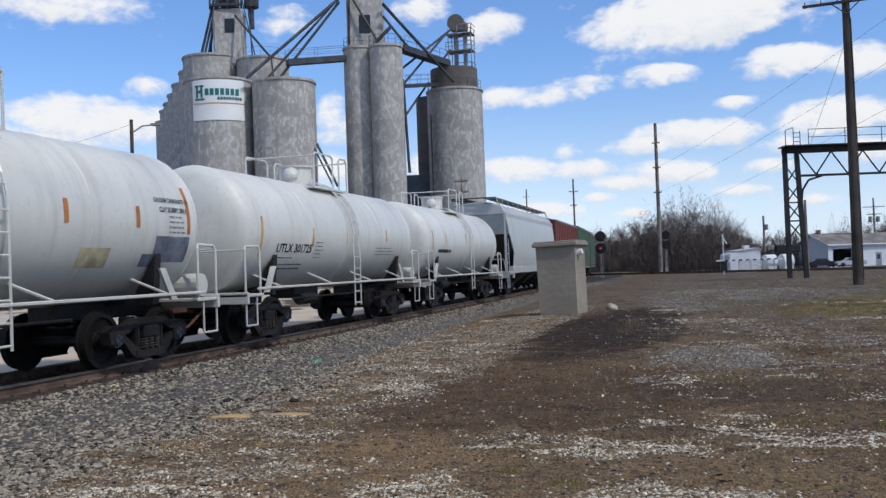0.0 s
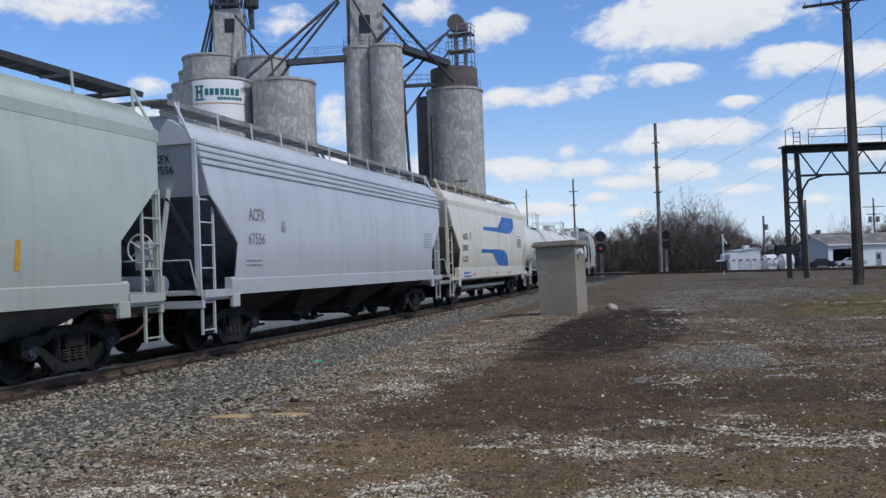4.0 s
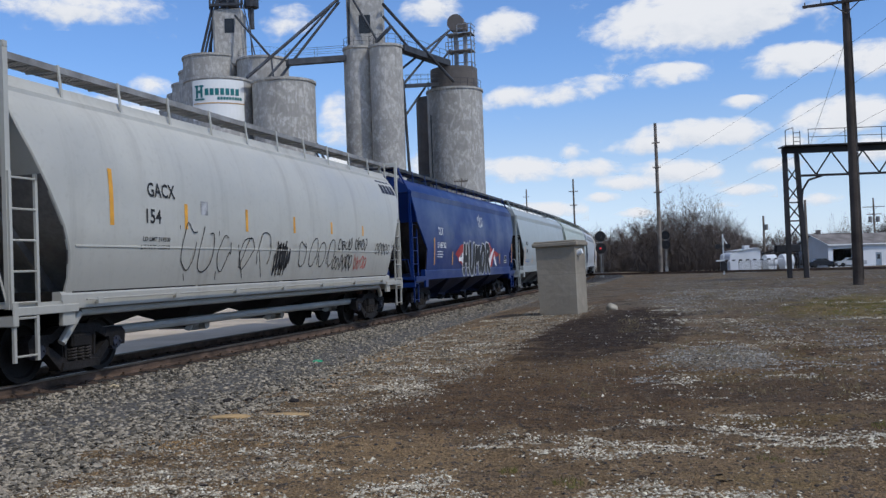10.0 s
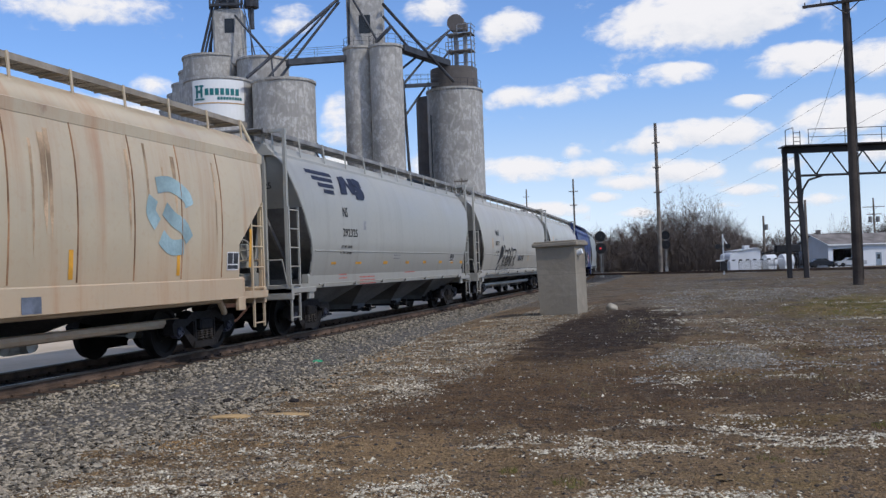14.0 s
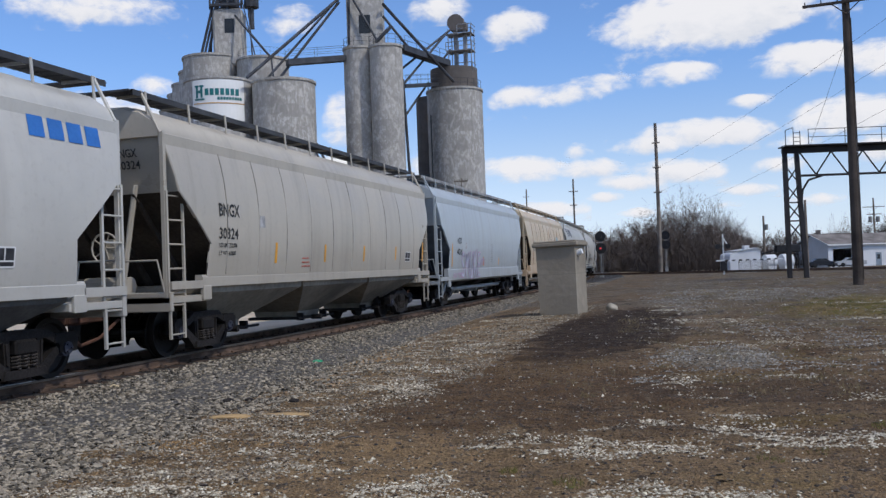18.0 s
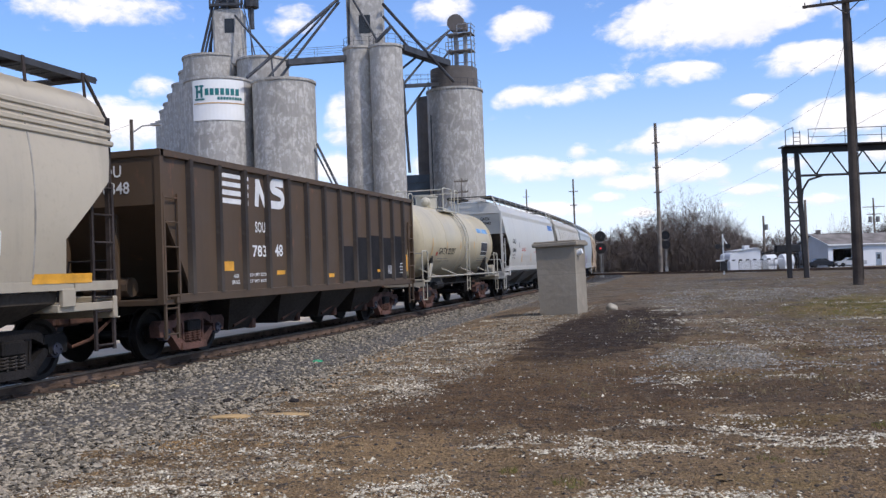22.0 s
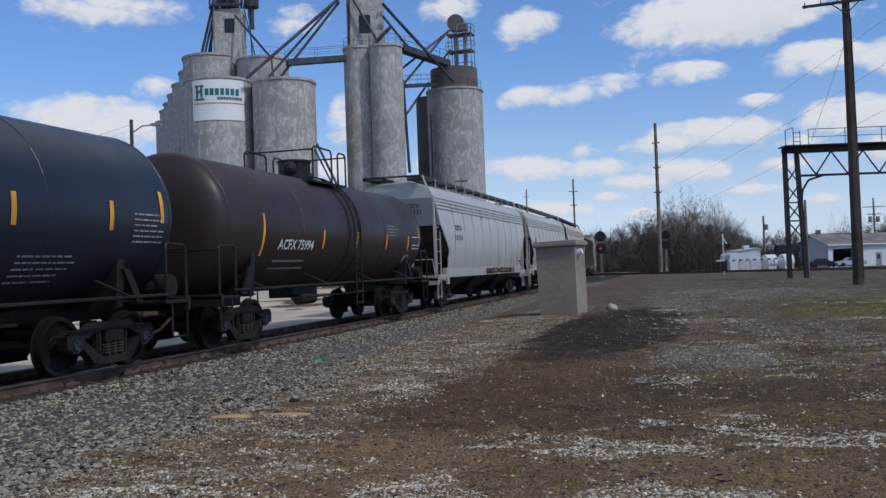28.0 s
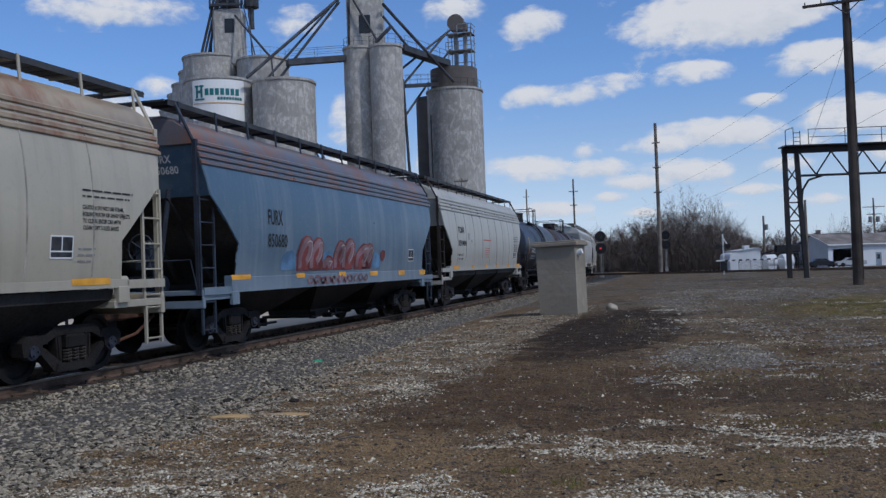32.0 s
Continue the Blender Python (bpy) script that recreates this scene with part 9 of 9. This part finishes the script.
def wire(a, b, sag, label="thin dark overhead wire between poles", r=0.009):
    a, b = Vector(a), Vector(b)
    bm = bmesh.new()
    pts = [a.lerp(b, k / 12) - Vector((0, 0, sag * 4 * (k / 12) * (1 - k / 12))) for k in range(13)]
    pipe(bm, pts, r, 4)
    tagged(part("overhead_wire", bm, SIGNAL_BLACK), label, "wire")


wire((-5.1, 121, 13.6), (10.42, 44.26, 13.42), 0.5)
wire((-5.1, 121, 10.4), (10.33, 44.28, 11.27), 0.5)
wire((-5.1, 121, 7.2), (10.24, 44.30, 9.07), 0.5)
wire((6.99, 45.92, 11.99), (6.04, 54.57, 7.75), 0.05, "guy wire from the pole to the signal bridge")
wire((-36.8, 53.85, 12.2), (-60, 60, 11.2), 0.6)
# ---- drifting clouds, far behind all else ----
def cloud_material():
    m, nt, b = nodes_of("cloud_vapour")
    nt.nodes.remove(b)
    g = Graph(nt)
    gen = nt.nodes.new("ShaderNodeTexCoord").outputs["Object"]
    rand = g.random()
    off = nt.nodes.new("ShaderNodeCombineXYZ")
    g.put(off.inputs[0], g.math("MULTIPLY", rand, 900.0))
    g.put(off.inputs[2], g.math("MULTIPLY", rand, 300.0))
    add = nt.nodes.new("ShaderNodeVectorMath")
    g.put(add.inputs[0], gen)
    g.put(add.inputs[1], off.outputs[0])
    mp = nt.nodes.new("ShaderNodeMapping")
    g.put(mp.inputs[0], add.outputs[0])
    mp.inputs["Scale"].default_value = (0.0042, 0.0, 0.0075)
    big = g.noise(1.0, 3, 0.5, mp.outputs[0], warp=0.4)
    fine = g.noise(3.0, 9, 0.60, mp.outputs[0], warp=0.25)
    fall = nt.nodes.new("ShaderNodeAttribute")
    fall.attribute_name = "body"
    body = fall.outputs["Fac"]
    d = g.math("ADD", g.math("MULTIPLY", g.math("SUBTRACT", big, 0.5), 1.7), g.math("MULTIPLY", g.math("SUBTRACT", fine, 0.5), 1.3))
    dens = g.math("ADD", body, d)
    alpha = g.ramp(dens, 0.18, 0.92)
    shade = nt.nodes.new("ShaderNodeAttribute")
    shade.attribute_name = "lit"
    col = g.mix(g.ramp(g.math("ADD", shade.outputs["Fac"], g.math("MULTIPLY", g.math("SUBTRACT", fine, 0.5), 0.8)), -0.05, 0.55), (0.72, 0.76, 0.82), (0.92, 0.92, 0.93))
    em = nt.nodes.new("ShaderNodeEmission")
    g.put(em.inputs[0], col)
    em.inputs[1].default_value = 1.08
    tr = nt.nodes.new("ShaderNodeBsdfTransparent")
    mixs = nt.nodes.new("ShaderNodeMixShader")
    g.put(mixs.inputs[0], alpha)
    g.put(mixs.inputs[1], tr.outputs[0])
    g.put(mixs.inputs[2], em.outputs[0])
    nt.links.new(mixs.outputs[0], nt.nodes["Material Output"].inputs["Surface"])
    return m


CLOUD = cloud_material()
UP, RIGHT = Vector((0, 0, 1)), Vector((0.9624, 0.2716, 0))
AHEAD = Vector((-0.2716, 0.9624, 0))


def cloud(az, el, wide, high, drift, label="white drifting fair-weather cloud", power=1.0, tilt=0.0):
    """A far cloud bank: az and el in degrees right of and above the line of view, its size in degrees, its drift to the right."""
    D = 3200.0
    k = D * math.pi / 180
    w, h = wide * k * 1.35, high * k * 1.35
    nx, nz = 36, 18
    vs, fs, body, lit = [], [], [], []
    for j in range(nz + 1):
        for i in range(nx + 1):
            a, b = 2 * i / nx - 1, 2 * j / nz - 1
            vs.append((a * w / 2, 60 * (a * a + b * b), b * h / 2 + tilt * a * h / 2))
            r = math.sqrt(a * a + (b * (1.0 if b > 0 else 1.15)) ** 2)
            body.append(power * max(0.0, 1 - r ** 1.7) ** 0.8)
            lit.append(0.5 + 0.5 * b)
    for j in range(nz):
        for i in range(nx):
            o = j * (nx + 1) + i
            fs.append((o, o + 1, o + nx + 2, o + nx + 1))
    me = bpy.data.meshes.new("cloud")
    me.from_pydata(vs, [], fs)
    for name, vals in (("body", body), ("lit", lit)):
        me.attributes.new(name, "FLOAT", "POINT").data.foreach_set("value", vals)
    me.materials.append(CLOUD)
    me.shade_smooth()
    ob = tagged(new("cloud", me), label, "cloud", group="clouds")

    def at(a):
        v = AHEAD * math.cos(radians(a)) + RIGHT * math.sin(radians(a))
        p = Vector(EYE) + v * D + UP * D * math.tan(radians(el))
        return pose(*p, 0, 0, 15.76 - a)
    CLOUDS.append((ob, at(az), at(az + drift)))


# azimuth, elevation, width, height, drift, density, tilt
CLOUD_ROWS = [(15.7, 14.52, 14.38, 5.11, 2.47, 1.3, 0.25),
              (20.8, 11.31, 6.07, 2.59, 1.92, 1.3, 0),
              (25.05, 10.89, 3.84, 2.72, 1.85, 1.2, 0),
              (3.97, 10.57, 3.84, 1.91, 1.8, 1.0, 0.25),
              (7.65, 10.63, 6.71, 2.11, 1.81, 1.0, 0.3),
              (13.28, 11.16, 5.43, 1.98, 1.9, 1.05, 0.1),
              (17.76, 9.19, 2.94, 1.16, 1.56, 1.0, 0.1),
              (15.52, 7.62, 7.99, 2.18, 1.3, 1.1, 0),
              (12.2, 7.08, 4.79, 1.57, 1.2, 1.0, 0.15),
              (8.01, 6.98, 2.3, 1.43, 1.19, 1.0, 0),
              (4.08, 5.92, 6.07, 2.25, 1.01, 1.0, 0),
              (8.46, 5.92, 5.11, 1.5, 1.01, 0.85, 0),
              (13.91, 5.4, 5.75, 1.84, 0.92, 1.05, 0),
              (11.06, 4.88, 4.47, 1.23, 0.83, 0.95, 0),
              (23.35, 7.89, 6.71, 2.86, 1.34, 1.2, 0.1),
              (19.9, 5.4, 3.52, 1.29, 0.92, 0.85, 0),
              (18.03, 4.07, 3.52, 0.95, 0.69, 0.85, 0),
              (17.24, 3.18, 2.11, 0.75, 0.54, 0.95, 0),
              (11.78, 2.98, 2.68, 0.82, 0.51, 0.9, 0),
              (5.55, 3.41, 6.07, 1.36, 0.58, 0.95, 0),
              (9.71, 4.05, 2.56, 0.82, 0.69, 0.9, 0),
              (25.01, 5.9, 3.52, 2.04, 1.0, 1.0, 0),
              (3.51, 14.91, 4.79, 2.66, 2.53, 1.0, 0.15),
              (21.95, 3.23, 3.84, 0.89, 0.55, 0.7, 0),
              (20.65, 6.65, 3.52, 1.36, 1.13, 0.7, 0),
              (-21.9, 15.9, 9.4, 2.6, 2.6, 0.95, 0),
              (-21.48, 9.27, 10.86, 3.95, 0.99, 1.1, 0),
              (-6.48, 9.32, 2.81, 4.22, 0.88, 0.85, 0),
              (-6.83, 6.38, 3.51, 2.81, 0.53, 0.9, 0),
              (-1, 16.13, 4.6, 2.0, 2.12, 0.9, 0),
              (-9.12, 15.57, 4.19, 2.44, 0.7, 0.7, 0),
              (-1.44, 6.4, 2.48, 2.12, 0.53, 0.9, 0),
              (-17.64, 11.48, 3.03, 2.02, 0.67, 0.75, 0)]
for az, el, wide, high, drift, power, tilt in CLOUD_ROWS:
    cloud(az, el, 0.86 * wide, 0.8 * high, drift, power=power, tilt=tilt)
# the fair-weather sky goes on unseen: glowing clouds added as white fill, sun clear
rnd = random.Random(12)
for k in range(20):
    az = 48 + 264 * (k + rnd.uniform(0.1, 0.9)) / 20
    el = rnd.choice((8, 14, 22, 32))
    if 110 < az < 150 and el > 20:
        continue
    cloud(az, el, rnd.uniform(10, 20), rnd.uniform(4, 7), rnd.uniform(0.8, 2.5))
# broad unseen clouds overhead, added to whiten the light from above
for az, el in ((0, 36), (-40, 44), (38, 42), (75, 52), (-80, 40), (-115, 50), (-150, 42), (172, 48), (20, 60), (-60, 60), (-130, 62), (95, 38), (-20, 52)):
    cloud(az, el, 42, 20, 1.5, power=1.5)
# ---- loose stone ----
rng = np.random.RandomState(3)


def strip_stones(n, y0, y1, across, size, bias):
    """Stones on the ballast beside the rails: thicker where the camera stands near."""
    out = []
    for _ in range(n):
        y = y0 + (y1 - y0) * rng.rand() ** bias
        a = rng.uniform(*across)
        p, h = on_track(y)
        x = p.x + a
        z = float(np.interp(a, [-2.1, -1.5, 1.5, 2.0, 3.1, 4.9], [0.03, 0.065, 0.065, 0.04, 0.0, -0.01]))
        out.append((x, p.y, z + rng.uniform(-0.015, 0.03), rng.uniform(*size)))
    return out


BALLAST_STONE = stone_material("ballast_stone", (0.050, 0.042, 0.030), (0.44, 0.375, 0.275))
# stone between the rails: oily, with shade under the train put into its colour
SHADED_OILY_STONE = stone_material("oily_stone", (0.02, 0.017, 0.015), (0.07, 0.06, 0.05))
PALE_STONE = stone_material("pale_gravel", (0.22, 0.168, 0.10), (0.80, 0.73, 0.57), 0.3)
scatter("ballast_stones", strip_stones(76000, 5.5, 75, (1.25, 5.0), (0.028, 0.088), 1.9), BALLAST_STONE, "loose grey crushed stone beside the track", "gravel", 1)
scatter("oily_ballast", strip_stones(4000, 8, 60, (-1.4, 1.2), (0.03, 0.07), 1.5), SHADED_OILY_STONE, "oily crushed stone between the rails, coloured darker for the train's shade", "gravel", 7)
# (x, y, half width, half depth, weight) of the banks of pale gravel, then of the coarse grey stone
GRAVEL_BANKS = [(-2.3, 6.5, 0.6, 0.4, 1.0), (-2.1, 7.2, 0.35, 0.5, 1.0), (-2.0, 8.3, 0.45, 0.22, 1.0), (-1.2, 8.15, 0.8, 0.3, 0.8), (-0.7, 8.7, 0.7, 0.22, 0.8), (-0.2, 8.3, 0.6, 0.28, 0.7),
                (0.3, 8.35, 0.5, 0.28, 0.75), (0.1, 9.45, 0.3, 0.2, 0.8), (0.5, 9.05, 0.45, 0.25, 1.0), (1.05, 8.8, 0.4, 0.25, 0.9), (1.8, 11.6, 0.5, 0.5, 1.0), (-0.4, 6.75, 0.45, 0.3, 1.0), (0.15, 6.7, 0.45, 0.3, 1.0),
                (-1.15, 9.5, 0.5, 0.25, 0.65), (-0.6, 9.9, 0.5, 0.25, 0.6), (0.0, 10.5, 0.5, 0.3, 0.55), (1.05, 13.4, 0.35, 0.3, 0.8), (-2.8, 11.3, 0.35, 0.2, 0.6), (-3.85, 9.0, 0.35, 0.5, 0.5), (-4.2, 8.2, 0.4, 0.5, 0.35),
                (-4.3, 6.3, 0.6, 0.3, 0.35), (-4.4, 19.0, 0.4, 3.0, 0.25), (-3.4, 25.0, 0.4, 1.0, 0.3)]
STONE_BANKS = [(-0.5, 16.2, 0.55, 1.2, 1.0), (0.2, 16.8, 0.7, 1.2, 1.1), (0.6, 15.8, 0.5, 0.9, 0.9), (1.3, 21.5, 1.0, 2.0, 0.6), (-0.2, 29.5, 0.9, 3.0, 0.6), (2.7, 18.6, 0.7, 1.5, 0.7), (2.0, 37.0, 3.0, 4.0, 0.6),
               (-1.5, 36.0, 2.0, 4.0, 0.7), (-3.2, 35.0, 1.5, 6.0, 0.8), (3.2, 24.0, 0.8, 2.0, 0.5)]


def bank(x, y, banks):
    return max(w * math.exp(-((x - a) / p) ** 2 - ((y - b) / q) ** 2) for a, b, p, q, w in banks)


places, greys = [], []
while len(places) < 34000:
    y = 4.8 + 26 * rng.rand() ** 2.2
    x = rng.uniform(-6.5, 3.0 + 0.25 * y)
    v = 0.62 * noise.noise((x * 0.6, y * 0.95, 7.7)) + 0.5 * noise.noise((x * 1.9, y * 2.7, 1.2)) + 0.3 * noise.noise((x * 5, y * 8, 3.2))
    v = 0.95 * v + 0.52 * bank(x, y, GRAVEL_BANKS) - 0.03
    v += 0.06 * smooth(-3.4, -4.2, x)
    soil = max(0.0, 1 - ((x + 2.0 + 0.034 * y) / 1.5) ** 2) * smooth(7, 14, y)
    if v > 0.20 + 0.35 * rng.rand() + 0.5 * soil or rng.rand() < (0.022 if y < 16 else 0.010) - 0.009 * soil:
        places.append((x, y, ground_z(x, y) + 0.003, (0.011 + 0.027 * rng.rand() ** 1.7 + (0.03 if rng.rand() < 0.01 else 0)) * (1 + 0.03 * max(0.0, y - 8))))
while len(greys) < 17000:
    y = 13 + 46 * rng.rand() ** 1.6
    x = rng.uniform(-5.0, 3.0 + 0.25 * y)
    v = 0.6 * noise.noise((x * 0.5, y * 0.7, 3.7)) + 0.4 * noise.noise((x * 2.1, y * 2.7, 1.9))
    v = 0.6 * v + 0.8 * bank(x, y, STONE_BANKS)
    soil = max(0.0, 1 - ((x + 2.0 + 0.034 * y) / 1.5) ** 2)
    if v > 0.12 + 0.35 * rng.rand() + 0.6 * soil or rng.rand() < 0.05 - 0.04 * soil:
        greys.append((x, y, ground_z(x, y) + 0.004, (0.014 + 0.04 * rng.rand() ** 1.8) * (1 + 0.02 * max(0.0, y - 20))))
mixed = []
while len(mixed) < 34000:
    y = 5.2 + 27 * rng.rand() ** 1.9
    x = -3.55 - 2.2 * rng.rand() + 0.35 * noise.noise((y * 0.5, 3.3, 1.0))
    if rng.rand() < 0.55 + 0.9 * noise.noise((x * 1.3, y * 1.5, 8.8)):
        mixed.append((x, y, ground_z(x, y) + 0.002, (0.010 + 0.036 * rng.rand() ** 1.9) * (1 + 0.02 * max(0.0, y - 8))))
scatter("mixed_gravel", mixed, stone_material("mixed_gravel_stone", (0.085, 0.066, 0.044), (0.50, 0.42, 0.30), 0.3), "tan and grey gravel trodden into the soil", "gravel", 8)
scatter("pale_gravel", places, PALE_STONE, "pale limestone gravel strewn over the soil", "gravel", 2)
scatter("grey_gravel", greys, stone_material("grey_gravel_stone", (0.15, 0.137, 0.112), (0.47, 0.435, 0.37), 0.25), "coarse grey gravel thrown over the yard", "gravel", 3)
clods = []
while len(clods) < 42000:
    y = 4.8 + 30 * rng.rand() ** 2.0
    x = rng.uniform(-5.5, 3.0 + 0.25 * y)
    clods.append((x, y, ground_z(x, y) - 0.002, 0.010 + 0.055 * rng.rand() ** 2.5))
scatter("soil_clods", clods, stone_material("dark_clod", (0.035, 0.025, 0.018), (0.12, 0.085, 0.055), 0.3), "dark brown clods of loose soil", "soil", 5, 0.6)


def tuft_field(name, spots, colour, label, seed):
    """Short blades of grass in tufts."""
    rnd = np.random.RandomState(seed)
    vs, fs = [], []
    for x, y, r, n, h in spots:
        for _ in range(n):
            a, d = rnd.uniform(0, 6.283), r * math.sqrt(rnd.rand())
            px, py = x + d * math.cos(a), y + d * math.sin(a)
            pz = ground_z(px, py)
            b, w, k = rnd.uniform(0, 6.283), 0.004, h * rnd.uniform(0.5, 1.1)
            lx, ly = rnd.normal(0, 0.4 * k), rnd.normal(0, 0.4 * k)
            o = len(vs)
            vs += [(px - w * math.cos(b), py - w * math.sin(b), pz), (px + w * math.cos(b), py + w * math.sin(b), pz), (px + lx, py + ly, pz + k)]
            fs.append((o, o + 1, o + 2))
    me = bpy.data.meshes.new(name)
    me.from_pydata(vs, [], fs)
    me.materials.append(plain(name, colour, 0.7, 0, 0.3, 3, 0))
    return tagged(new(name, me), label, "grass", kind="stuff")


spots = [(-1.05, 7.0, 0.12, 90, 0.05), (0.45, 7.9, 0.14, 50, 0.04), (0.9, 8.4, 0.1, 30, 0.04), (-1.6, 7.4, 0.08, 60, 0.05), (1.6, 9.5, 0.12, 90, 0.05)]
for _ in range(40):
    spots.append((rng.uniform(1, 9), rng.uniform(14, 34), rng.uniform(0.1, 0.35), 50, 0.06))
for _ in range(110):
    spots.append((rng.normal(5.0, 1.2), rng.normal(28, 3.0), rng.uniform(0.1, 0.4), 60, 0.07))
tuft_field("green_grass", spots, (0.17, 0.155, 0.04), "small tufts of fresh green grass on the gravel", 5)
dry = []
for _ in range(260):
    y = rng.uniform(10, 46)
    dry.append((rng.uniform(-2.0, 4 + 0.2 * y), y, rng.uniform(0.1, 0.4), 40, 0.09))
tuft_field("dry_grass", dry, (0.26, 0.20, 0.10), "dry straw-coloured grass tufts over the yard", 6)


def lump(name, x, y, size, colour, label, category, flat=0.6, seed=1, lift=0.0):
    """One loose thing with an uneven outline."""
    bm = bmesh.new()
    bmesh.ops.create_icosphere(bm, subdivisions=3, radius=size)
    for v in bm.verts:
        v.co *= 1 + 0.35 * noise.noise(v.co / size * 1.3 + Vector((seed * 7, 0, 0))) + 0.12 * noise.noise(v.co / size * 4 + Vector((0, seed * 3, 0)))
        v.co.z *= flat
    ob = part(name, bm, colour)
    ob.data.shade_smooth()
    ob.matrix_basis = pose(x, y, ground_z(x, y) + size * flat * 0.35 + lift)
    return tagged(ob, label, category)


ROCK_WHITE = plain("white_rock", (0.38, 0.34, 0.27), 0.85, 0, 0.2, 8, 0.5)
CLOD = plain("black_clod", (0.025, 0.02, 0.018), 0.95, 0, 0.3, 10, 0.6)
SAND = plain("ochre_sand", (0.40, 0.27, 0.13), 0.95, 0, 0.2, 10, 0.4)
lump("boulder", -2.85, 29.9, 0.19, ROCK_WHITE, "pale rounded rock beside the booth", "rock", 0.8, 3)
lump("trackside_stone", -8.62, 12.0, 0.075, plain("yellow_stone", (0.62, 0.50, 0.30), 0.85, 0, 0.2, 8, 0.4), "yellowish stone lying at the sleeper ends", "rock", 0.8, 4, 0.03)
for x, y, r, k in ((-6.1, 10.9, 0.09, 1), (-5.9, 11.1, 0.06, 2), (-5.2, 11.0, 0.07, 3), (-7.1, 14.1, 0.07, 5), (-6.4, 11.0, 0.05, 6), (-5.05, 10.2, 0.05, 7), (-5.6, 12.2, 0.05, 8)):
    lump("soil_clod", x, y, r, CLOD, "black clod lying on the gravel", "clod", 0.5, k)
for x, y, r, k, a in ((-5.45, 9.75, 0.13, 1, 20), (-4.85, 10.05, 0.15, 2, 8)):
    heap = lump("sand_mound", x, y, r, SAND, "low mound of ochre sand on the gravel", "sand", 0.28, k)
    heap.matrix_basis = pose(x, y, ground_z(x, y) - 0.004, 0, 0, a) @ Matrix.Diagonal((2.4, 0.9, 1, 1))
lump("litter", -6.97, 15.8, 0.11, plain("green_plastic", (0.02, 0.30, 0.14), 0.3, 0, 0.2, 10, 0.2), "crumpled green plastic litter on the ballast", "litter", 0.35, 9)
bm = bmesh.new()
pipe(bm, [(0, 0, 0.01), (0.12, 0.05, 0.03), (0.25, 0.02, 0.02), (0.2, -0.06, 0.015), (0.36, -0.12, 0.02)], 0.008, 5)
tagged(part("twig", bm, POLE_PALE), "dry bent twig on the ground", "twig").matrix_basis = pose(-3.55, 8.5, ground_z(-3.55, 8.5))
# ---- what moves ----
def motions():
    for thing, s0, reach in CARS:
        rows = []
        for k in range(65):
            t = k * 0.5
            s = s0 + SPEED * t
            a, _ = on_track(s + reach)
            b, _ = on_track(s - reach)
            turn = math.degrees(math.atan2(-(a - b).x, (a - b).y))
            c = (a + b) / 2
            rows.append((t, pose(c.x, c.y, c.z, 0, 0, turn)))
        walk(thing, rows)
    for cloud, a, b in CLOUDS:
        walk(cloud, [(0.0, a), (32.0, b)])
    turning = []
    for wheelset, y in WHEELS:
        walk(wheelset, [(k / FPS, pose(0, y, 0.457, -math.degrees(k / FPS * SPEED / 0.457) % 360)) for k in range(32 * FPS + 1)])
        turning.append((y, wheelset.animation_data))
    for twin in WHEEL_COPIES:
        keys = turning[0][1] if twin.location.y * turning[0][0] > 0 else turning[1][1]
        twin.rotation_mode = "QUATERNION"
        twin.animation_data_create()
        twin.animation_data.action = keys.action
        twin.animation_data.action_slot = keys.action_slot


motions()
